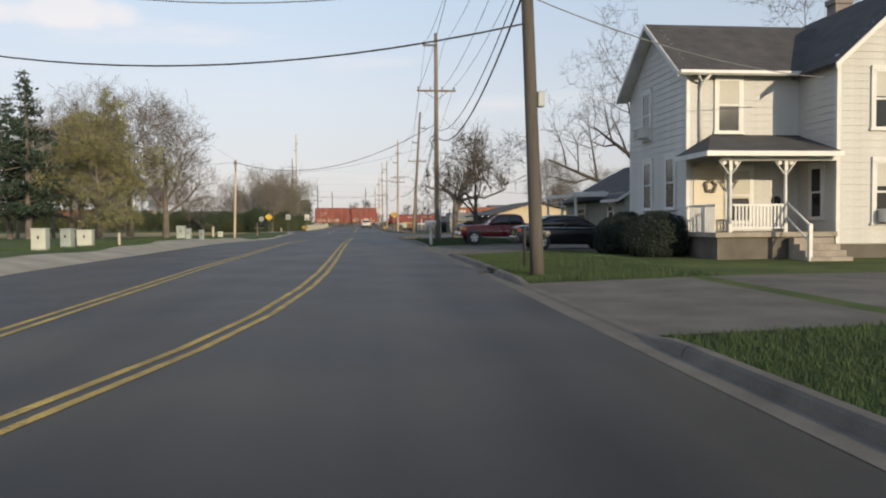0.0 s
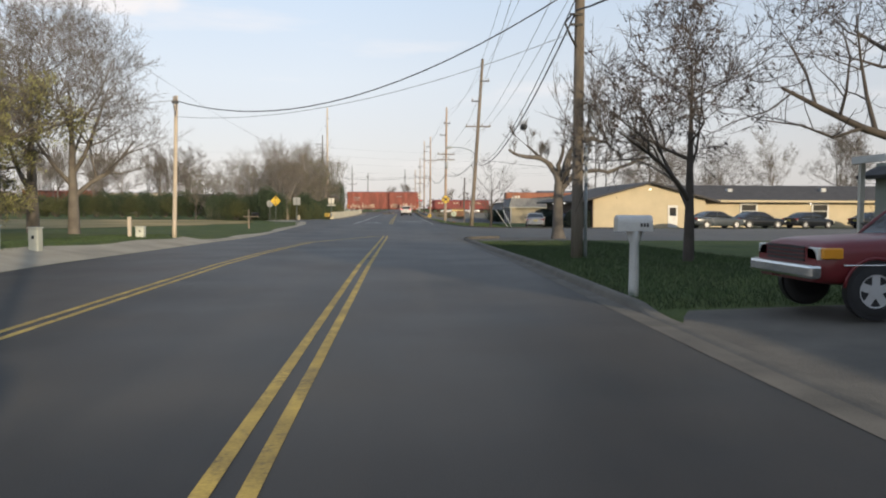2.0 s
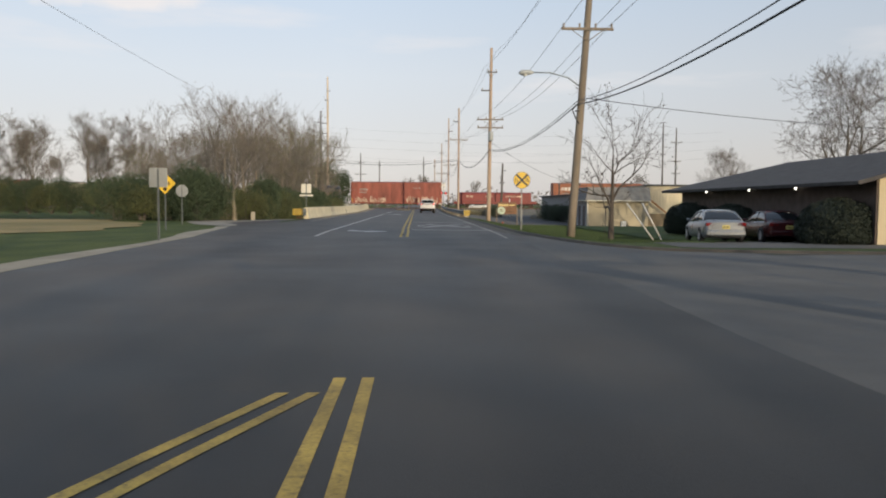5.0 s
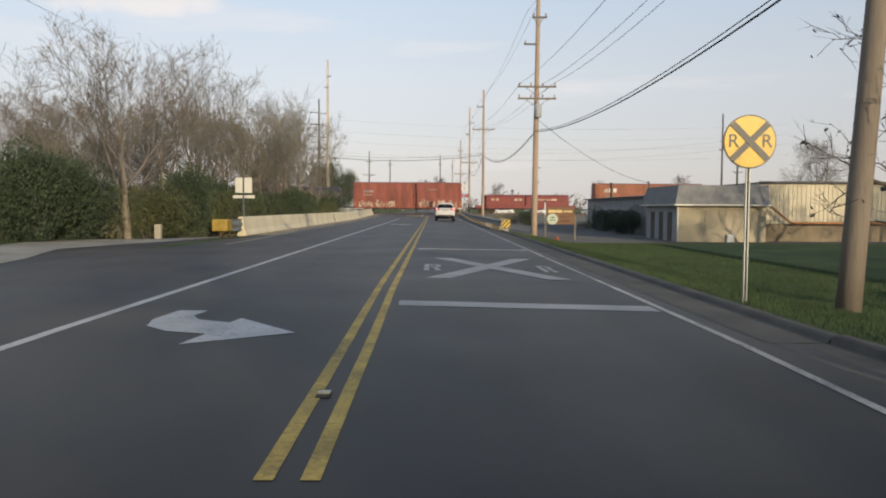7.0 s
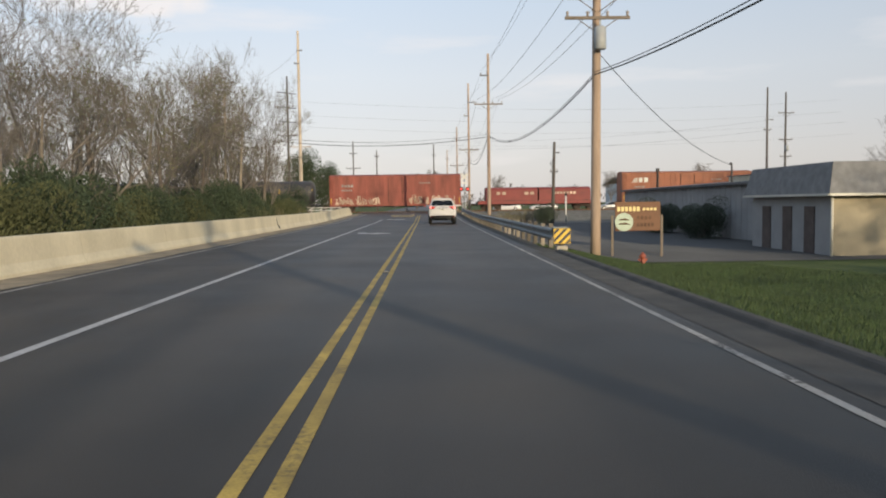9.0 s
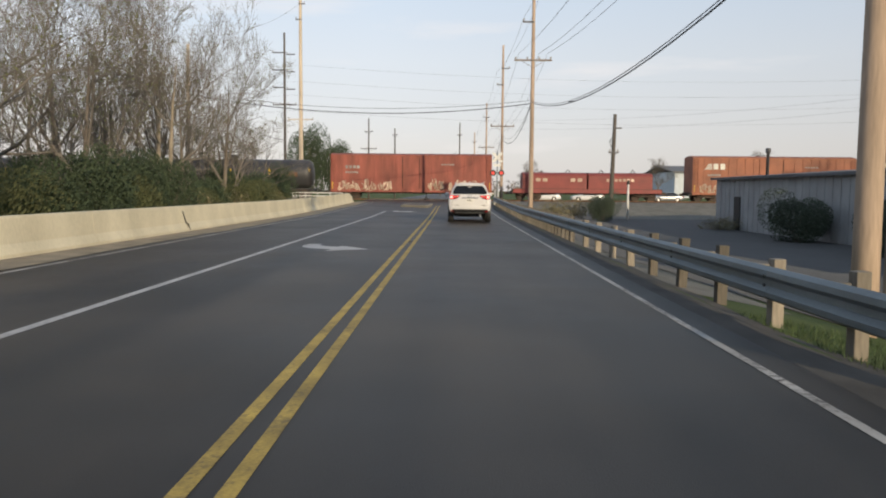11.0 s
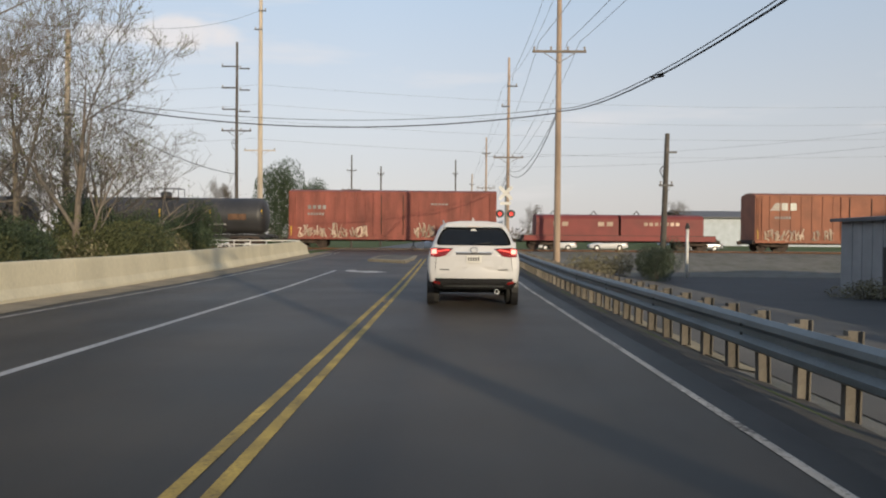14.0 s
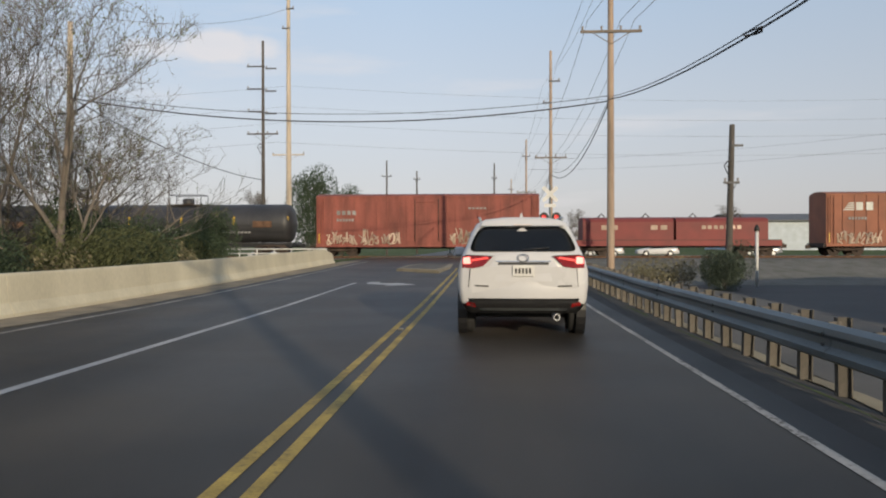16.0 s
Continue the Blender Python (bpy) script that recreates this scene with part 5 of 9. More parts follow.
# ---- crossing signals ----
def crossing_signal(x, y, lit, arm=0):
    s = thing("crossing_signal", "railway crossing signal with crossbuck and red lamps", "crossing signal", x, y, gz(x, y), group="crossing signals")
    bm = B()
    tube(bm, [(0, 0, -0.1), (0, 0, 4.9)], 0.06, 10)
    part("mast", bm, M_STEEL, s)
    bm = B()
    box(bm, -0.28, 0.28, -0.28, 0.28, -0.2, 0.25, bevel=0.04)
    part("base", bm, M_CONC, s)
    for t in (-45, 45):
        bm = B()
        box(bm, -0.6, 0.6, -0.09 - 0.01 * (t > 0), -0.08 - 0.01 * (t > 0), -0.11, 0.11)
        bmesh.ops.transform(bm, matrix=Matrix.Translation((0, 0, 4.35)) @ Matrix.Rotation(radians(t), 4, "Y"), verts=bm.verts)
        blade = part("blade", bm, M_WHITEPAINT, s)
    bm = B()
    box(bm, -0.36, 0.36, -0.1, -0.09, 3.55, 3.75)
    part("plate", bm, M_WHITEPAINT, s)
    bm = B()
    tube(bm, [(-0.38, -0.05, 2.95), (0.38, -0.05, 2.95)], 0.035, 8)
    part("lamp_bar", bm, M_STEEL, s)
    for k in (-0.38, 0.38):
        bm = B()
        disc(bm, (k, -0.12, 2.95), 0.28, "y", 0.02, 24)
        lamp = part("backing", bm, M_BLACK, s)
        bm = B()
        disc(bm, (k, -0.16, 2.95), 0.14, "y", 0.08, 18)
        part("lens", bm, M_REDLAMP if lit else M_REDDARK, lamp)
        bm = B()
        ring = [(k + 0.16 * math.cos(radians(a)), 2.95 + 0.16 * math.sin(radians(a))) for a in range(0, 181, 20)]
        for (xa, za), (xb, zb) in zip(ring, ring[1:]):
            bm.faces.new([bm.verts.new(p) for p in ((xa, -0.13, za), (xb, -0.13, zb), (xb, -0.42, zb), (xa, -0.42, za))])
        bmesh.ops.solidify(bm, geom=bm.faces, thickness=0.008)
        part("hood", bm, M_BLACK, lamp)
    bm = B()
    box(bm, -0.22, 0.22, 0.06, 0.4, 0.7, 1.35, bevel=0.03)
    part("gate_motor", bm, M_STEELPAINT, s)
    if arm:
        d = 1 if arm > 0 else -1
        n = 8
        for k in range(n):
            a, b = 0.3 + abs(arm) * k / n, 0.3 + abs(arm) * (k + 1) / n
            bm = B()
            box(bm, min(d * a, d * b), max(d * a, d * b), -0.03, 0.03, 1.02 - 0.006 * k, 1.14 - 0.01 * k)
            part("gate_arm", bm, M_WHITEPAINT if k % 2 == 0 else M_REDSTRIPE, s)
    return s


crossing_signal(5.2, 195.6, True, -4.4)
crossing_signal(-2.1, 218.5, False)


# ---- buildings ----
FACE = {"-y": 0.0, "-x": -90.0, "+x": 90.0, "+y": 180.0}


def window(parent, x, y, z, w, h, face="-y", ac=False, blind=0.0, trim=None):
    """A sash window: casing, sill, two sashes with a pane each."""
    trim = trim or M_WHITEPAINT
    m = pose(x, y, z, 0, 0, FACE[face])
    bm = B()
    t = 0.1
    box(bm, -w / 2 - t, w / 2 + t, -0.085, 0.02, h, h + 0.14, bevel=0.008)
    win = part("window", bm, trim, parent)
    win.matrix_basis = m
    for a in (-w / 2 - t, w / 2):
        bm = B()
        box(bm, a, a + t, -0.075, 0.02, 0, h, bevel=0.008)
        part("jamb", bm, trim, win)
    bm = B()
    box(bm, -w / 2 - 0.14, w / 2 + 0.14, -0.1, 0.02, -0.07, 0, bevel=0.01)
    part("sill", bm, trim, win)
    for k in (0, 1):
        z0, z1, yy = k * h / 2, (k + 1) * h / 2 + (0.03 if k == 0 else 0), -0.045 - 0.014 * k
        bm = B()
        s = 0.045
        for b in ((-w / 2, -w / 2 + s, z0, z1), (w / 2 - s, w / 2, z0, z1), (-w / 2 + s, w / 2 - s, z0, z0 + s), (-w / 2 + s, w / 2 - s, z1 - s, z1)):
            box(bm, b[0], b[1], yy - 0.02, yy + 0.02, b[2], b[3])
        part("sash", bm, trim, win)
        bm = B()
        box(bm, -w / 2 + s, w / 2 - s, yy - 0.003, yy + 0.003, z0 + s, z1 - s)
        part("pane", bm, M_GLASS, win)
    if blind:
        bm = B()
        box(bm, -w / 2 + 0.05, w / 2 - 0.05, -0.07, -0.064, h * (1 - blind), h - 0.04)
        part("blind", bm, M_CURTAIN, win)
    if ac:
        bm = B()
        box(bm, -w / 2 + 0.08, w / 2 - 0.08, -0.42, 0.0, 0.02, 0.4, bevel=0.02)
        unit = part("air_conditioner", bm, M_WHITEPAINT, win)
        bm = B()
        for i in range(6):
            box(bm, -w / 2 + 0.13, w / 2 - 0.13, -0.43, -0.42, 0.07 + i * 0.05, 0.09 + i * 0.05)
        part("grille", bm, M_DARKIRON, unit)
    return win


def boards(wall, a, b, z0, z1, face, at, mat, course=0.2, top=None):
    """Lapped boards on a wall that runs from a to b; top(z) narrows them under a gable."""
    shared = {}
    z = z0
    while z < z1 - 0.05:
        u, v = (a, b) if top is None else top(z + course * 0.5)
        if v - u > 0.15:
            key = round(v - u, 3)
            if key not in shared:
                bm = B()
                L = (v - u) / 2
                pts = [(-0.012, course + 0.012), (0.0, course + 0.012), (0.0, 0.0), (-0.03, 0.0)]
                loft(bm, [[(s * L, y, zz) for y, zz in pts] for s in (-1, 1)], smooth=False)
                shared[key] = mesh_of(bm, "board")
                shared[key].materials.append(mat)
            o = new("board", shared[key])
            o.parent = wall
            mid = (u + v) / 2
            o.matrix_basis = pose(mid, at, z, 0, 0, 0) if face == "-y" else pose(at, mid, z, 0, 0, -90)
        z += course


def slab(bm, pts, t=0.12):
    """A sloping plate from four corners, with thickness downwards."""
    top = [Vector(p) for p in pts]
    n = (top[1] - top[0]).cross(top[-1] - top[0]).normalized()
    if n.z < 0:
        n = -n
    hi = [bm.verts.new(p) for p in top]
    lo = [bm.verts.new(p - n * t) for p in top]
    k = len(hi)
    fs = [bm.faces.new(hi), bm.faces.new(list(reversed(lo)))] + [bm.faces.new((hi[i], lo[i], lo[(i + 1) % k], hi[(i + 1) % k])) for i in range(k)]
    bmesh.ops.recalc_face_normals(bm, faces=fs)


def shingles(roof, p0, p1, p2, p3, mat, row=0.17, thick=0.009):
    """Courses of shingle as thin steps from the eave p0-p1 up to the ridge p3-p2."""
    p0, p1, p2, p3 = map(Vector, (p0, p1, p2, p3))
    n = (p1 - p0).cross(p3 - p0).normalized()
    if n.z < 0:
        n = -n
    rows_n = max(3, int((p3 - p0).length / row))
    for i in range(rows_n):
        a0, a1 = p0.lerp(p3, i / rows_n), p1.lerp(p2, i / rows_n)
        b0, b1 = p0.lerp(p3, (i + 1) / rows_n), p1.lerp(p2, (i + 1) / rows_n)
        bm = B()
        vs = [bm.verts.new(q) for q in (a0 + n * thick, a1 + n * thick, b1 + n * 0.004, b0 + n * 0.004, a0, a1, b1, b0)]
        for q in ((0, 1, 2, 3), (4, 5, 1, 0), (5, 6, 2, 1), (7, 4, 0, 3)):
            bm.faces.new([vs[k] for k in q])
        bmesh.ops.recalc_face_normals(bm, faces=bm.faces)
        part("shingle_course", bm, mat, roof)


# --- white clapboard farmhouse ---
H0 = gz(12, 15)
house = thing("farmhouse", "two-storey white clapboard house with dark shingle roof", "house", 0, 0, H0)
X0, X1, Y0, Y1, EZ, RZ = 10.9, 18.5, 15.4, 20.3, 5.78, 7.58
YM = (Y0 + Y1) / 2
bm = B()
prof = [(Y0, 0.4), (Y1, 0.4), (Y1, EZ), (YM, RZ - 0.15), (Y0, EZ)]
loft(bm, [[(x, y, z) for y, z in prof] for x in (X0, X1)], smooth=False)
main_wall = part("main_wall", bm, M_SIDING, house)
half = (Y1 - Y0) / 2
boards(main_wall, Y0, Y1, 0.42, RZ - 0.25, "-x", X0 - 0.002, M_SIDING, 0.21, top=lambda z: (Y0, Y1) if z < EZ else (YM - half * (1 - (z - EZ) / (RZ - EZ)), YM + half * (1 - (z - EZ) / (RZ - EZ))))
boards(main_wall, X0, 14.5, 0.78, EZ, "-y", Y0 - 0.002, M_SIDING, 0.21)
WX0, WX1, WY0, WY1, WEZ, WRZ = 14.5, 19.9, 13.45, 21.5, 5.68, 8.1
WM = (WX0 + WX1) / 2
bm = B()
prof = [(WX0, 0.4), (WX1, 0.4), (WX1, WEZ), (WM, WRZ - 0.15), (WX0, WEZ)]
loft(bm, [[(x, y, z) for x, z in prof] for y in (WY0, WY1)], smooth=False)
wing_wall = part("wing_wall", bm, M_SIDING, house)
# added block, always out of view, to throw shade on the bungalow
bm = B()
prof = [(15.5, -0.3), (21.3, -0.3), (21.3, 5.4), (18.4, 7.3), (15.5, 5.4)]
loft(bm, [[(x, y, z) for y, z in prof] for x in (19.95, 27.5)], smooth=False)
part("unseen_shade_wing", bm, M_SIDING, house)
wh = (WX1 - WX0) / 2
boards(wing_wall, WX0, WX1, 0.42, WRZ - 0.25, "-y", WY0 - 0.002, M_SIDING, 0.21, top=lambda z: (WX0, WX1) if z < WEZ else (WM - wh * (1 - (z - WEZ) / (WRZ - WEZ)), WM + wh * (1 - (z - WEZ) / (WRZ - WEZ))))
boards(wing_wall, WY0, Y0, 0.42, WEZ, "-x", WX0 - 0.002, M_SIDING, 0.21)
bm = B()
box(bm, X0 + 0.03, X1, Y0 + 0.03, Y1 - 0.03, -0.4, 0.41)
box(bm, WX0 + 0.03, WX1 - 0.03, WY0 + 0.03, Y0 + 0.03, -0.4, 0.41)
part("foundation", bm, M_KERB, house, "grey stone foundation")
# corner boards
for x, y in ((X0 - 0.035, Y0 - 0.035), (X0 - 0.035, Y1 - 0.07), (WX0 - 0.035, WY0 - 0.035)):
    bm = B()
    box(bm, x, x + 0.11, y, y + 0.11, 0.42, EZ)
    part("corner_trim", bm, M_WHITEPAINT, house)
# roofs
OV = 0.35
bm = B()
dz = OV * (RZ - EZ) / half
slab(bm, [(X0 - 0.4, Y0 - OV, EZ - dz + 0.08), (WM, Y0 - OV, EZ - dz + 0.08), (WM, YM, RZ + 0.08), (X0 - 0.4, YM, RZ + 0.08)])
slab(bm, [(X0 - 0.4, YM, RZ + 0.08), (WM, YM, RZ + 0.08), (WM, Y1 + OV, EZ - dz + 0.08), (X0 - 0.4, Y1 + OV, EZ - dz + 0.08)])
roof = part("main_roof", bm, M_SHINGLE, house)
shingles(roof, (X0 - 0.4, Y0 - OV, EZ - dz + 0.085), (WX0 + 1.6, Y0 - OV, EZ - dz + 0.085), (WX0 + 1.6, YM, RZ + 0.085), (X0 - 0.4, YM, RZ + 0.085), M_SHINGLE)
bm = B()
wdz = 0.3 * (WRZ - WEZ) / wh
slab(bm, [(WX0 - 0.3, WY0 - 0.35, WEZ - wdz + 0.08), (WX0 - 0.3, WY1, WEZ - wdz + 0.08), (WM, WY1, WRZ + 0.08), (WM, WY0 - 0.35, WRZ + 0.08)])
slab(bm, [(WX1 + 0.3, WY1, WEZ - wdz + 0.08), (WX1 + 0.3, WY0 - 0.35, WEZ - wdz + 0.08), (WM, WY0 - 0.35, WRZ + 0.08), (WM, WY1, WRZ + 0.08)])
roof2 = part("wing_roof", bm, M_SHINGLE, house)
shingles(roof2, (WX0 - 0.3, WY1, WEZ - wdz + 0.085), (WX0 - 0.3, WY0 - 0.35, WEZ - wdz + 0.085), (WM, WY0 - 0.35, WRZ + 0.085), (WM, WY1, WRZ + 0.085), M_SHINGLE)


def trim_bar(bm, a, b, w=0.03, h=0.16):
    """A board between two points."""
    a, b = Vector(a), Vector(b)
    d = (b - a).normalized()
    side = Vector((-d.y, d.x, 0)).normalized() if abs(d.z) < 0.99 else Vector((1, 0, 0))
    up = Vector((0, 0, 1))
    loft(bm, [[p + side * sx * w + up * sz * h for sx, sz in ((-1, -0.5), (1, -0.5), (1, 0.5), (-1, 0.5))] for p in (a, b)], smooth=False)


for s in (1, -1):
    bm = B()
    trim_bar(bm, (X0 - 0.42, YM + s * (half + OV), EZ - dz - 0.02), (X0 - 0.42, YM, RZ))
    part("rake_board", bm, M_WHITEPAINT, house)
    bm = B()
    trim_bar(bm, (WM + s * (wh + 0.3), WY0 - 0.37, WEZ - wdz - 0.02), (WM, WY0 - 0.37, WRZ))
    part("rake_board", bm, M_WHITEPAINT, house)
bm = B()
ring = [(0.0, 0.0), (0.0, 0.1), (-0.12, 0.12), (-0.13, 0.03), (-0.06, -0.02)]
loft(bm, [[(x, Y0 - OV + yy, EZ - dz - 0.04 + zz) for yy, zz in ring] for x in (X0 - 0.4, WX0 - 0.1)], smooth=False)
gutter = part("gutter", bm, M_WHITEPAINT, house)
for y_eave in (Y0 - OV, Y1 + OV):
    bm = B()
    slab(bm, [(X0 - 0.4, y_eave, EZ - dz - 0.045), (X0 + 0.0, y_eave, EZ - dz - 0.045), (X0 + 0.0, YM, RZ - 0.045), (X0 - 0.4, YM, RZ - 0.045)] if y_eave < YM else [(X0 - 0.4, YM, RZ - 0.045), (X0 + 0.0, YM, RZ - 0.045), (X0 + 0.0, y_eave, EZ - dz - 0.045), (X0 - 0.4, y_eave, EZ - dz - 0.045)], 0.03)
    part("soffit", bm, M_WHITEPAINT, house, "white painted soffit boards")
bm = B()
tube(bm, [(X0 + 0.55, Y0 - OV - 0.03, EZ - dz - 0.05), (X0 + 0.4, Y0 - 0.12, EZ - 0.55), (X0 + 0.38, Y0 - 0.08, EZ - 0.8), (X0 + 0.38, Y0 - 0.08, 3.5)], 0.045, 8)
tube(bm, [(X0 + 0.2, Y0 - OV - 0.03, EZ - dz - 0.05), (X0 + 0.4, Y0 - 0.12, EZ - 0.5)], 0.04, 8)
part("downpipe", bm, M_WHITEPAINT, house)
bm = B()
box(bm, 17.1, 17.65, 17.6, 18.1, 7.2, 8.6)
box(bm, 17.05, 17.7, 17.55, 18.15, 8.45, 8.65)
part("chimney", bm, M_BRICKGREY, house)
window(house, X0 - 0.01, 18.6, 3.92, 0.68, 1.55, "-x", ac=True)
window(house, X0 - 0.01, 18.5, 1.5, 0.68, 1.6, "-x")
window(house, X0 - 0.01, 16.55, 1.5, 0.68, 1.6, "-x")
window(house, 12.2, Y0 - 0.01, 3.8, 0.72, 1.6, "-y", blind=0.48)
window(house, 16.0, WY0 - 0.01, 3.7, 0.85, 1.65, "-y", blind=0.45)
window(house, 16.05, WY0 - 0.01, 1.0, 0.85, 1.75, "-y", ac=True, blind=0.4)
window(house, 12.55, Y0 - 0.01, 1.05, 0.72, 1.6, "-y", blind=0.55)
window(house, WX0 - 0.01, 14.35, 1.15, 0.55, 1.5, "-x")
# front door
bm = B()
box(bm, 11.2, 12.05, Y0 - 0.03, Y0 + 0.02, 0.8, 2.75, bevel=0.01)
box(bm, 11.1, 11.2, Y0 - 0.05, Y0 + 0.02, 0.8, 2.85)
box(bm, 12.05, 12.15, Y0 - 0.05, Y0 + 0.02, 0.8, 2.85)
box(bm, 11.1, 12.15, Y0 - 0.05, Y0 + 0.02, 2.75, 2.87)
door = part("front_door", bm, M_CREAMDOOR, house)
bm = B()
for k in range(24):
    t = 2 * math.pi * k / 24
    r = 0.16 + 0.02 * math.cos(5 * t)
    tube(bm, [(11.62 + r * 0.9 * math.cos(t), Y0 - 0.07, 2.15 + r * math.sin(t)), (11.62 + r * 1.25 * math.cos(t + 0.4), Y0 - 0.1, 2.15 + r * 1.25 * math.sin(t + 0.4))], [0.05, 0.015], 5)
part("wreath", bm, M_WREATH, door, "dried grey-green door wreath")
bm = B()
disc(bm, (13.75, Y0 - 0.06, 1.7), 0.14, "y", 0.06, 16)
part("wall_ornament", bm, M_DARKIRON, house)
# porch
bm = B()
box(bm, X0 - 0.05, WX0 - 0.02, WY0 - 0.1, Y0 - 0.03, 0.62, 0.76, bevel=0.01)
deck = part("porch_deck", bm, M_DECKWOOD, house)
bm = B()
box(bm, X0 + 0.05, WX0 - 0.05, WY0, Y0 - 0.05, -0.4, 0.62)
part("porch_base", bm, M_KERB, house, "stained concrete porch base")
for x in (11.33, 12.97):
    bm = B()
    box(bm, x - 0.05, x + 0.05, WY0 - 0.02, WY0 + 0.08, 0.76, 1.0)
    tube(bm, [(x, WY0 + 0.03, 1.0), (x, WY0 + 0.03, 1.3), (x, WY0 + 0.03, 1.9), (x, WY0 + 0.03, 2.4), (x, WY0 + 0.03, 2.5)], [0.045, 0.055, 0.05, 0.042, 0.05], 8)
    box(bm, x - 0.05, x + 0.05, WY0 - 0.02, WY0 + 0.08, 2.5, 2.8)
    for s in (-1, 1):
        tube(bm, [(x + s * 0.04, WY0 + 0.03, 2.4), (x + s * 0.2, WY0 + 0.03, 2.62), (x + s * 0.32, WY0 + 0.03, 2.78)], 0.025, 5)
        disc(bm, (x + s * 0.17, WY0 + 0.03, 2.72), 0.06, "y", 0.03, 10)
    part("porch_post", bm, M_WHITEPAINT, house)
bm = B()
box(bm, X0 + 0.1, WX0 - 0.02, WY0 - 0.04, WY0 + 0.1, 2.78, 2.98, bevel=0.01)
part("porch_beam", bm, M_WHITEPAINT, house)
bm = B()
e0, e1, t0, t1 = X0 - 0.4, WX0 - 0.03, X0 + 0.75, WX0 - 0.03
slab(bm, [(e0, WY0 - 0.35, 3.02), (e1, WY0 - 0.35, 3.02), (t1, Y0, 3.72), (t0, Y0, 3.72)], 0.1)
slab(bm, [(e0, Y0, 3.02), (e0, WY0 - 0.35, 3.02), (t0, Y0, 3.72)], 0.1)
part("porch_roof", bm, M_SHINGLE, house)
bm = B()
box(bm, e0 - 0.02, e1, WY0 - 0.4, WY0 - 0.35, 2.88, 3.02)
box(bm, e0 - 0.05, e0 - 0.02, WY0 - 0.4, Y0, 2.88, 3.02)
part("porch_fascia", bm, M_WHITEPAINT, house)
bm = B()
box(bm, 11.4, 12.92, WY0 + 0.005, WY0 + 0.055, 1.5, 1.56)
box(bm, 11.4, 12.92, WY0 + 0.01, WY0 + 0.05, 0.86, 0.91)
part("handrail", bm, M_WHITEPAINT, house)
for k in range(14):
    bm = B()
    x = 11.47 + k * 0.106
    box(bm, x, x + 0.05, WY0 + 0.015, WY0 + 0.045, 0.91, 1.5)
    part("baluster", bm, M_WHITEPAINT, house)
bm = B()
box(bm, X0 + 0.02, X0 + 0.07, WY0 + 0.1, Y0 - 0.1, 1.5, 1.56)
part("handrail", bm, M_WHITEPAINT, house)
for k in range(14):
    bm = B()
    y = WY0 + 0.15 + k * 0.12
    box(bm, X0 + 0.03, X0 + 0.06, y, y + 0.05, 0.76, 1.5)
    part("baluster", bm, M_WHITEPAINT, house)
for k in range(4):
    bm = B()
    box(bm, 13.0, 14.2, WY0 - 0.1 - 0.28 * (k + 1), WY0 - 0.1 - 0.28 * k, -0.3, 0.6 - 0.17 * k, bevel=0.01)
    part("step", bm, M_DECKWOOD, house)
bm = B()
tube(bm, [(13.0, WY0 + 0.03, 1.62), (13.0, WY0 - 1.15, 0.95)], 0.03, 6)
tube(bm, [(13.0, WY0 + 0.03, 1.2), (13.0, WY0 - 1.15, 0.5)], 0.025, 6)
box(bm, 12.95, 13.05, WY0 - 1.2, WY0 - 1.1, -0.2, 1.0)
part("stair_rail", bm, M_WHITEPAINT, house)

# --- grey-green bungalow ---
hb = thing("bungalow", "single-storey grey-green sided bungalow with dark roof", "house", 0, 0, gz(15, 34))
BX0, BX1, BY0, BY1, BE, BR = 14.4, 20.6, 31.0, 42.2, 2.45, 4.35
BM, bh = (BX0 + BX1) / 2, (BX1 - BX0) / 2
bm = B()
loft(bm, [[(x, y, z) for x, z in ((BX0, -0.3), (BX1, -0.3), (BX1, BE), (BM, BR - 0.12), (BX0, BE))] for y in (BY0, BY1)], smooth=False)
bw = part("wall", bm, M_SAGE, hb)
boards(bw, BX0, BX1, 0.2, BR - 0.2, "-y", BY0 - 0.002, M_SAGE, 0.24, top=lambda z: (BX0, BX1) if z < BE else (BM - bh * (1 - (z - BE) / (BR - BE)), BM + bh * (1 - (z - BE) / (BR - BE))))
boards(bw, BY0, BY1, 0.2, BE, "-x", BX0 - 0.002, M_SAGE, 0.24)
bm = B()
bdz = 0.45 * (BR - BE) / bh
slab(bm, [(BX0 - 0.45, BY1 + 0.3, BE - bdz + 0.08), (BX0 - 0.45, BY0 - 0.25, BE - bdz + 0.08), (BM, BY0 - 0.25, BR + 0.08), (BM, BY1 - 2.2, BR + 0.08)])
slab(bm, [(BX1 + 0.45, BY0 - 0.25, BE - bdz + 0.08), (BX1 + 0.45, BY1 + 0.3, BE - bdz + 0.08), (BM, BY1 - 2.2, BR + 0.08), (BM, BY0 - 0.25, BR + 0.08)])
slab(bm, [(BX0 - 0.45, BY1 + 0.3, BE - bdz + 0.08), (BM, BY1 - 2.2, BR + 0.08), (BX1 + 0.45, BY1 + 0.3, BE - bdz + 0.08)])
br = part("roof", bm, M_SHINGLE, hb)
shingles(br, (BX0 - 0.45, BY1 - 2.2, BE - bdz + 0.085), (BX0 - 0.45, BY0 - 0.25, BE - bdz + 0.085), (BM, BY0 - 0.25, BR + 0.085), (BM, BY1 - 2.2, BR + 0.085), M_SHINGLE, 0.35)
bm = B()
slab(bm, [(12.5, 40.2, 2.62), (12.5, 33.6, 2.62), (BX0 - 0.2, 33.6, 2.78), (BX0 - 0.2, 40.2, 2.78)], 0.1)
part("porch_roof", bm, M_ROOFPALE, hb)
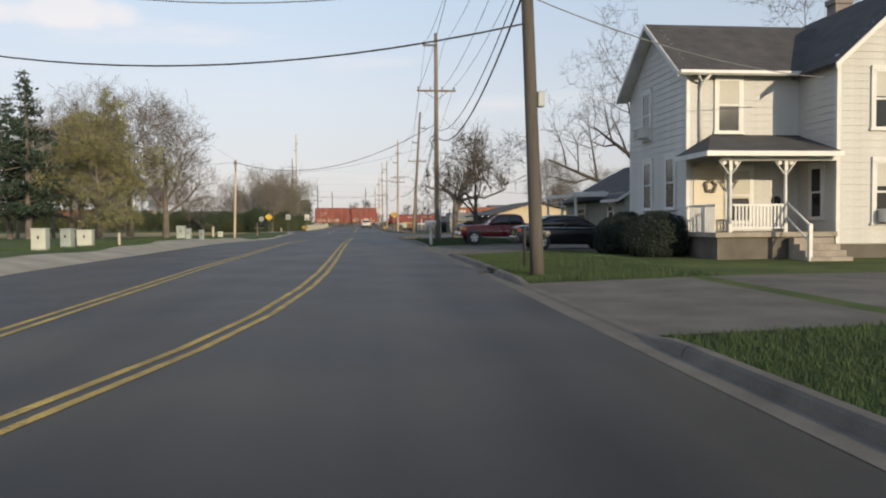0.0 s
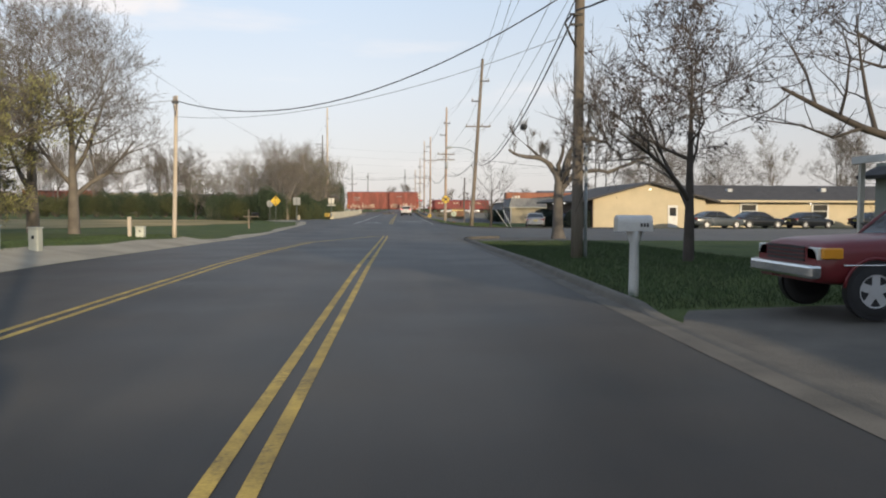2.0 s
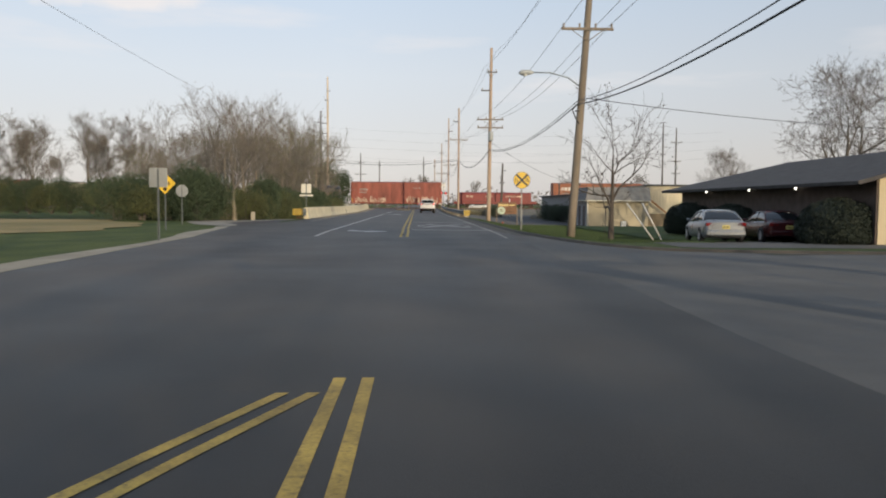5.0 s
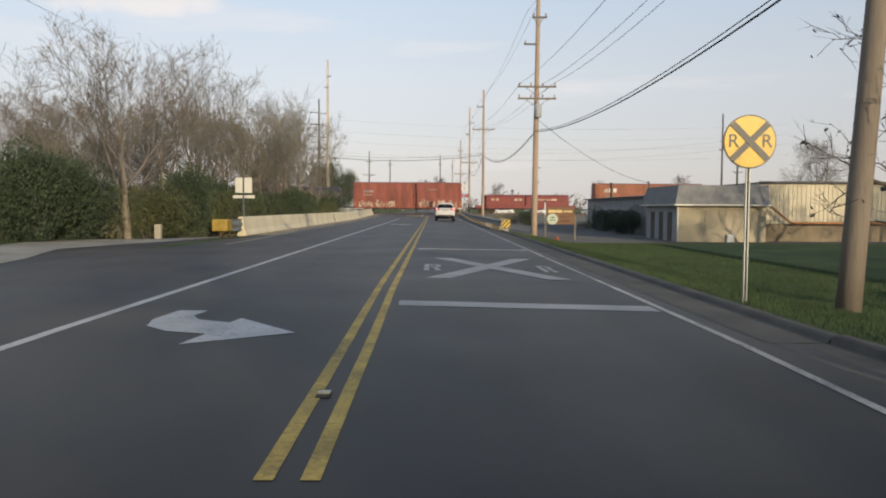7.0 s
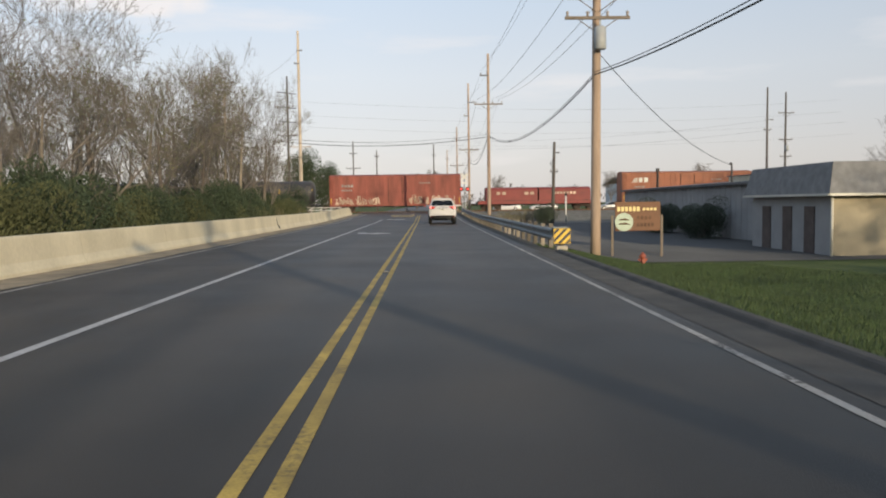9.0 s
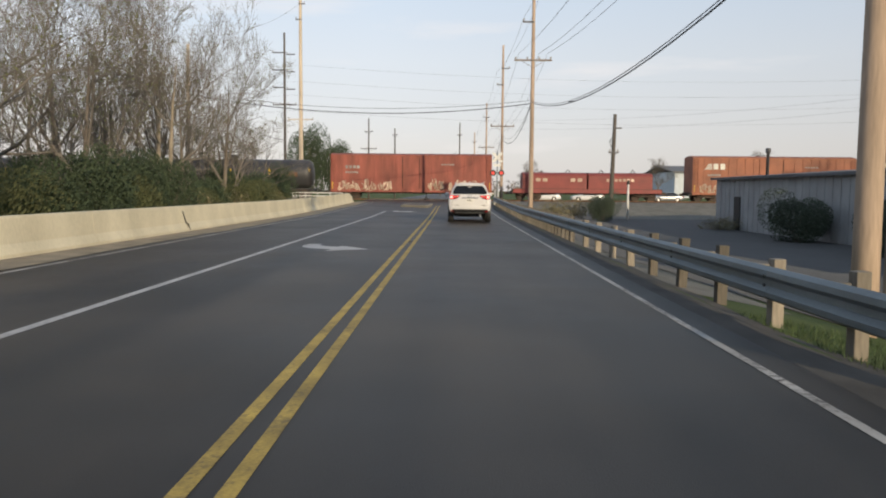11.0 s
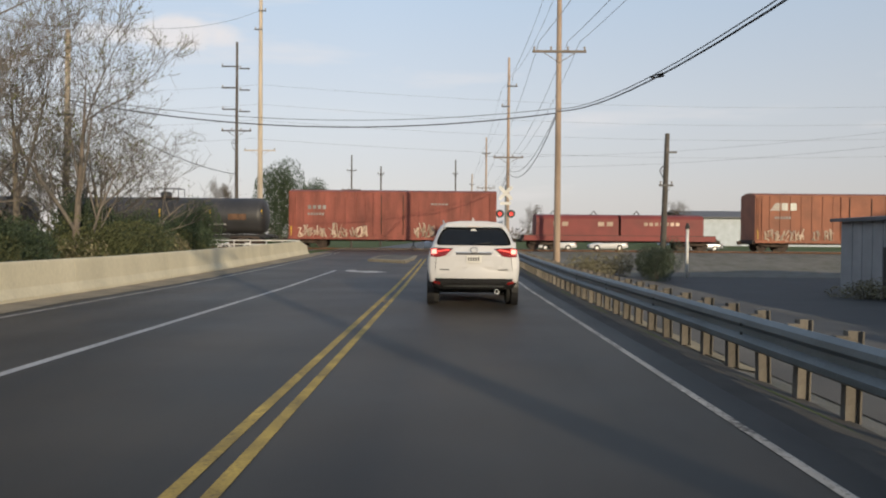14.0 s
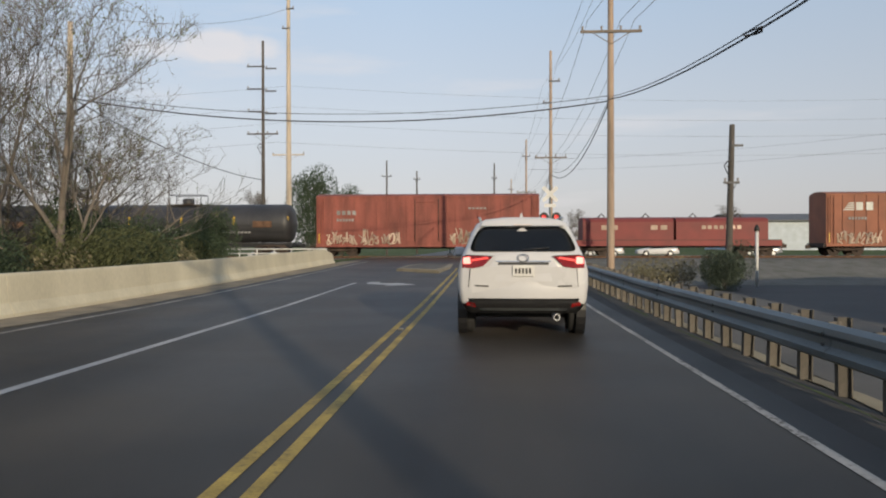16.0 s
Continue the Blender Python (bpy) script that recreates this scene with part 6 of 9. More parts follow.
bm = B()
box(bm, 12.45, 12.5, 33.6, 40.2, 2.46, 2.64)
box(bm, 12.5, BX0, 33.56, 33.6, 2.44, 2.7)
trim_bar(bm, (BX0 - 0.45, BY0 - 0.27, BE - bdz), (BM, BY0 - 0.27, BR))
trim_bar(bm, (BX1 + 0.45, BY0 - 0.27, BE - bdz), (BM, BY0 - 0.27, BR))
box(bm, BX0 - 0.5, BX0 - 0.45, BY0 - 0.25, 33.5, BE - bdz - 0.08, BE - bdz + 0.06)
part("fascia", bm, M_WHITEPAINT, hb)
for y in (33.75, 36.6, 40.0):
    bm = B()
    box(bm, 12.55, 12.67, y - 0.06, y + 0.06, -0.2, 2.52, bevel=0.01)
    part("porch_post", bm, M_SIGNPALE, hb)
bm = B()
box(bm, 12.5, BX0, 33.6, 40.2, -0.3, 0.12)
part("porch_slab", bm, M_KERB, hb)
bm = B()
for z in (0.5, 0.95):
    tube(bm, [(12.6, 36.6, z), (12.6, 40.0, z)], 0.025, 6)
for k in range(16):
    tube(bm, [(12.6, 36.7 + k * 0.21, 0.5), (12.6, 36.7 + k * 0.21, 0.95)], 0.012, 5)
part("railing", bm, M_DARKIRON, hb)
window(hb, BX0 - 0.01, 33.0, 0.95, 0.85, 1.3, "-x", blind=0.3)
window(hb, BX0 - 0.01, 38.6, 0.8, 1.7, 1.45, "-x", blind=0.3)
window(hb, 15.75, BY0 - 0.01, 0.75, 0.7, 1.3, "-y", blind=0.5)
window(hb, 17.45, BY0 - 0.01, 2.7, 0.65, 0.75, "-y")
window(hb, 19.3, BY0 - 0.01, 0.75, 0.7, 1.3, "-y", blind=0.5)

# --- long yellow building with a gable ---
CZ = -0.3
hall = thing("long_hall", "low cream-walled hall with a dark hipped roof", "building", 0, 0, CZ)
bm = B()
loft(bm, [[(x, y, z) for x, z in ((18.4, 0), (28.8, 0), (28.8, 2.7), (23.6, 4.0), (18.4, 2.7))] for y in (90, 112)], smooth=False)
part("gable_wall", bm, M_CREAM, hall)
bm = B()
box(bm, 28.8, 80, 92.5, 103, 0, 2.7)
part("long_wall", bm, M_CREAM, hall)
bm = B()
box(bm, 18.33, 18.4, 90.05, 111.9, 0.0, 2.5)
part("side_panel", bm, M_DARKBRICK, hall, "dark brick side wall")
bm = B()
slab(bm, [(17.2, 112.8, 2.45), (17.2, 89.4, 2.45), (23.6, 89.4, 4.2), (23.6, 108, 4.2)], 0.15)
slab(bm, [(30, 89.4, 2.45), (30, 112.8, 2.45), (23.6, 108, 4.2), (23.6, 89.4, 4.2)], 0.15)
slab(bm, [(17.2, 112.8, 2.45), (23.6, 108, 4.2), (30, 112.8, 2.45)], 0.15)
part("gable_roof", bm, M_SHINGLE, hall)
bm = B()
slab(bm, [(28, 91.7, 2.6), (81, 91.7, 2.6), (81, 97.8, 4.15), (24, 97.8, 4.15)], 0.15)
slab(bm, [(81, 103.8, 2.6), (28, 103.8, 2.6), (24, 97.8, 4.15), (81, 97.8, 4.15)], 0.15)
part("long_roof", bm, M_SHINGLE, hall)
bm = B()
box(bm, 28.8, 81, 91.62, 91.7, 2.38, 2.58)
part("fascia", bm, M_CREAM, hall)
for x in (34, 41.0, 48.0, 57.0, 66):
    window(hall, x, 92.49, 0.9, 1.5, 1.3, "-y")
bm = B()
box(bm, 25.3, 26.2, 89.95, 90.02, 0.02, 2.05, bevel=0.01)
dr = part("door", bm, M_WHITEPAINT, hall)
bm = B()
box(bm, 25.45, 26.05, 89.93, 89.95, 1.1, 1.85)
part("pane", bm, M_GLASS, dr)
for x, y, z in ((18.1, 96, 2.35), (18.1, 101, 2.35), (18.1, 107, 2.35), (40, 92.4, 2.3), (52, 92.4, 2.3), (23.6, 89.9, 3.55)):
    bm = B()
    tube(bm, [(x, y, z), (x - 0.02, y - 0.05, z - 0.1)], [0.06, 0.035], 10)
    part("security_light", bm, M_WARMLAMP, hall, "small lit flood light")
for i in range(5):
    bm = B()
    box(bm, 33 + i * 9.5, 33.5 + i * 9.5, 95, 95.5, 3.3, 3.75 + 0.1 * (i % 2), bevel=0.02)
    part("roof_vent", bm, M_STEELPAINT, hall)
# leaning white stakes
for x, dx in ((11.5, -1.27), (11.85, -0.9)):
    bm = B()
    tube(bm, [(0, 0, -0.1), (dx, 0.4, 1.75)], 0.035, 6)
    solid("white_stake", bm, M_WHITEPAINT, "leaning white guy-wire guard in the grass", "stake", pose(x, 95.7, gz(x, 95.7)), group="white stakes")

# --- works buildings ---
FZ = gz(18, 140)
off = thing("works_office", "low beige office block with a grey mansard roof", "building", 0, 0, FZ)
bm = B()
box(bm, 17.9, 24.0, 138.0, 145.9, -0.2, 3.0)
ow = part("wall", bm, M_BEIGE, off)
bm = B()
box(bm, 17.85, 17.9, 138.0, 145.9, -0.2, 2.7)
part("side_wall", bm, M_GREYWALL, off)
bm = B()
lo = [(17.45, 137.5, 2.62), (24.1, 137.5, 2.62), (24.1, 146.1, 2.62), (17.45, 146.1, 2.62)]
hi = [(17.85, 138.0, 3.98), (24.1, 138.0, 3.98), (24.1, 146.0, 3.98), (17.85, 146.0, 3.98)]
loft(bm, [lo, hi], smooth=False)
part("mansard", bm, M_MANSARD, off)
bm = B()
for a, b in zip(lo, lo[1:] + lo[:1]):
    trim_bar(bm, (a[0], a[1], a[2] - 0.03), (b[0], b[1], b[2] - 0.03), 0.05, 0.1)
tube(bm, [(17.75, 137.85, 2.6), (17.75, 137.85, -0.1)], 0.06, 6)
part("gutter", bm, M_SIGNPALE, off)
for y in (139.9, 142.0, 144.2):
    bm = B()
    box(bm, 17.8, 17.86, y - 0.45, y + 0.45, 0.0, 2.1, bevel=0.01)
    part("door", bm, M_DARKBRICK, off)
bm = B()
box(bm, 21.2, 21.7, 137.75, 138.0, 0.0, 0.55, bevel=0.03)
part("meter_box", bm, M_STEELPAINT, off)
shed = thing("long_shed", "long grey corrugated metal shed with a low roof", "shed", 0, 0, gz(20, 165))
bm = B()
box(bm, 19.95, 40, 146.2, 180, -0.3, 3.45)
part("wall", bm, M_GREYWALL, shed)
for i in range(40):
    y = 146.6 + i * 0.83
    bm = B()
    box(bm, 19.92, 19.95, y, y + 0.1, -0.2, 3.4)
    part("rib", bm, M_GREYWALL, shed)
bm = B()
slab(bm, [(19.6, 180.4, 3.5), (19.6, 146.2, 3.5), (30, 146.2, 4.2), (30, 180.4, 4.2)], 0.16)
slab(bm, [(42, 165.5, 3.5), (42, 180.4, 3.5), (30, 180.4, 4.2), (30, 165.5, 4.2)], 0.16)
part("roof", bm, M_SHEDROOF, shed)
for y, z in ((175.8, 2.2), (158, 2.2)):
    bm = B()
    box(bm, 19.86, 19.92, y - 0.5, y + 0.5, -0.2, z)
    part("door", bm, M_DARKIRON, shed)
for x, y in ((22.0, 176.3),):
    bm = B()
    tube(bm, [(x, y, 3.6), (x, y, 5.1), (x, y, 5.12), (x, y, 5.4), (x, y, 5.42)], [0.1, 0.1, 0.17, 0.17, 0.06], 12)
    part("flue", bm, M_ARM, shed)
bm = B()
tube(bm, [(20.95, 156.5, 3.4), (20.95, 156.5, 4.75), (20.85, 156.4, 4.85), (20.75, 156.3, 4.75)], 0.06, 8)
part("service_mast", bm, M_ARM, shed)
cor = thing("corrugated_hall", "tall cream corrugated hall with rust streaks", "shed", 0, 0, gz(28, 142))
bm = B()
box(bm, 24.12, 52, 139.5, 165, -0.2, 4.2)
part("wall", bm, M_CREAMMETAL, cor)
rib = None
for i in range(60):
    x = 24.3 + i * 0.32
    if rib is None:
        bm = B()
        box(bm, 0, 0.13, -0.04, 0, 1.3, 4.15)
        rib = mesh_of(bm, "rib")
        rib.materials.append(M_CREAMMETAL)
    o = new("rib", rib)
    o.parent, o.matrix_basis = cor, pose(x, 139.5, 0)
bm = B()
box(bm, 24.1, 52.2, 139.3, 139.5, 4.15, 4.32)
part("eave_trim", bm, M_DARKIRON, cor)
bm = B()
box(bm, 24.12, 52, 139.4, 139.5, -0.2, 1.3)
part("plinth", bm, M_PLINTH, cor, "brown-stained lower wall")
bm = B()
tube(bm, [(24.15, 138.9, 2.95), (26.2, 138.9, 1.35), (40, 138.9, 1.35)], 0.09, 8)
part("rusty_pipe", bm, M_ORANGERUST, cor, "orange rusty pipe along the wall")
bm = B()
box(bm, 24.05, 52, 139.2, 165.3, 4.2, 4.26)
part("roof", bm, M_SHEDROOF, cor)

# far long shed beyond the tracks
far = thing("distant_shed", "distant pale blue-grey industrial shed", "shed", 130, 330, 0)
bm = B()
box(bm, -70, 70, 0, 30, 0, 7)
part("wall", bm, M_PALEBLUE, far)
bm = B()
slab(bm, [(-71, -1, 7), (71, -1, 7), (71, 15, 9), (-71, 15, 9)], 0.3)
slab(bm, [(-71, 31, 7), (71, 31, 7), (71, 15, 9), (-71, 15, 9)], 0.3)
part("roof", bm, M_SHEDROOF, far)

# ---- mailboxes and utility boxes ----
mb = thing("mailbox", "white plastic mailbox on a white moulded post", "mailbox", 4.62, 33.1, gz(4.62, 33.1))
bm = B()
tube(bm, [(0, 0, -0.1), (0, 0, 0.2), (0, 0, 0.85), (0, 0, 1.05)], [0.09, 0.085, 0.075, 0.14], 4)
part("post", bm, M_WHITEPAINT, mb)
bm = B()
prof = [(-0.12, 0.0), (0.12, 0.0), (0.12, 0.14)] + [(0.12 * math.cos(radians(a)), 0.14 + 0.12 * math.sin(radians(a))) for a in range(20, 180, 20)] + [(-0.12, 0.14)]
loft(bm, [[(xx, p[0], 1.05 + p[1]) for p in prof] for xx in (-0.3, 0.26)], smooth=False)
part("box", bm, M_WHITEPAINT, mb)
bm = B()
box(bm, -0.31, -0.3, -0.1, 0.1, 1.07, 1.26, bevel=0.004)
part("door", bm, M_SIGNPALE, mb)
for k in range(3):
    bm = B()
    box(bm, 0.06 + k * 0.05, 0.09 + k * 0.05, -0.126, -0.12, 1.12, 1.18)
    part("number_bar", bm, M_DARKIRON, mb)
mb2 = thing("mailbox", "dark metal mailbox on a wooden post with arm", "mailbox", -10.6, 80, gz(-10.6, 80))
bm = B()
box(bm, -0.06, 0.06, -0.06, 0.06, -0.2, 1.45, bevel=0.01)
box(bm, -0.4, 0.75, -0.05, 0.05, 0.86, 0.96, bevel=0.01)
part("post", bm, M_POLE_GREY, mb2)
bm = B()
loft(bm, [[(xx, p[0], 0.97 + p[1]) for p in prof] for xx in (0.2, 0.75)], smooth=False)
part("box", bm, M_DARKIRON, mb2)


def utility_box(x, y, w, d, h, mat, label, z=None):
    t = thing("utility_box", label, "utility box", x, y, gz(x, y) if z is None else z, rz=random.uniform(-6, 6), group="utility boxes on the verge")
    bm = B()
    box(bm, -w / 2, w / 2, -d / 2, d / 2, -0.05, h, bevel=0.03)
    b = part("cabinet", bm, mat, t)
    bm = B()
    box(bm, -w / 2 - 0.02, w / 2 + 0.02, -d / 2 - 0.02, d / 2 + 0.02, h, h + 0.04, bevel=0.015)
    part("lid", bm, mat, t)
    bm = B()
    box(bm, -0.03, 0.03, -d / 2 - 0.015, -d / 2, h * 0.55, h * 0.7)
    part("handle", bm, M_DARKIRON, b)
    return t


PALE = "pale grey-green steel utility box on the grass verge"
utility_box(-10.4, 21.5, 0.5, 0.45, 0.75, M_BOXPALE, PALE)
utility_box(-10.6, 24.6, 0.42, 0.4, 0.72, M_BOXGREEN, "grey-green steel utility box on the grass verge")
utility_box(-10.5, 26.3, 0.6, 0.45, 0.66, M_BOXPALE, PALE)
utility_box(-9.95, 41.0, 0.5, 0.45, 0.78, M_BOXGREEN, "grey-green steel utility box on the grass verge")
utility_box(-9.6, 41.3, 0.32, 0.3, 0.6, M_BOXGREEN, "grey-green steel utility box on the grass verge")
utility_box(-9.05, 42.5, 0.28, 0.26, 0.62, M_BOXPALE, PALE)
utility_box(-9.85, 53.4, 0.35, 0.3, 0.42, M_BOXPALE, PALE)
bm = B()
box(bm, -0.07, 0.07, -0.07, 0.07, -0.1, 0.85, bevel=0.02)
solid("wooden_stub", bm, M_POLE_PALE, "short square wooden post on the verge", "post", pose(-10.5, 54, gz(-10.5, 54)))
bm = B()
box(bm, -0.05, 0.05, -0.05, 0.05, -0.1, 0.55, bevel=0.02)
solid("wooden_stub", bm, M_POLE_PALE, "short white marker post on the verge", "post", pose(-9.6, 27.8, gz(-9.6, 27.8)))
bm = B()
box(bm, -0.15, 0.15, -0.12, 0.12, -0.1, 0.75, bevel=0.03)
solid("concrete_stub", bm, M_CONC, "weathered concrete stub by the thicket", "post", pose(-12.2, 121, gz(-12.2, 121)))


# ---- vehicles ----
def wheel(parent, x, y, r, w, rim_mat, spokes=5):
    """A tyre with a rim under it; x is the outer face's side."""
    s = 1 if x > 0 else -1
    bm = B()
    prof = [(0.0, r * 0.62), (0.0, r * 0.9), (-0.03, r), (-w + 0.03, r), (-w, r * 0.9), (-w, r * 0.6)]
    rings = []
    for k in range(20):
        a = 2 * math.pi * k / 20
        rings.append([bm.verts.new((x + s * dx, y + rr * math.cos(a), r + rr * math.sin(a))) for dx, rr in prof])
    for k in range(20):
        r0, r1 = rings[k], rings[(k + 1) % 20]
        for j in range(len(prof) - 1):
            bm.faces.new((r0[j], r0[j + 1], r1[j + 1], r1[j])).smooth = True
    bmesh.ops.recalc_face_normals(bm, faces=bm.faces)
    tyre = part("tyre", bm, M_RUBBER, parent)
    bm = B()
    for k in range(spokes):
        a = 2 * math.pi * k / spokes
        box(bm, -0.015, 0.015, -r * 0.15, r * 0.15, 0, r * 0.62, Matrix.Translation((x - s * 0.02, y, r)) @ Matrix.Rotation(a, 4, "X"))
    disc(bm, (x - s * 0.012, y, r), r * 0.24, "x", 0.03, 12)
    for k in range(20):
        a, b = 2 * math.pi * k / 20, 2 * math.pi * (k + 1) / 20
        q = [bm.verts.new((x - s * dx, y + rr * math.cos(t), r + rr * math.sin(t))) for t in (a, b) for dx, rr in ((0.0, r * 0.66), (0.015, r * 0.5))]
        bm.faces.new((q[0], q[1], q[3], q[2]))
    part("rim", bm, rim_mat, tyre)
    bm = B()
    disc(bm, (x - s * 0.09, y, r), r * 0.6, "x", 0.02, 20)
    part("hub", bm, M_DARKIRON, tyre)


def mirrored(pts):
    """Closes a half outline (x >= 0, from the bottom up) into a ring."""
    return list(pts) + [(-x, z) for x, z in reversed(pts)]


def car(name, label, paint, x, y, rz, stations, cabin, roof_z, wheels, r=0.33, half=0.9, rim=None, z=None, group="", glass=None):
    """stations: (y, low z, belt z, width factor); cabin: (y at the belt, y at the roof) front to rear, widths follow."""
    th = thing(name, label, "car", x, y, gz(x, y) + 0.02 if z is None else z, rz, group)
    ys = sorted({v for q in stations for v in (q[0],)} | set(np.linspace(stations[0][0], stations[-1][0], 22)))
    kn = [q[0] for q in stations]
    lo_at, belt_at, wf_at = (lambda v, c=c: float(np.interp(v, kn, [q[c] for q in stations])) for c in (1, 2, 3))

    def soft(fn, v, w=0.16):
        return (fn(v - w) + 2 * fn(v) + fn(v + w)) / 4

    bm = B()
    secs = []
    for yy in ys:
        inner = 0 if yy in (ys[0], ys[-1]) else 1
        lo, belt, w = soft(lo_at, yy), soft(belt_at, yy), half * (soft(wf_at, yy) if inner else wf_at(yy))
        hgt = belt - lo
        pts = [(w * 0.84, lo), (w * 0.955, lo + hgt * 0.08), (w * 0.99, lo + hgt * 0.28), (w, lo + hgt * 0.5), (w * 0.985, lo + hgt * 0.72), (w * 0.95, lo + hgt * 0.88), (w * 0.88, belt - 0.012), (w * 0.7, belt + 0.018), (w * 0.35, belt + 0.032)]
        secs.append([(px, yy, pz) for px, pz in mirrored(pts)])
    loft(bm, secs)
    body = part("body", bm, paint, th)
    (fb, ft), (rb, rt) = cabin
    wb, wr = half * 0.9, half * 0.68
    mid = (ft + rt) / 2

    def side_line(v):
        """Height of the roof line along the car, 0 at the belt and 1 at the top."""
        ky = [rb, rb + (rt - rb) * 0.55, rt, rt + (mid - rt) * 0.4, mid, ft + (mid - ft) * 0.4, ft, fb + (ft - fb) * 0.5, fb]
        return float(np.interp(v, ky, [0, 0.62, 0.93, 0.985, 1.0, 0.985, 0.94, 0.55, 0]))

    def shell(y0, y1, n, grow, base):
        rows = []
        for k in range(n + 1):
            v = y0 + (y1 - y0) * k / n
            bz = belt_at(v)
            t = (side_line(v - 0.06) + 2 * side_line(v) + side_line(v + 0.06)) / 4
            top = bz + (roof_z - bz) * t
            wt = wb + (wr - wb) * t + grow
            z0 = bz - 0.06 if base is None else bz + (top - bz) * base
            w0 = wb + grow if base is None else wb + (wr - wb) * t * base + grow
            rows.append([(px, v, pz) for px, pz in mirrored([(w0, z0), ((w0 + wt) / 2 + 0.012, (z0 + top) / 2), (wt + 0.01, top - 0.05 * t), (wt * 0.86, top + grow), (wt * 0.45, top + 0.02 * t + grow)])])
        return rows

    bm = B()
    loft(bm, shell(rb, fb, 18, 0.0, None))
    part("glasshouse", bm, glass or M_CARGLASS, th)
    bm = B()
    loft(bm, shell(rt - 0.1 * (rt - rb), ft + 0.1 * (fb - ft), 10, 0.008, 0.88))
    part("roof", bm, paint, th)
    for s in (-1, 1):
        for ya, yb in ((fb, ft), (mid, mid), (rb, rt)):
            pts = []
            for k in range(6):
                v = ya + (yb - ya) * k / 5
                f = k / 5 if ya == yb else side_line(v)
                pts.append((s * (wb + (wr - wb) * f + 0.004), v, belt_at(v) - 0.03 + (roof_z - belt_at(v)) * f * 0.97))
            bm = B()
            tube(bm, pts, 0.04 if ya != mid else 0.028, 6)
            part("pillar", bm, paint if ya != mid else M_BLACK, th)
        bm = B()
        my = fb - 0.25 * (1 if fb > ft else -1)
        xa, xb = sorted((s * (half * 0.96), s * (half * 0.96 + 0.17)))
        box(bm, xa, xb, my - 0.05, my + 0.05, belt_at(my) + 0.0, belt_at(my) + 0.13, bevel=0.035)
        part("mirror", bm, paint, th)
        for yy in (mid + 0.05, mid - 0.95):
            bm = B()
            tube(bm, [(s * half * 0.985, yy - 0.75, belt_at(yy) - 0.14), (s * half * 0.985, yy - 0.63, belt_at(yy) - 0.14)], 0.016, 6)
            part("door_handle", bm, paint, th)
        for wy in wheels:
            wheel(th, s * (half + 0.012), wy, r, 0.2, rim or M_ALLOY)
            bm = B()
            disc(bm, (s * (half - 0.052), wy, r + 0.01), r + 0.035, "x", 0.11, 28)
            part("wheel_arch", bm, M_BLACK, body)
    return th, body


def lamp_part(name, th, mat, b, bevel=0.015, label=""):
    bm = B()
    box(bm, *b, bevel=bevel)
    return part(name, bm, mat, th, label)


def plate_bars(th, x, y, z, mat=None):
    p = lamp_part("number_plate", th, mat or M_WHITEPAINT, (x - 0.155, x + 0.155, y - 0.008, y + 0.008, z - 0.08, z + 0.08), 0.004)
    for k in range(5):
        lamp_part("number_bar", p, M_DARKIRON, (x - 0.12 + k * 0.05, x - 0.09 + k * 0.05, y - 0.011, y - 0.008, z - 0.04, z + 0.035), 0)
    return p


# white sport utility car waiting at the crossing (front towards +y)
suv = thing("suv", "white sport utility car with lit brake lights", "car", 1.92, 159.3 + 2.42, gz(1.92, 161.7) + 0.02)
SUV_SIDE = [(0.74, 0.4), (0.86, 0.43), (0.93, 0.56), (0.962, 0.78), (0.96, 0.98), (0.925, 1.14), (0.885, 1.24), (0.845, 1.33), (0.76, 1.56), (0.685, 1.69), (0.56, 1.755), (0.3, 1.785)]
SUV_NOSE = curve_x((-2.6, 1.79), (0.55, 1.79), (1.25, 1.13), (2.0, 1.03), (2.35, 0.88), (2.45, 0.72))


def suv_rear(z):
    """y of the tail at a height."""
    return float(np.interp(z, [0.4, 0.5, 0.6, 0.64, 0.85, 1.05, 1.22, 1.3, 1.6, 1.66, 1.79], [-2.34, -2.43, -2.44, -2.4, -2.4, -2.41, -2.36, -2.29, -2.06, -2.1, -2.0]))


bm = B()
secs = []
for inset, wf in ((0.0, 0.9), (0.03, 0.955), (0.1, 0.985), (0.3, 1.0)):
    secs.append(mirrored([(x * wf, z) for x, z in SUV_SIDE]))
    secs[-1] = [(x, suv_rear(z) + inset, z) for x, z in secs[-1]]
for yy, wf in ((-1.4, 1.0), (0.0, 1.0), (0.55, 1.0), (0.9, 0.99), (1.25, 0.985), (1.7, 0.97), (2.0, 0.95), (2.3, 0.86), (2.45, 0.72)):
    top = SUV_NOSE(yy)
    low = 0.4 - (0.0 if yy < 2 else 0.0)
    secs.append([(x * wf, yy, min(z, top - 0.04 * (abs(x) / 0.96) ** 2)) for x, z in mirrored(SUV_SIDE)])
rings = [[bm.verts.new(p) for p in s] for s in secs]
for r0, r1 in zip(rings, rings[1:]):
    for k in range(len(r0)):
        k2 = (k + 1) % len(r0)
        bm.faces.new((r0[k], r0[k2], r1[k2], r1[k])).smooth = True
half_n = len(SUV_SIDE)
for end in (rings[0], rings[-1]):
    mids = [bm.verts.new((0, end[k].co.y - (0.03 if end is rings[0] else 0), end[k].co.z)) for k in range(half_n)]
    for k in range(half_n - 1):
        bm.faces.new((end[k], end[k + 1], mids[k + 1], mids[k])).smooth = True
        bm.faces.new((end[-1 - k], end[-2 - k], mids[k + 1], mids[k])).smooth = True
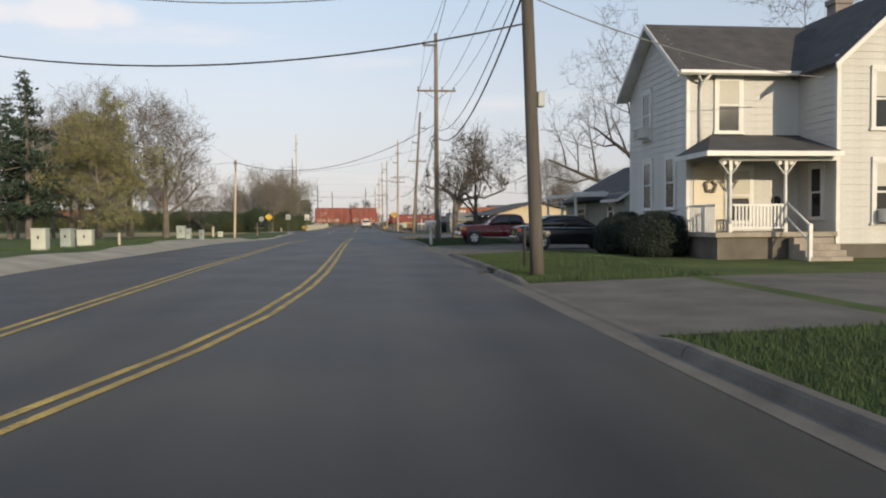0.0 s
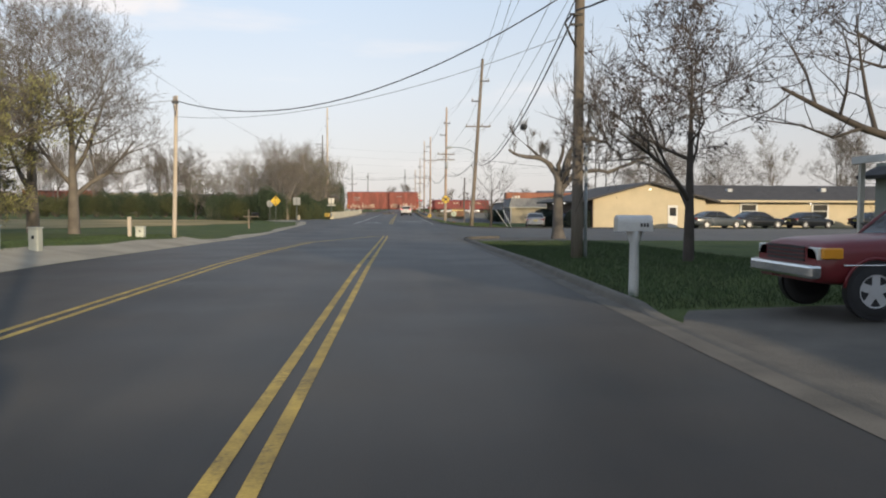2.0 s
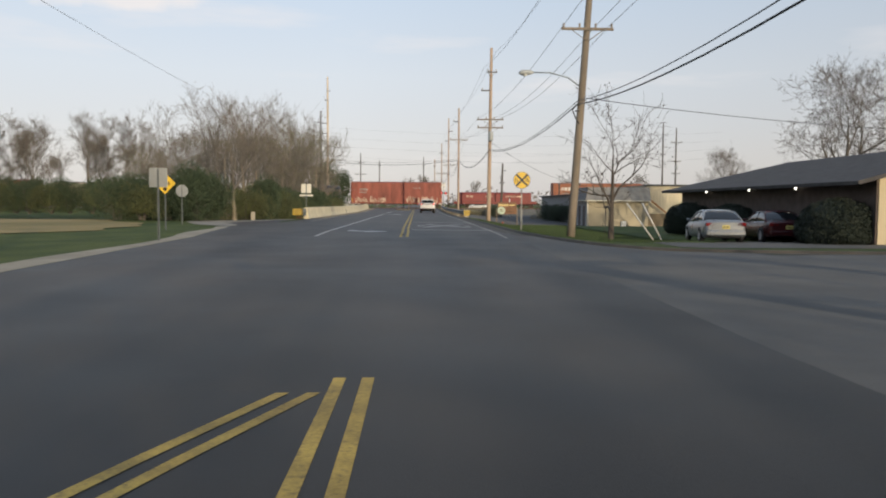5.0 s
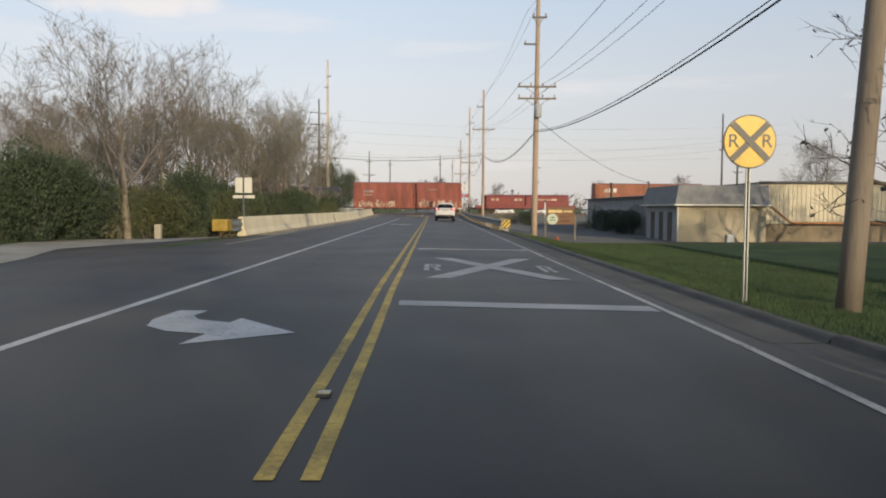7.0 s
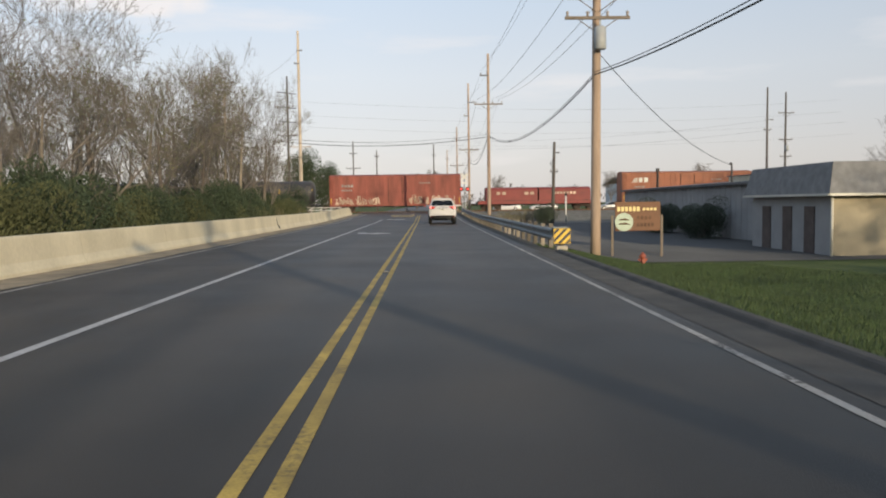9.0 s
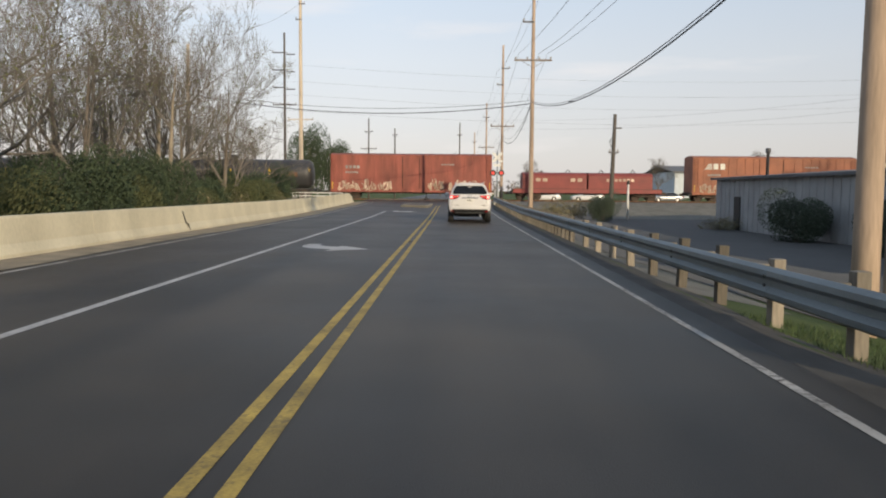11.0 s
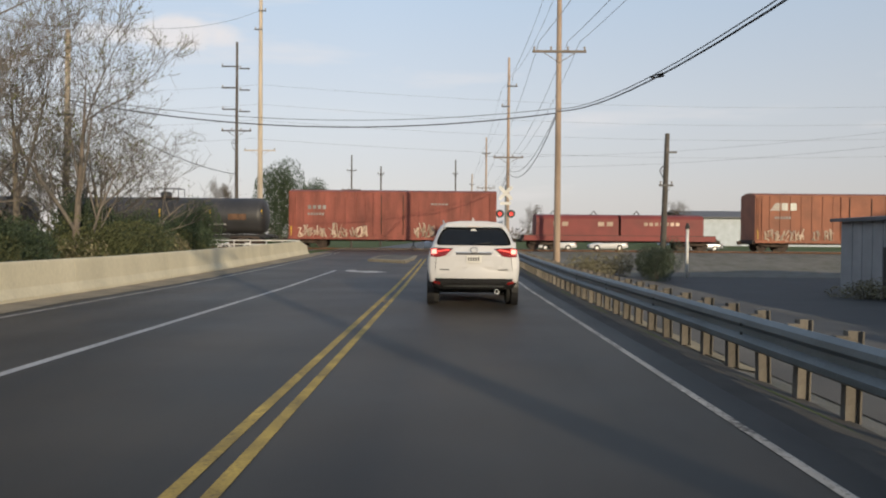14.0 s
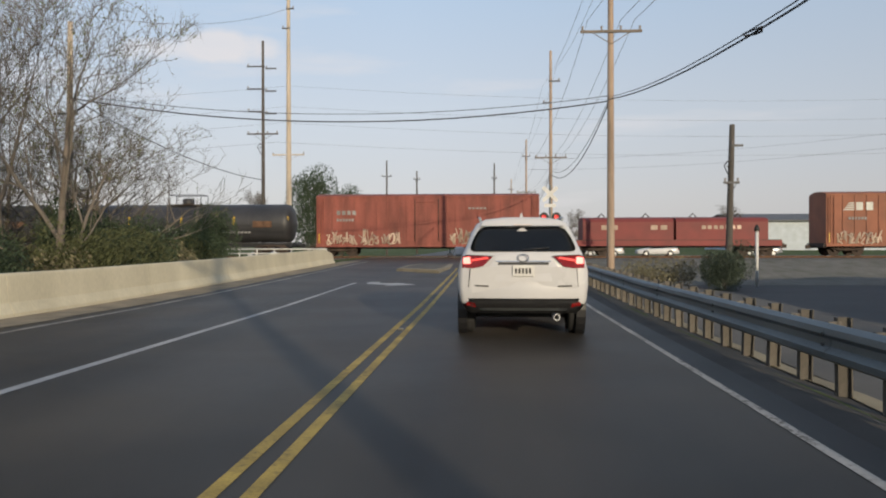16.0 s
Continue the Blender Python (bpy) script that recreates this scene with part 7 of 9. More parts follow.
bmesh.ops.remove_doubles(bm, verts=bm.verts, dist=1e-4)
bmesh.ops.recalc_face_normals(bm, faces=bm.faces)
suv_body = part("body", bm, M_CARWHITE, suv)


def on_tail(name, pts, proud, mat, parent, thick=0.03, label=""):
    """A panel that follows the tail's surface; pts are (x, z) in order."""
    bm = B()
    lay = []
    for d in (-proud, thick):
        lay.append([(x, suv_rear(z) - 0.03 * (1 - (x / 0.87) ** 2) + 0.045 * max(0, (abs(x) - 0.78) / 0.12) + d, z) for x, z in pts])
    loft(bm, lay, smooth=False)
    return part(name, bm, mat, parent, label)


def tail_skin(name, rows, proud, mat, parent, nx=12):
    """A curved skin on the tail; rows are (z, half width)."""
    bm = B()
    grid = []
    for z, w in rows:
        line = []
        for k in range(nx + 1):
            x = -w + 2 * w * k / nx
            line.append(bm.verts.new((x, suv_rear(z) - 0.03 * (1 - (x / 0.87) ** 2) - proud + 0.06 * max(0, (abs(x) - 0.76) / 0.1), z)))
        grid.append(line)
    for r0, r1 in zip(grid, grid[1:]):
        for k in range(nx):
            bm.faces.new((r0[k], r0[k + 1], r1[k + 1], r1[k])).smooth = True
    bmesh.ops.solidify(bm, geom=bm.faces, thickness=-0.02)
    return part(name, bm, mat, parent)


tail_skin("rear_window", [(1.275, 0.7), (1.295, 0.76), (1.34, 0.765), (1.42, 0.74), (1.5, 0.705), (1.58, 0.655), (1.62, 0.61), (1.64, 0.54)], 0.01, M_CARGLASS, suv)
on_tail("spoiler", [(-0.62, 1.655), (0.62, 1.655), (0.57, 1.73), (0.3, 1.75), (-0.3, 1.75), (-0.57, 1.73)], 0.05, M_CARWHITE, suv, 0.2)
on_tail("high_brake_light", [(-0.13, 1.662), (0.13, 1.662), (0.13, 1.678), (-0.13, 1.678)], 0.054, M_BRAKEPALE, suv, 0.0)
gate = on_tail("tailgate", [(-0.74, 0.66), (0.74, 0.66), (0.79, 0.75), (0.76, 1.03), (0.5, 1.06), (0.36, 1.22), (-0.36, 1.22), (-0.5, 1.06), (-0.76, 1.03), (-0.79, 0.75)], 0.012, M_CARWHITE, suv)
on_tail("plate_recess", [(-0.42, 0.84), (0.42, 0.84), (0.36, 1.12), (-0.36, 1.12)], 0.014, M_CARWHITE, gate, 0.0)
plate_bars(suv, 0.0, -2.46, 1.0)
on_tail("garnish", [(-0.4, 1.13), (0.4, 1.13), (0.4, 1.144), (-0.4, 1.144)], 0.03, M_CHROME, gate, 0.0)
for s in (-1, 1):
    lens = on_tail("tail_light", [(s * x, z) for x, z in ((0.43, 1.21), (0.58, 1.065), (0.72, 1.035), (0.885, 1.04), (0.885, 1.2), (0.8, 1.225))][::s], 0.022, M_TAILRED, suv, 0.06)
    on_tail("brake_bulb", [(s * x, z) for x, z in ((0.76, 1.1), (0.87, 1.1), (0.87, 1.19), (0.77, 1.2))][::s], 0.028, M_BRAKELIT, lens, 0.0)
    on_tail("light_bar", [(s * x, z) for x, z in ((0.5, 1.175), (0.75, 1.13), (0.75, 1.165), (0.52, 1.2))][::s], 0.027, M_REDLAMP, lens, 0.0)
    on_tail("reflector", [(s * x, z) for x, z in ((0.68, 0.47), (0.82, 0.5), (0.82, 0.55), (0.7, 0.53))][::s], 0.03, M_TAILRED, suv, 0.0)
    on_tail("badge_bar", [(s * x, z) for x, z in ((0.5, 0.765), (0.7, 0.77), (0.7, 0.79), (0.5, 0.785))][::s], 0.016, M_DARKIRON, gate, 0.0)
    # side windows
    for ya, yb in ((-1.92, -1.2), (-1.12, -0.25), (-0.17, 0.72)):
        bm = B()
        rows = []
        for z, f in ((1.34, 0.0), (1.45, 0.35), (1.56, 0.7), (1.63, 0.95)):
            x = float(np.interp(z, [p[1] for p in SUV_SIDE], [p[0] for p in SUV_SIDE])) + 0.006
            y0, y1 = ya + (0.22 * f if ya < -1.5 else 0), yb - (0.35 * f if yb > 0.5 else 0)
            rows.append([bm.verts.new((s * x, y0, z)), bm.verts.new((s * x, y1, z))])
        for r0, r1 in zip(rows, rows[1:]):
            bm.faces.new((r0[0], r0[1], r1[1], r1[0]))
        part("side_window", bm, M_CARGLASS, suv)
    bm = B()
    tube(bm, [(s * 0.62, -1.75, 1.745), (s * 0.64, -1.6, 1.79), (s * 0.64, 0.1, 1.79), (s * 0.63, 0.3, 1.75)], 0.022, 6)
    part("roof_rail", bm, M_STEELPAINT, suv)
    bm = B()
    box(bm, s * 1.04 - 0.1, s * 1.04 + 0.1, 0.72, 0.86, 1.16, 1.34, bevel=0.05)
    part("mirror", bm, M_CARWHITE, suv)
    for wy in (-1.42, 1.4):
        wheel(suv, s * 0.955, wy, 0.37, 0.24, M_ALLOY)
        bm = B()
        disc(bm, (s * 0.9, wy, 0.39), 0.44, "x", 0.14, 24)
        part("wheel_arch", bm, M_BLACK, suv_body)
tail_skin("bumper", [(0.38, 0.76), (0.42, 0.82), (0.5, 0.87), (0.56, 0.87), (0.6, 0.84)], 0.016, M_BLACKPLASTIC, suv, 16)
tail_skin("skid_trim", [(0.42, 0.62), (0.46, 0.64)], 0.024, M_STEELPAINT, suv)
bm = B()
box(bm, -0.7, 0.7, -1.5, 2.1, 0.24, 0.42, bevel=0.03)
part("underbody", bm, M_RUBBER, suv)
bm = B()
for k in range(14):
    a, b = 2 * math.pi * k / 14, 2 * math.pi * (k + 1) / 14
    q = [bm.verts.new((0.48 + rr * math.cos(t), yy, 0.33 + rr * math.sin(t))) for t in (a, b) for rr, yy in ((0.035, -2.4), (0.038, -2.475), (0.05, -2.475), (0.048, -2.1))]
    for j in range(3):
        bm.faces.new((q[j], q[j + 1], q[j + 5], q[j + 4]))
bmesh.ops.recalc_face_normals(bm, faces=bm.faces)
part("tailpipe", bm, M_ALLOY, suv, "bright steel tailpipe ring")
tail_skin("panel_gap", [(0.655, 0.77), (0.664, 0.77)], 0.006, M_DARKIRON, suv)
for s in (-1, 1):
    on_tail("panel_gap", [(s * x, z) for x, z in ((0.795, 0.67), (0.805, 0.67), (0.775, 1.03), (0.765, 1.03))][::s], 0.004, M_DARKIRON, suv, 0.0)
    on_tail("lamp_rim", [(s * x, z) for x, z in ((0.42, 1.215), (0.8, 1.232), (0.89, 1.21), (0.885, 1.2), (0.8, 1.218), (0.44, 1.203))][::s], 0.026, M_BLACKPLASTIC, suv, 0.0)
on_tail("handle_recess", [(-0.37, 1.085), (0.37, 1.085), (0.36, 1.12), (-0.36, 1.12)], 0.016, M_BLACKPLASTIC, gate, 0.0)
bm = B()
for k in range(24):
    a, b = 2 * math.pi * k / 24, 2 * math.pi * (k + 1) / 24
    tube(bm, [(0.075 * math.cos(a), -2.455, 1.185 + 0.05 * math.sin(a)), (0.075 * math.cos(b), -2.455, 1.185 + 0.05 * math.sin(b))], 0.008, 4)
part("badge", bm, M_CHROME, suv)
bm = B()
tube(bm, [(0.0, suv_rear(1.3) - 0.05, 1.3), (0.38, suv_rear(1.33) - 0.05, 1.33)], 0.012, 5)
part("wiper", bm, M_BLACK, suv)
bm = B()
loft(bm, [[(x, yy, zz) for x, zz in ((-0.03, 1.78), (0.03, 1.78), (0.008, 1.78 + hh), (-0.008, 1.78 + hh))] for yy, hh in ((-1.85, 0.08), (-1.68, 0.015))], smooth=False)
part("antenna", bm, M_CARWHITE, suv)

SEDAN = [(-2.4, 0.4, 0.85, 0.8), (-2.3, 0.3, 0.98, 0.93), (-1.6, 0.22, 1.0, 1.0), (0.4, 0.2, 0.93, 1.0), (1.2, 0.2, 0.9, 0.99), (2.1, 0.24, 0.76, 0.93), (2.35, 0.32, 0.62, 0.78)]


def sedan(label, paint, x, y, rz, glow_tail=False, **kw):
    th, body = car("sedan", label, paint, x, y, rz, SEDAN, ((1.05, 0.25), (-1.75, -1.0)), 1.43, (-1.4, 1.38), 0.33, 0.9, **kw)
    for s in (-1, 1):
        lamp_part("tail_light", th, M_TAILRED, (min(s * 0.45, s * 0.82), max(s * 0.45, s * 0.82), -2.4, -2.25, 0.76, 0.9))
        lamp_part("head_light", th, M_LAMPGLASS, (min(s * 0.42, s * 0.8), max(s * 0.42, s * 0.8), 2.12, 2.28, 0.56, 0.68))
    lamp_part("bumper", th, paint, (-0.8, 0.8, -2.47, -2.3, 0.36, 0.58), 0.05)
    plate_bars(th, 0, -2.42, 0.72, M_PLATE)
    bm = B()
    box(bm, -0.6, 0.6, 2.28, 2.36, 0.36, 0.52, bevel=0.03)
    part("grille", bm, M_BLACKPLASTIC, th)
    for s in (-1, 1):
        bm = B()
        tube(bm, [(s * 0.905, -2.0, 0.93), (s * 0.915, 0.9, 0.9)], 0.012, 5)
        part("trim_strip", bm, M_CHROME, th)
    return th


sedan("black four-door sedan parked on the driveway", M_CARBLACK, 9.15, 22.5, -90).scale = (0.92, 0.92, 0.92)
sedan("silver four-door sedan parked beside the grass", M_CARSILVER, 14.0, 95.3, -9, z=gz(14.0, 95.3) + 0.01)
sedan("dark maroon sedan parked in the lot", M_CARMAROON, 16.85, 95.7, -7, z=gz(16.85, 95.7) + 0.01)

# red pickup on the driveway, nose to the road
PK = [(-2.55, 0.5, 0.86, 0.95), (-2.45, 0.44, 1.02, 1.0), (-0.85, 0.4, 1.02, 1.0), (0.3, 0.38, 1.03, 1.0), (0.95, 0.38, 1.03, 1.0), (2.3, 0.42, 0.97, 0.97), (2.5, 0.46, 0.86, 0.9)]
pk, pk_body = car("pickup_truck", "faded red pickup truck parked on the driveway", M_CARRED, 8.05, 30.45, 90, PK, ((1.0, 0.45), (-0.95, -0.75)), 1.58, (-1.65, 1.77), 0.35, 0.88, rim=M_ALLOY)
pk.scale = (0.92, 0.92, 0.92)
bm = B()
for s in (-1, 1):
    box(bm, s * 0.82 - 0.05, s * 0.82 + 0.05, -2.45, -0.9, 1.0, 1.07, bevel=0.02)
box(bm, -0.85, 0.85, -2.52, -2.44, 0.55, 1.06, bevel=0.02)
part("bed_rail", bm, M_CARRED, pk)
bm = B()
box(bm, -0.78, 0.78, -2.42, -0.95, 1.0, 1.035)
part("bed_floor", bm, M_BLACKPLASTIC, pk)
lamp_part("bumper", pk, M_CHROME, (-0.84, 0.84, 2.45, 2.62, 0.5, 0.68), 0.04, "chrome front bumper")
lamp_part("rear_bumper", pk, M_CHROME, (-0.82, 0.82, -2.68, -2.52, 0.48, 0.64), 0.03)
bm = B()
for i in range(4):
    box(bm, -0.5, 0.5, 2.44, 2.52, 0.71 + i * 0.055, 0.74 + i * 0.055)
box(bm, -0.54, 0.54, 2.4, 2.47, 0.69, 0.92)
part("grille", bm, M_BLACKPLASTIC, pk)
for s in (-1, 1):
    lamp_part("head_light", pk, M_LAMPGLASS, (min(s * 0.54, s * 0.8), max(s * 0.54, s * 0.8), 2.36, 2.5, 0.74, 0.9))
    lamp_part("indicator", pk, M_AMBER, (min(s * 0.8, s * 0.88), max(s * 0.8, s * 0.88), 2.2, 2.46, 0.76, 0.9), label="amber indicator lens")
    lamp_part("tail_light", pk, M_TAILRED, (min(s * 0.72, s * 0.87), max(s * 0.72, s * 0.87), -2.57, -2.48, 0.72, 0.98))
    bm = B()
    tube(bm, [(s * 0.885, -2.4, 0.7), (s * 0.885, 2.2, 0.68)], 0.012, 5)
    part("trim_strip", bm, M_CHROME, pk)
    for yy, z0, z1 in ((-0.93, 0.5, 1.01), (-0.28, 0.48, 1.0), (0.92, 0.5, 1.0)):
        bm = B()
        tube(bm, [(s * 0.85, yy, z0), (s * 0.88, yy, (z0 + z1) / 2), (s * 0.845, yy, z1)], 0.008, 5)
        part("panel_gap", bm, M_BLACK, pk)
    for wy in (-1.65, 1.77):
        bm = B()
        tube(bm, [(s * 0.875, wy + 0.41 * math.cos(radians(t)), 0.36 + 0.41 * math.sin(radians(t))) for t in range(5, 180, 17)], 0.022, 6)
        part("arch_lip", bm, M_CARRED, pk)
    bm = B()
    tube(bm, [(s * 0.83, -2.4, 1.085), (s * 0.83, -0.95, 1.085)], 0.022, 6)
    part("bed_cap", bm, M_CHROME, pk, "bright bed rail cap")

# cars in the far car park
for i, (x, y, rz, mt, lb) in enumerate(((27.5, 84.5, -80, M_CARGREY, "dark grey sedan parked by the hall"), (37.5, 88.0, -70, M_CARBLACK, "dark sedan parked by the hall"), (44.0, 88.5, -75, M_CARBLACK, "dark sedan parked by the hall"), (31.8, 86, -80, M_CARBLACK, "dark sedan parked by the hall"))):
    sedan(lb, mt, x, y, rz, group="parked cars by the hall")
# cars beyond the tracks
for x, y, mt in ((14.5, 238, M_CARWHITE), (21.0, 239, M_CARWHITE), (-24, 236, M_CARWHITE), (33, 240, M_CARSILVER)):
    sedan("distant parked car beyond the tracks", mt, x, y, 90, group="distant parked cars")


# ---- railway and train ----
TY, RAILZ = 208.6, 0.5
bm = B()
xs = span(-160, 160, 8)
ring = [[bm.verts.new((x, TY + dy, z)) for dy, z in ((-3.6, 0.05), (-2.1, 0.34), (2.1, 0.34), (6.2, 0.34), (7.6, 0.0))] for x in xs]
for r0, r1 in zip(ring, ring[1:]):
    for k in range(4):
        bm.faces.new((r0[k + 1], r0[k], r1[k], r1[k + 1]))
bmesh.ops.recalc_face_normals(bm, faces=bm.faces)
tagged(part("track_bed", bm, M_BALLAST), "grey stone ballast of the railway", "track bed", kind="structure")
for dy in (-0.72, 0.72):
    bm = B()
    prof = [(-0.07, 0.36), (0.07, 0.36), (0.02, 0.4), (0.035, 0.46), (0.035, RAILZ), (-0.035, RAILZ), (-0.035, 0.46), (-0.02, 0.4)]
    loft(bm, [[(x, TY + dy + a, b) for a, b in prof] for x in (-160, 160)], smooth=False)
    tagged(part("railway_rail", bm, M_RUST), "long worn steel railway rail", "rail", kind="structure")
bm = B()
box(bm, -0.11, 0.11, -1.3, 1.3, -0.1, 0.03)
tie = mesh_of(bm, "railway_tie")
tie.materials.append(M_POLE_DARK)
for i in range(150):
    x = -45 + i * 0.6
    if -7.8 < x < 5.2:
        continue
    o = new("railway_tie", tie)
    o.matrix_basis = pose(x, TY, 0.34, 0, 0, random.uniform(-1, 1))
    tagged(o, "dark creosoted timber railway tie", "railway tie", "railway ties")
bm = B()
for a, b in ((TY - 2.4, TY - 0.82), (TY - 0.62, TY + 0.62), (TY + 0.82, TY + 2.4)):
    box(bm, -7.7, 5.0, a, b, 0.2, 0.485, bevel=0.01)
tagged(part("crossing_panel", bm, M_KERB), "concrete level crossing panels between the rails", "crossing", kind="structure")


def bogie(th, x):
    bm = B()
    for dy in (-1.0, 1.0):
        tube(bm, [(x - 1.25, dy, 0.62), (x - 0.5, dy, 0.5), (x + 0.5, dy, 0.5), (x + 1.25, dy, 0.62)], [0.1, 0.13, 0.13, 0.1], 6)
        tube(bm, [(x - 1.25, dy, 0.7), (x - 0.4, dy, 0.85), (x + 0.4, dy, 0.85), (x + 1.25, dy, 0.7)], 0.09, 6)
        for k in (-0.2, 0, 0.2):
            tube(bm, [(x + k, dy, 0.52), (x + k, dy, 0.82)], 0.07, 6)
    box(bm, x - 0.25, x + 0.25, -1.0, 1.0, 0.6, 0.9)
    b = part("bogie", bm, M_DARKRUST, th)
    for dx in (-0.88, 0.88):
        bm = B()
        for dy in (-0.76, 0.76):
            disc(bm, (x + dx, dy, 0.46), 0.46, "y", 0.12, 22)
            disc(bm, (x + dx, dy * 1.2, 0.46), 0.12, "y", 0.2, 10)
        tube(bm, [(x + dx, -0.8, 0.46), (x + dx, 0.8, 0.46)], 0.07, 8)
        part("wheelset", bm, M_DARKRUST, b)


def underframe(th, L, z=1.0, mat=None):
    bm = B()
    box(bm, -L / 2, L / 2, -0.3, 0.3, z - 0.25, z + 0.1)
    for s in (-1, 1):
        box(bm, s * L / 2 - 0.15, s * L / 2 + 0.15, -1.45, 1.45, z - 0.2, z + 0.12)
        tube(bm, [(s * L / 2, 0, z - 0.15), (s * (L / 2 + 0.75), 0, z - 0.15)], [0.14, 0.11], 6)
        box(bm, s * (L / 2 + 0.7) - 0.15, s * (L / 2 + 0.7) + 0.15, -0.14, 0.14, z - 0.3, z)
    part("underframe", bm, mat or M_DARKRUST, th)
    for s in (-1, 1):
        bogie(th, s * (L / 2 - 1.75))


def ladder(th, x, y, z0, z1, mat):
    bm = B()
    for dx in (-0.2, 0.2):
        box(bm, x + dx - 0.02, x + dx + 0.02, y - 0.03, y + 0.03, z0, z1)
    n = int((z1 - z0) / 0.32)
    for k in range(n):
        box(bm, x - 0.2, x + 0.2, y - 0.02, y + 0.02, z0 + 0.2 + k * 0.32, z0 + 0.23 + k * 0.32)
    part("ladder", bm, mat, th)


def scrawl(th, x0, x1, z0, z1, y, mat, seed, n=9, r=0.05):
    """Blocky painted strokes that spell nothing."""
    rng = random.Random(seed)
    for k in range(n):
        if rng.random() < 0.18:
            continue
        bm = B()
        cell = (x1 - x0) / n
        cx = x0 + cell * (k + 0.5)
        top = z1 - (z1 - z0) * rng.uniform(0, 0.45)
        cols = [cx - cell * 0.42, cx + rng.uniform(-0.1, 0.1) * cell, cx + cell * 0.42]
        rows = [z0, (z0 + top) / 2 + rng.uniform(-0.1, 0.1), top]
        for _ in range(rng.choice((3, 4, 5))):
            pts = [(rng.choice(cols) + rng.gauss(0, 0.03), y, rng.choice(rows) + rng.gauss(0, 0.04)) for _ in range(3)]
            if (Vector(pts[0]) - Vector(pts[1])).length < 0.1 or (Vector(pts[1]) - Vector(pts[2])).length < 0.1:
                continue
            tube(bm, pts, [r * rng.uniform(0.7, 1.5) for _ in pts], 6)
        for v in bm.verts:
            v.co.y = y + (v.co.y - y) * 0.08
        if len(bm.verts):
            part("painted_scrawl", bm, mat, th)
        else:
            bm.free()


def mark_bars(th, x, z, y, n, w, h, mat):
    for k in range(n):
        lamp_part("marking_bar", th, mat, (x + k * w * 1.45, x + k * w * 1.45 + w, y - 0.008, y, z, z + h), 0)


def tank_car(x, label, seed=1):
    th = thing("tank_car", label, "tank car", x, TY, RAILZ, group="train cars")
    L, R, zc = 17.4, 1.52, 2.62
    bm = B()
    n = 9
    prof = [(-L / 2, 0.02), (-L / 2 + 0.05, R * 0.55), (-L / 2 + 0.18, R * 0.82), (-L / 2 + 0.42, R * 0.97), (-L / 2 + 0.65, R)]
    prof = prof + [(-L / 2 + 0.65 + (L - 1.3) * k / n, R) for k in range(1, n)] + [(-a, b) for a, b in reversed(prof)]
    tube(bm, [(a, 0, zc) for a, b in prof], [b for a, b in prof], 36)
    part("tank", bm, M_TANKBLACK, th)
    for k in range(1, 6):
        bm = B()
        xx = -L / 2 + 0.65 + (L - 1.3) * k / 6
        tube(bm, [(xx - 0.03, 0, zc), (xx + 0.03, 0, zc)], R + 0.008, 36)
        part("weld_band", bm, M_TANKBLACK, th)
    bm = B()
    tube(bm, [(0, 0, zc + R - 0.05), (0, 0, zc + R + 0.4)], 0.45, 16)
    tube(bm, [(0, 0, zc + R + 0.4), (0, 0, zc + R + 0.5)], [0.48, 0.3], 16)
    part("dome", bm, M_TANKBLACK, th)
    tz = zc + R + 0.75
    for sx in (-1.3, 1.3):
        for sy in (-0.75, 0.75):
            bm = B()
            tube(bm, [(sx, sy, zc + R - 0.3), (sx, sy, tz)], 0.03, 5)
            part("railing_post", bm, M_BLACK, th)
    for a, b in (((-1.3, -0.75), (1.3, -0.75)), ((-1.3, 0.75), (1.3, 0.75)), ((-1.3, -0.75), (-1.3, 0.75)), ((1.3, -0.75), (1.3, 0.75))):
        bm = B()
        tube(bm, [(a[0], a[1], tz), (b[0], b[1], tz)], 0.03, 5)
        part("railing_bar", bm, M_BLACK, th)
    bm = B()
    box(bm, -1.3, 1.3, -0.75, 0.75, zc + R - 0.06, zc + R + 0.0)
    part("platform", bm, M_DARKRUST, th)
    ladder(th, 0.9, -1.56, 0.9, zc + 1.2, M_BLACK)
    underframe(th, L, 0.98, M_BLACK)
    for k in range(5):
        xx = -L / 2 + 0.3 + k * (L - 0.6) / 4
        lamp_part("reflective_strip", th, M_SIGNYELLOW, (xx - 0.06, xx + 0.06, -R - 0.03 + (0.25 if k in (0, 4) else 0), -R + 0.3, zc - 0.15, zc + 0.5), 0)
    mark_bars(th, -L / 2 + 1.9, zc - 0.55, -R - 0.005, 9, 0.15, 0.26, M_MARK)
    mark_bars(th, -L / 2 + 1.9, zc - 0.95, -R + 0.1, 12, 0.1, 0.1, M_MARKDIM)
    mark_bars(th, 3.0, zc - 0.8, -R + 0.04, 9, 0.2, 0.14, M_MARKDIM)
    lamp_part("placard", th, M_RUST, (5.7, 7.2, -R - 0.02, -R + 0.2, zc - 0.35, zc + 0.15), 0.01)
    scrawl(th, -4.0, 0.6, zc - 1.0, zc - 0.35, -R + 0.02, M_MARKDIM, seed, 7, 0.045)
    return th


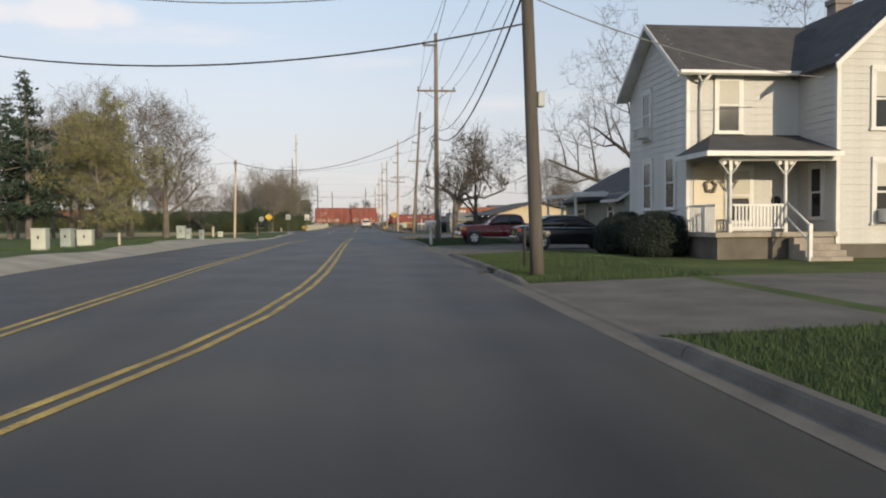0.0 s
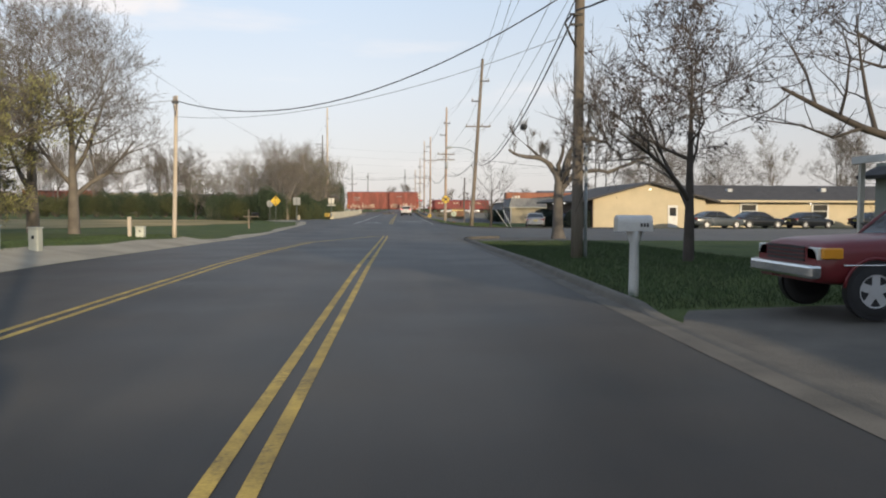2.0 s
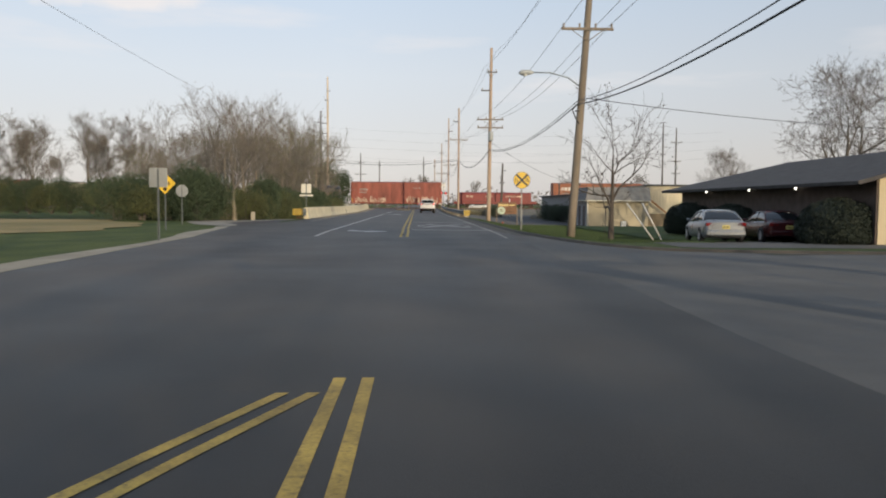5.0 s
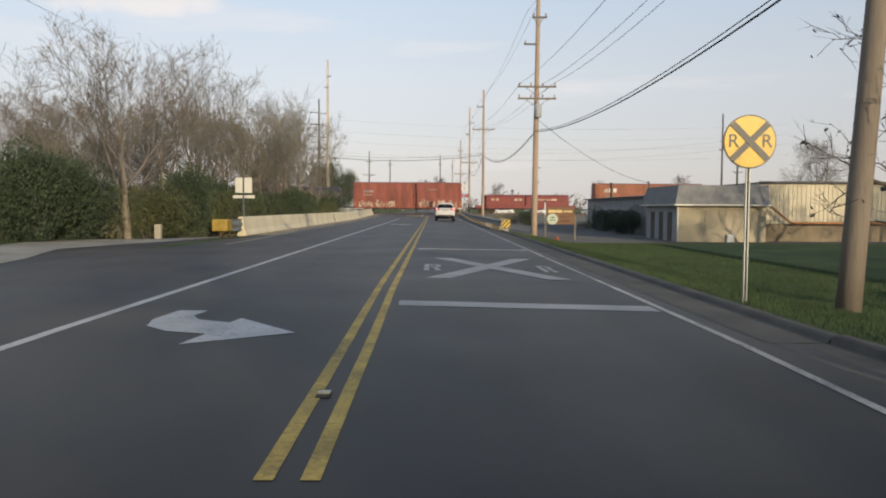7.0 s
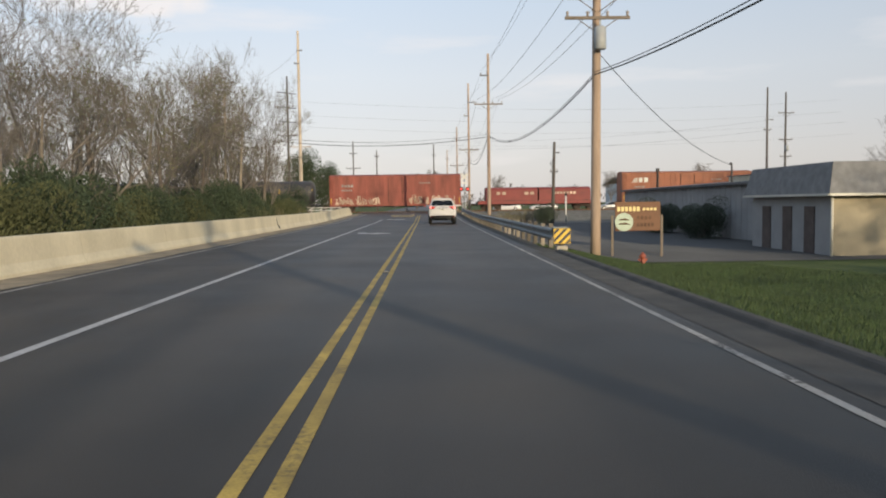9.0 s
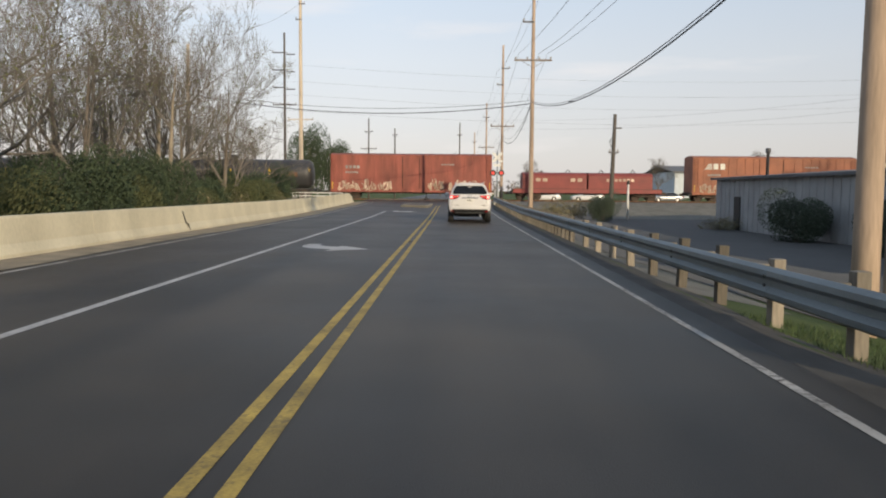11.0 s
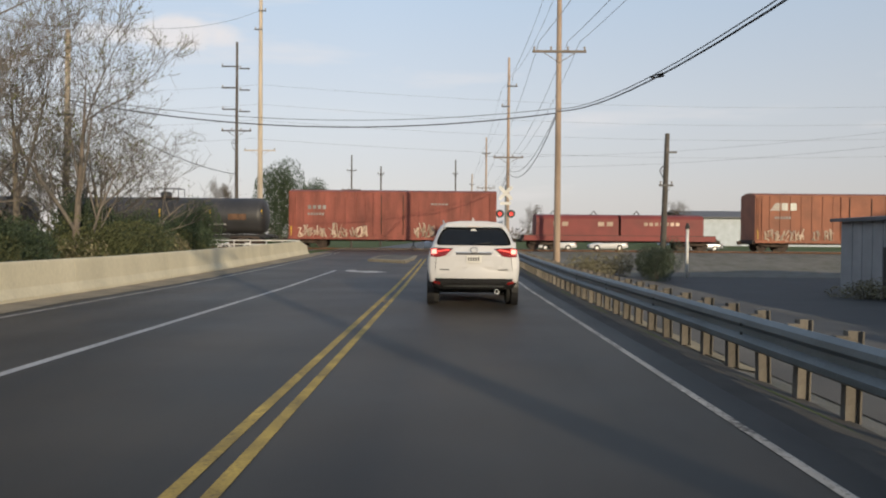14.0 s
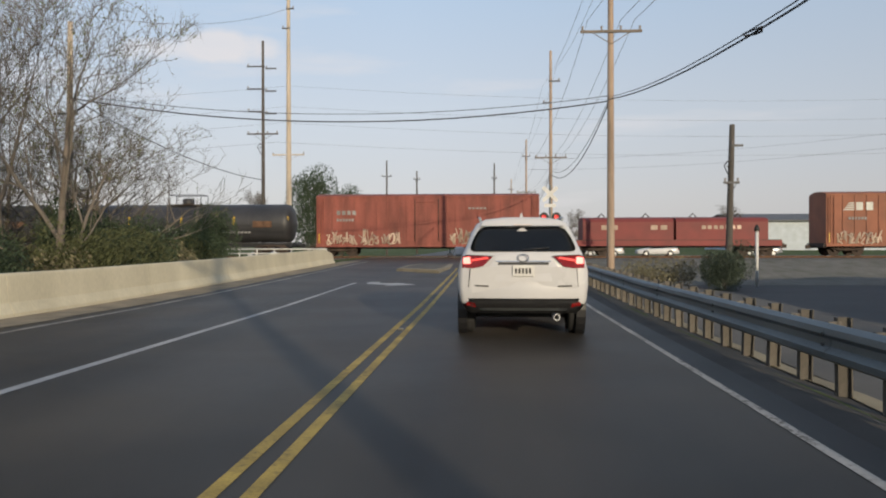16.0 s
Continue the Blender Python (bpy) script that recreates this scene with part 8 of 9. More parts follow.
def box_car(x, label, paint, seed=2, L=17.2, emblem=False):
    th = thing("box_car", label, "box car", x, TY, RAILZ, group="train cars")
    z0, z1, w = 0.85, 4.72, 1.55
    bm = B()
    sec = mirrored([(w, z0), (w, z1 - 0.12), (w * 0.9, z1), (w * 0.3, z1 + 0.16)])
    loft(bm, [[(xx, a, b) for a, b in sec] for xx in (-L / 2, L / 2)], smooth=False)
    body = part("body", bm, paint, th)
    bm = B()
    box(bm, -0.05, 0.05, -w - 0.05, -w, z0 + 0.12, z1 - 0.16)
    rib = mesh_of(bm, "side_post")
    rib.materials.append(paint)
    for k in range(20):
        xx = -L / 2 + 0.35 + k * (L - 0.7) / 19
        if abs(xx) < 1.7:
            continue
        o = new("side_post", rib)
        o.parent, o.matrix_basis = body, pose(xx, 0, 0)
    bm = B()
    box(bm, -1.6, 1.6, -w - 0.09, -w, z0 + 0.1, z1 - 0.2, bevel=0.02)
    for k in range(5):
        box(bm, -1.55, 1.55, -w - 0.12, -w - 0.09, z0 + 0.5 + k * 0.7, z0 + 0.56 + k * 0.7)
    door = part("sliding_door", bm, paint, th)
    for dx in (-0.9, 0.9):
        bm = B()
        tube(bm, [(dx, -w - 0.15, z0 + 0.3), (dx, -w - 0.15, z1 - 0.3)], 0.03, 6)
        part("lock_rod", bm, M_DARKRUST, door)
    bm = B()
    box(bm, -L / 2, L / 2, -w - 0.06, -w + 0.02, z0 - 0.12, z0 + 0.1)
    box(bm, -L / 2, L / 2, -w - 0.04, -w, z1 - 0.18, z1 - 0.06)
    part("side_sill", bm, paint, th)
    for s in (-1, 1):
        ladder(th, s * (L / 2 - 0.35), -w - 0.07, z0 + 0.1, z1 - 0.3, paint)
    underframe(th, L, 0.85)
    if emblem:
        bm = B()
        for k in range(4):
            prism(bm, [(-L / 2 + 1.2 + 0.12 * k, z1 - 1.3 + 0.16 * k), (-L / 2 + 2.0, z1 - 1.3 + 0.16 * k), (-L / 2 + 2.05, z1 - 1.2 + 0.16 * k), (-L / 2 + 1.3 + 0.12 * k, z1 - 1.2 + 0.16 * k)], 0, 0.01, Matrix.Translation((0, -w - 0.055, 0)) @ Matrix.Rotation(radians(90), 4, "X"))
        part("emblem", bm, M_MARK, th, "white striped emblem")
        mark_bars(th, -L / 2 + 2.15, z1 - 1.3, -w - 0.055, 2, 0.5, 0.6, M_MARK)
    else:
        mark_bars(th, -L / 2 + 1.6, z1 - 1.5, -w - 0.055, 4, 0.28, 0.32, M_MARKDIM)
    mark_bars(th, -L / 2 + 1.6, z1 - 2.0, -w - 0.055, 6, 0.16, 0.2, M_MARKDIM)
    mark_bars(th, 3.2, z1 - 1.1, -w - 0.055, 5, 0.2, 0.14, M_MARKDIM)
    scrawl(th, -L / 2 + 0.8, -1.7, z0 + 0.12, z0 + 1.2, -w - 0.06, M_GRAFFITI, seed, 15, 0.06)
    scrawl(th, 1.8, L / 2 - 0.8, z0 + 0.15, z0 + 1.3, -w - 0.06, M_GRAFFITI, seed + 5, 14, 0.06)
    for k in range(3):
        lamp_part("reflective_strip", th, M_SIGNYELLOW, (-L / 2 + 0.15 + k * (L / 2 - 0.2), -L / 2 + 0.25 + k * (L / 2 - 0.2), -w - 0.06, -w, z0 + 0.2, z0 + 0.9), 0)
    return th


def hopper_car(x, label, paint, L=16.6):
    th = thing("hopper_car", label, "hopper car", x, TY, RAILZ, group="train cars")
    w = 1.56
    bm = B()
    sec = mirrored([(w * 0.96, 1.5), (w, 2.2), (w, 3.7), (w * 0.85, 4.15), (w * 0.4, 4.3)])
    loft(bm, [[(xx, a, b) for a, b in sec] for xx in (-L / 2 + 1.2, L / 2 - 1.2)], smooth=False)
    part("body", bm, paint, th)
    for k in range(3):
        cx = -L / 2 + 3.3 + k * (L - 6.6) / 2
        bm = B()
        loft(bm, [[(cx + sx * a, sy * b, z) for sx, sy in ((-1, -1), (1, -1), (1, 1), (-1, 1))] for a, b, z in ((2.2, 1.45, 1.6), (0.55, 0.7, 0.6))], smooth=False)
        part("chute", bm, paint, th)
    for s in (-1, 1):
        bm = B()
        loft(bm, [[(s * (L / 2 - 1.2), yy, z) for yy, z in ((-w, 2.2), (w, 2.2), (w * 0.8, 4.1), (-w * 0.8, 4.1))], [(s * (L / 2 - 2.6), yy, z) for yy, z in ((-w, 1.3), (w, 1.3), (w, 1.6), (-w, 1.6))]], smooth=False)
        for yy in (-1.3, 1.3):
            tube(bm, [(s * (L / 2 - 0.2), yy, 1.0), (s * (L / 2 - 1.3), yy, 2.4)], 0.06, 5)
        part("end_slope", bm, paint, th)
        ladder(th, s * (L / 2 - 0.5), -w - 0.02, 1.0, 4.0, paint)
    bm = B()
    box(bm, -L / 2, L / 2, -w - 0.05, -w + 0.15, 1.35, 1.55)
    box(bm, -L / 2, L / 2, w - 0.15, w + 0.05, 1.35, 1.55)
    part("side_sill", bm, paint, th)
    for k in range(9):
        xx = -L / 2 + 1.6 + k * (L - 3.2) / 8
        bm = B()
        box(bm, xx - 0.05, xx + 0.05, -w - 0.05, -w + 0.02, 1.55, 3.75)
        part("side_post", bm, paint, th)
    bm = B()
    box(bm, -L / 2 + 1.4, L / 2 - 1.4, -0.45, 0.45, 4.3, 4.38)
    for k in range(7):
        disc(bm, (-L / 2 + 2.2 + k * (L - 4.4) / 6, 0, 4.42), 0.4, "z", 0.12, 12)
    part("roof_walk", bm, M_DARKRUST, th)
    underframe(th, L, 0.95)
    mark_bars(th, -4.5, 2.9, -w - 0.055, 7, 0.3, 0.3, M_DARKRUST)
    return th


def coil_car(x, label, paint, L=15.8):
    th = thing("coil_car", label, "coil car", x, TY, RAILZ, group="train cars")
    for k, s in enumerate((-1, 1)):
        bm = B()
        sec = mirrored([(1.5, 1.25), (1.5, 2.6), (1.3, 2.85), (0.5, 2.98)])
        a, b = (-L / 2 + 1.0, -0.1) if s < 0 else (0.1, L / 2 - 1.0)
        loft(bm, [[(xx, p, q) for p, q in sec] for xx in (a, b)], smooth=False)
        cover = part("cover", bm, paint, th)
        bm = B()
        for dx in (1.6, 5.0):
            tube(bm, [(a + dx - 0.3, 0, 2.95), (a + dx, 0, 3.3), (a + dx + 0.3, 0, 2.95)], 0.05, 5)
        part("lifting_eye", bm, M_DARKRUST, cover)
    bm = B()
    box(bm, -L / 2, L / 2, -1.5, 1.5, 1.0, 1.25)
    part("deck", bm, M_DARKRUST, th)
    bm = B()
    for yy in (-1.52, 1.52):
        box(bm, -L / 2, L / 2, yy - 0.03, yy + 0.03, 0.78, 1.2)
    part("side_sill", bm, paint, th)
    underframe(th, L, 0.9)
    mark_bars(th, -5.5, 2.0, -1.51, 2, 0.5, 0.35, M_GRAFFITI)
    mark_bars(th, -1.8, 2.0, -1.51, 2, 0.5, 0.35, M_GRAFFITI)
    mark_bars(th, 2.0, 2.05, -1.51, 7, 0.3, 0.28, M_GRAFFITI)
    return th


RED_L = "oxide red box car with pale painted scrawls"
hopper_car(-97.5, "weathered cream hopper car", M_HOPPER)
box_car(-79.3, RED_L, M_RED, 21)
hopper_car(-61.5, "weathered cream hopper car", M_HOPPER)
tank_car(-42.65, "dirty black tank car with yellow strips", 3)
tank_car(-22.65, "dirty black tank car with yellow strips", 9)
box_car(-3.3, RED_L, M_RED, 12)
coil_car(15.5, "dark red covered coil car", M_DARKRED)
box_car(35.2, "rusty orange-brown box car with a white emblem", M_REDORANGE, 33, emblem=True)
hopper_car(54.0, "weathered cream hopper car", M_HOPPER)
hopper_car(72.4, "weathered cream hopper car", M_HOPPER)
box_car(91.2, RED_L, M_RED, 41)


# ---- trees and shrubs ----
class Skin:
    """Collects tubes and leaves as plain lists, for one mesh."""

    def __init__(self):
        self.v, self.f = [], []

    def limb(self, pts, radii, sides):
        base = len(self.v)
        last = None
        for i, p in enumerate(pts):
            d = (pts[min(i + 1, len(pts) - 1)] - pts[max(i - 1, 0)]).normalized()
            if last is None:
                up = Vector((0, 0, 1)) if abs(d.z) < 0.9 else Vector((1, 0, 0))
                a1 = d.cross(up).normalized()
            else:
                a1 = (last - d * last.dot(d)).normalized()
            last = a1
            a2 = d.cross(a1)
            for k in range(sides):
                a = 2 * math.pi * k / sides
                q = p + radii[i] * (math.cos(a) * a1 + math.sin(a) * a2)
                self.v.append((q.x, q.y, q.z))
        for i in range(len(pts) - 1):
            for k in range(sides):
                a, b = base + i * sides + k, base + i * sides + (k + 1) % sides
                self.f.append((a, b, b + sides, a + sides))

    def leaf(self, p, size, rng):
        n = Vector((rng.gauss(0, 1), rng.gauss(0, 1), rng.gauss(0, 1))).normalized()
        a = n.orthogonal().normalized() * size
        b = n.cross(a) * rng.uniform(0.5, 0.8)
        base = len(self.v)
        for q in (p - a, p + b * 0.6, p + a, p - b * 0.6):
            self.v.append((q.x, q.y, q.z))
        self.f.append((base, base + 1, base + 2, base + 3))

    def twig(self, p, d, ln, rng):
        """A thin forked ribbon."""
        n = Vector((rng.gauss(0, 1), rng.gauss(0, 1), rng.gauss(0, 1)))
        a = d.cross(n).normalized()
        m, w = p + d * ln * 0.5, 0.0075
        t1, t2 = p + d * ln + a * ln * rng.uniform(-0.15, 0.15), m + (d + a * rng.choice((-0.8, 0.8))).normalized() * ln * 0.4
        b = len(self.v)
        for q in (p - a * w, p + a * w, m + a * w * 0.8, m - a * w * 0.8, t1, t2):
            self.v.append((q.x, q.y, q.z))
        self.f += [(b, b + 1, b + 2, b + 3), (b + 3, b + 2, b + 4), (b + 3, b + 2, b + 5)]

    def mesh(self, name, mat, smooth=True):
        me = bpy.data.meshes.new(name)
        me.from_pydata(self.v, [], self.f)
        me.materials.append(mat)
        if smooth:
            me.shade_smooth()
        return me


def grow(rng, height, spread=0.55, levels=4, kids=(5, 6, 5, 4), trunk=0.22, fork=0.28, rise=0.35, droop=0.0, leaf_n=0.0, leaf_size=0.05, stub=0.0, twist=0.22, twigs=4, twig_len=1.15):
    """A tree: trunk skin, crown skin (limbs and twigs), leaf skin."""
    tr, cr, lf = Skin(), Skin(), Skin()

    def bough(p, d, length, r, level):
        n = 4 if level < 2 else 3
        pts, radii = [p.copy()], [r]
        q, dd = p.copy(), d.copy()
        for i in range(n):
            tw = twist if level else 0.03
            dd = (dd + Vector((rng.gauss(0, tw), rng.gauss(0, tw), rng.gauss(0, tw) + rise * 0.25 - droop * level * 0.06))).normalized()
            q = q + dd * (length / n)
            pts.append(q.copy())
            radii.append(max(0.006, r * (1 - (0.93 if level == 0 else 0.75 if level < levels else 0.9) * (i + 1) / n)))
        (tr if level == 0 else cr).limb(pts, radii, (9, 6, 5, 3, 3, 3)[min(level, 5)])
        if leaf_n and level >= levels - 1:
            for _ in range(int(leaf_n) + (1 if rng.random() < leaf_n % 1 else 0)):
                t = pts[rng.randrange(1, len(pts))]
                lf.leaf(t + Vector((rng.gauss(0, 0.06), rng.gauss(0, 0.06), rng.gauss(0, 0.06))), leaf_size * rng.uniform(0.6, 1.5), rng)
        if level >= levels - 1 and not stub:
            for _ in range(twigs if level == levels else twigs // 2):
                i = rng.randrange(0, len(pts) - 1)
                o = pts[i].lerp(pts[i + 1], rng.random())
                ad = (pts[i + 1] - pts[i]).normalized() + Vector((rng.gauss(0, 0.55), rng.gauss(0, 0.55), rng.gauss(0.1, 0.5)))
                cr.twig(o, ad.normalized(), rng.uniform(0.25, 0.75) * twig_len, rng)
        if level >= levels or (stub and level >= 2 and rng.random() < stub):
            return
        count = kids[min(level, len(kids) - 1)]
        for k in range(count):
            t = fork + (1 - fork) * (k + rng.random()) / count if level == 0 else 0.25 + 0.75 * (k + rng.random()) / count
            i = min(n - 1, int(t * n))
            base = pts[i].lerp(pts[i + 1], t * n - i)
            rr = radii[i] + (radii[i + 1] - radii[i]) * (t * n - i)
            along = (pts[i + 1] - pts[i]).normalized()
            az = 2.4 * k + rng.uniform(-0.6, 0.6)
            side = along.orthogonal().normalized()
            side = (Matrix.Rotation(az, 3, along) @ side).normalized()
            s = spread * rng.uniform(0.75, 1.25) * (1.15 if level == 0 else 1.0)
            nd = (along * (1 - s * 0.5) + side * s + Vector((0, 0, rise * 0.5))).normalized()
            ln = length * rng.uniform(0.45, 0.68) * (1.15 - 0.35 * t)
            bough(base, nd, ln, max(0.01, rr * rng.uniform(0.52, 0.72)), level + 1)

    bough(Vector((0, 0, -0.2)), Vector((0, 0, 1)), height * 0.62, trunk, 0)
    return tr, cr, lf


def tree_kind(name, seed, bark, leaf_mat=None, trunk_bark=None, **kw):
    rng = random.Random(seed)
    tr, cr, lf = grow(rng, **kw)
    out = [("trunk", tr.mesh("trunk", trunk_bark or bark)), ("crown", cr.mesh("crown", bark))]
    if lf.f:
        out.append(("foliage", lf.mesh("foliage", leaf_mat, False)))
    return out


def plant(kind, x, y, label, scale=1.0, rz=0.0, group="", z=None, name="tree", sz=None):
    th = thing(name, label, "tree", x, y, gz(x, y) if z is None else z, rz, group)
    th.scale = (scale, scale, sz or scale)
    for nm, me in kind:
        o = new(nm, me)
        o.parent = th
    return th


BARE_A = tree_kind("bare_a", 11, M_TREE, None, height=11, spread=0.6, levels=4, kids=(7, 6, 5, 4), trunk=0.2)
BARE_B = tree_kind("bare_b", 12, M_TREE, None, height=11.5, spread=0.5, levels=4, kids=(6, 7, 5, 4), trunk=0.19, rise=0.5)
# thicket kinds: most trunks wear the sun-lightened bark, crowns the plain one
BARE_C = tree_kind("bare_c", 13, M_THICKET, M_BUD, M_SUNBARK, twist=0.12, height=11.5, spread=0.56, levels=4, kids=(7, 6, 4, 3), trunk=0.18, rise=0.42, fork=0.2, leaf_n=0.5, leaf_size=0.04, twigs=3)
SLIM_A = tree_kind("slim_a", 31, M_THICKET, M_SPRING, M_SUNBARK, twist=0.12, height=12, spread=0.58, levels=4, kids=(7, 6, 4, 3), trunk=0.2, rise=0.42, fork=0.25, twigs=2, leaf_n=0.9, leaf_size=0.04)
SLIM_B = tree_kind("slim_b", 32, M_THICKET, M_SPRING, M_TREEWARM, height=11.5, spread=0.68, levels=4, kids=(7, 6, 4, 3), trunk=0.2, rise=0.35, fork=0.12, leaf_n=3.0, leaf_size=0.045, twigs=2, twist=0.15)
SLIM_C = tree_kind("slim_c", 33, M_THICKET, M_SPRING, M_SUNBARK, leaf_n=1.0, leaf_size=0.042, height=12, spread=0.68, levels=4, kids=(6, 6, 4, 3), trunk=0.22, rise=0.4, fork=0.12, twigs=2, twist=0.13)
BARE_D = tree_kind("bare_d", 14, M_TREEWARM, M_SPRING, height=10, spread=0.55, levels=4, kids=(6, 6, 4, 4), trunk=0.15, leaf_n=1.0, leaf_size=0.045, rise=0.45, twigs=3)
BROAD = tree_kind("broad", 15, M_TREE, None, height=12, spread=0.85, levels=4, kids=(9, 7, 5, 5), trunk=0.3, fork=0.2, rise=0.3, twist=0.15, twigs=3, twig_len=1.0)
LIMBY = tree_kind("limby", 16, M_DARKBARK, M_DARKBUD, height=15, spread=1.0, levels=4, kids=(7, 6, 5, 4), trunk=0.48, fork=0.16, rise=0.45, leaf_n=0.6, leaf_size=0.05, twist=0.18, twigs=2)
LAWN = tree_kind("lawn", 17, M_DARKBARK, M_DARKBUD, height=8.4, spread=0.82, levels=4, kids=(10, 6, 4, 3), trunk=0.15, fork=0.24, rise=0.32, leaf_n=1.7, leaf_size=0.055, twigs=2)
YOUNG = tree_kind("young", 18, M_DARKBARK, M_DARKBUD, height=8.0, spread=0.68, levels=3, kids=(10, 5, 4), trunk=0.17, fork=0.26, rise=0.4, leaf_n=1.4, leaf_size=0.055, twigs=1, twist=0.3)


def old_tree(seed):
    """A stout old tree, cut back hard: short thick trunk, arching bare limbs, upright shoots."""
    rng = random.Random(seed)
    tr, cr = Skin(), Skin()
    V = Vector
    tr.limb([V((0, 0, -0.2)), V((-0.03, 0, 0.4)), V((-0.05, 0, 1.6)), V((0.0, 0, 2.7)), V((0.02, 0, 3.45))], [0.44, 0.31, 0.27, 0.27, 0.2], 12)
    limbs = (
        ([(0, 0, 3.0), (-0.35, 0.1, 3.7), (-0.75, -0.1, 4.1), (-1.4, -0.2, 4.35), (-2.2, 0.1, 4.42), (-2.75, 0.2, 4.75)], 0.17, 9, 0.9),
        ([(0, 0, 3.2), (-0.1, -0.3, 3.9), (0.05, -0.6, 4.5), (0.0, -0.9, 4.85)], 0.15, 5, 0.9),
        ([(0.05, 0, 2.9), (0.35, 0.1, 3.9), (0.7, 0.3, 4.7), (1.3, 0.4, 5.2), (2.0, 0.5, 5.42), (2.7, 0.7, 5.3), (3.15, 0.8, 4.8)], 0.18, 17, 3.2),
        ([(0.1, 0, 2.5), (0.75, -0.3, 3.35), (1.6, -0.6, 3.62), (2.6, -0.7, 3.55), (3.6, -0.8, 3.9), (4.5, -0.9, 4.3)], 0.15, 12, 1.5),
        ([(0.12, 0, 2.1), (0.5, 0.4, 3.1), (0.75, 0.9, 4.2), (1.3, 1.5, 4.9), (1.7, 2.2, 5.0)], 0.14, 9, 1.9),
        ([(0, 0, 3.1), (-0.3, 0.7, 3.9), (-0.9, 1.3, 4.5), (-1.5, 1.7, 5.1)], 0.14, 7, 1.3),
        ([(0.05, 0, 3.0), (0.3, -0.8, 3.6), (0.9, -1.6, 4.0), (1.2, -2.3, 4.6)], 0.13, 7, 1.2),
    )

    def shoot(p, d, length, r, level):
        pts, q, dd = [p.copy()], p.copy(), d.copy()
        for _ in range(4):
            dd = (dd + V((rng.gauss(0, 0.14), rng.gauss(0, 0.14), 0.14))).normalized()
            q = q + dd * length / 4
            pts.append(q.copy())
        cr.limb(pts, [max(0.006, r * (1 - 0.85 * k / 4)) for k in range(5)], 4 if level == 0 else 3)
        for _ in range(3):
            k = rng.randrange(1, 5)
            cr.twig(pts[k], (dd + V((rng.gauss(0, 0.5), rng.gauss(0, 0.5), 0.2))).normalized(), rng.uniform(0.2, 0.5), rng)
        if level < 2:
            for _ in range(5 if level == 0 else 3):
                k = rng.randrange(1, 4)
                side = (dd + V((rng.gauss(0, 0.55), rng.gauss(0, 0.55), 0.2))).normalized()
                shoot(pts[k].lerp(pts[k + 1], rng.random()), side, length * rng.uniform(0.35, 0.6), r * 0.55, level + 1)

    for path, r, n, reach in limbs:
        pts = [V(p) for p in path]
        fine = []
        for a, b in zip(pts, pts[1:]):
            fine += [a + V((rng.gauss(0, 0.03), rng.gauss(0, 0.03), rng.gauss(0, 0.03))), a.lerp(b, 0.5) + V((rng.gauss(0, 0.04), rng.gauss(0, 0.04), rng.gauss(0, 0.05)))]
        fine.append(pts[-1])
        m = len(fine) - 1
        cr.limb(fine, [r * (1 - 0.6 * k / m) * rng.uniform(0.9, 1.15) for k in range(m + 1)], 8)
        for _ in range(n):
            t = rng.uniform(0.35, 1.0) ** 0.8 * m
            k = min(m - 1, int(t))
            o = fine[k].lerp(fine[k + 1], t - k)
            d = V((rng.gauss(0, 0.45), rng.gauss(0, 0.45), 1.0)).normalized()
            shoot(o, d, reach * rng.uniform(0.35, 1.15), 0.014 + 0.007 * reach, 0 if reach > 1 else 1)
    return [("trunk", tr.mesh("trunk", M_TREE)), ("crown", cr.mesh("crown", M_TREE))]


PRUNED = old_tree(19)
OLIVE = tree_kind("olive", 20, M_TREE, M_OLIVE, height=9.5, spread=0.7, levels=4, kids=(8, 7, 6, 5), trunk=0.26, fork=0.22, rise=0.25, leaf_n=20.0, leaf_size=0.042, droop=0.5)


def conifer(seed, height=12):
    rng = random.Random(seed)
    tr, cr, lf = Skin(), Skin(), Skin()
    tr.limb([Vector((0, 0, -0.2)), Vector((0.05, 0, height * 0.5)), Vector((0, 0.05, height))], [0.25, 0.14, 0.02], 8)
    z = height * 0.16
    while z < height * 0.98:
        reach = (height - z) * 0.33 * rng.uniform(0.75, 1.1) + 0.2
        for k in range(5):
            a = rng.uniform(0, 6.28)
            d = Vector((math.cos(a), math.sin(a), -0.05))
            tip = Vector((0, 0, z)) + d * reach + Vector((0, 0, reach * 0.12))
            mid = Vector((0, 0, z)) + d * reach * 0.5 - Vector((0, 0, 0.1 * reach))
            cr.limb([Vector((0, 0, z)), mid, tip], [0.045, 0.03, 0.008], 3)
            for i in range(int(26 * reach)):
                t = rng.uniform(0.15, 1.0)
                p = Vector((0, 0, z)).lerp(tip, t) + Vector((rng.gauss(0, 0.22), rng.gauss(0, 0.22), rng.gauss(-0.08, 0.12)))
                lf.leaf(p, 0.15 * rng.uniform(0.7, 1.4), rng)
        z += rng.uniform(0.35, 0.6)
    return [("trunk", tr.mesh("trunk", M_TREE)), ("bough", cr.mesh("bough", M_TREE)), ("foliage", lf.mesh("foliage", M_CONIFER, False))]


FIR = conifer(5)
BARE = "bare deciduous tree with fine grey-brown twigs"
BUDDING = "budding deciduous tree with sparse small leaves"
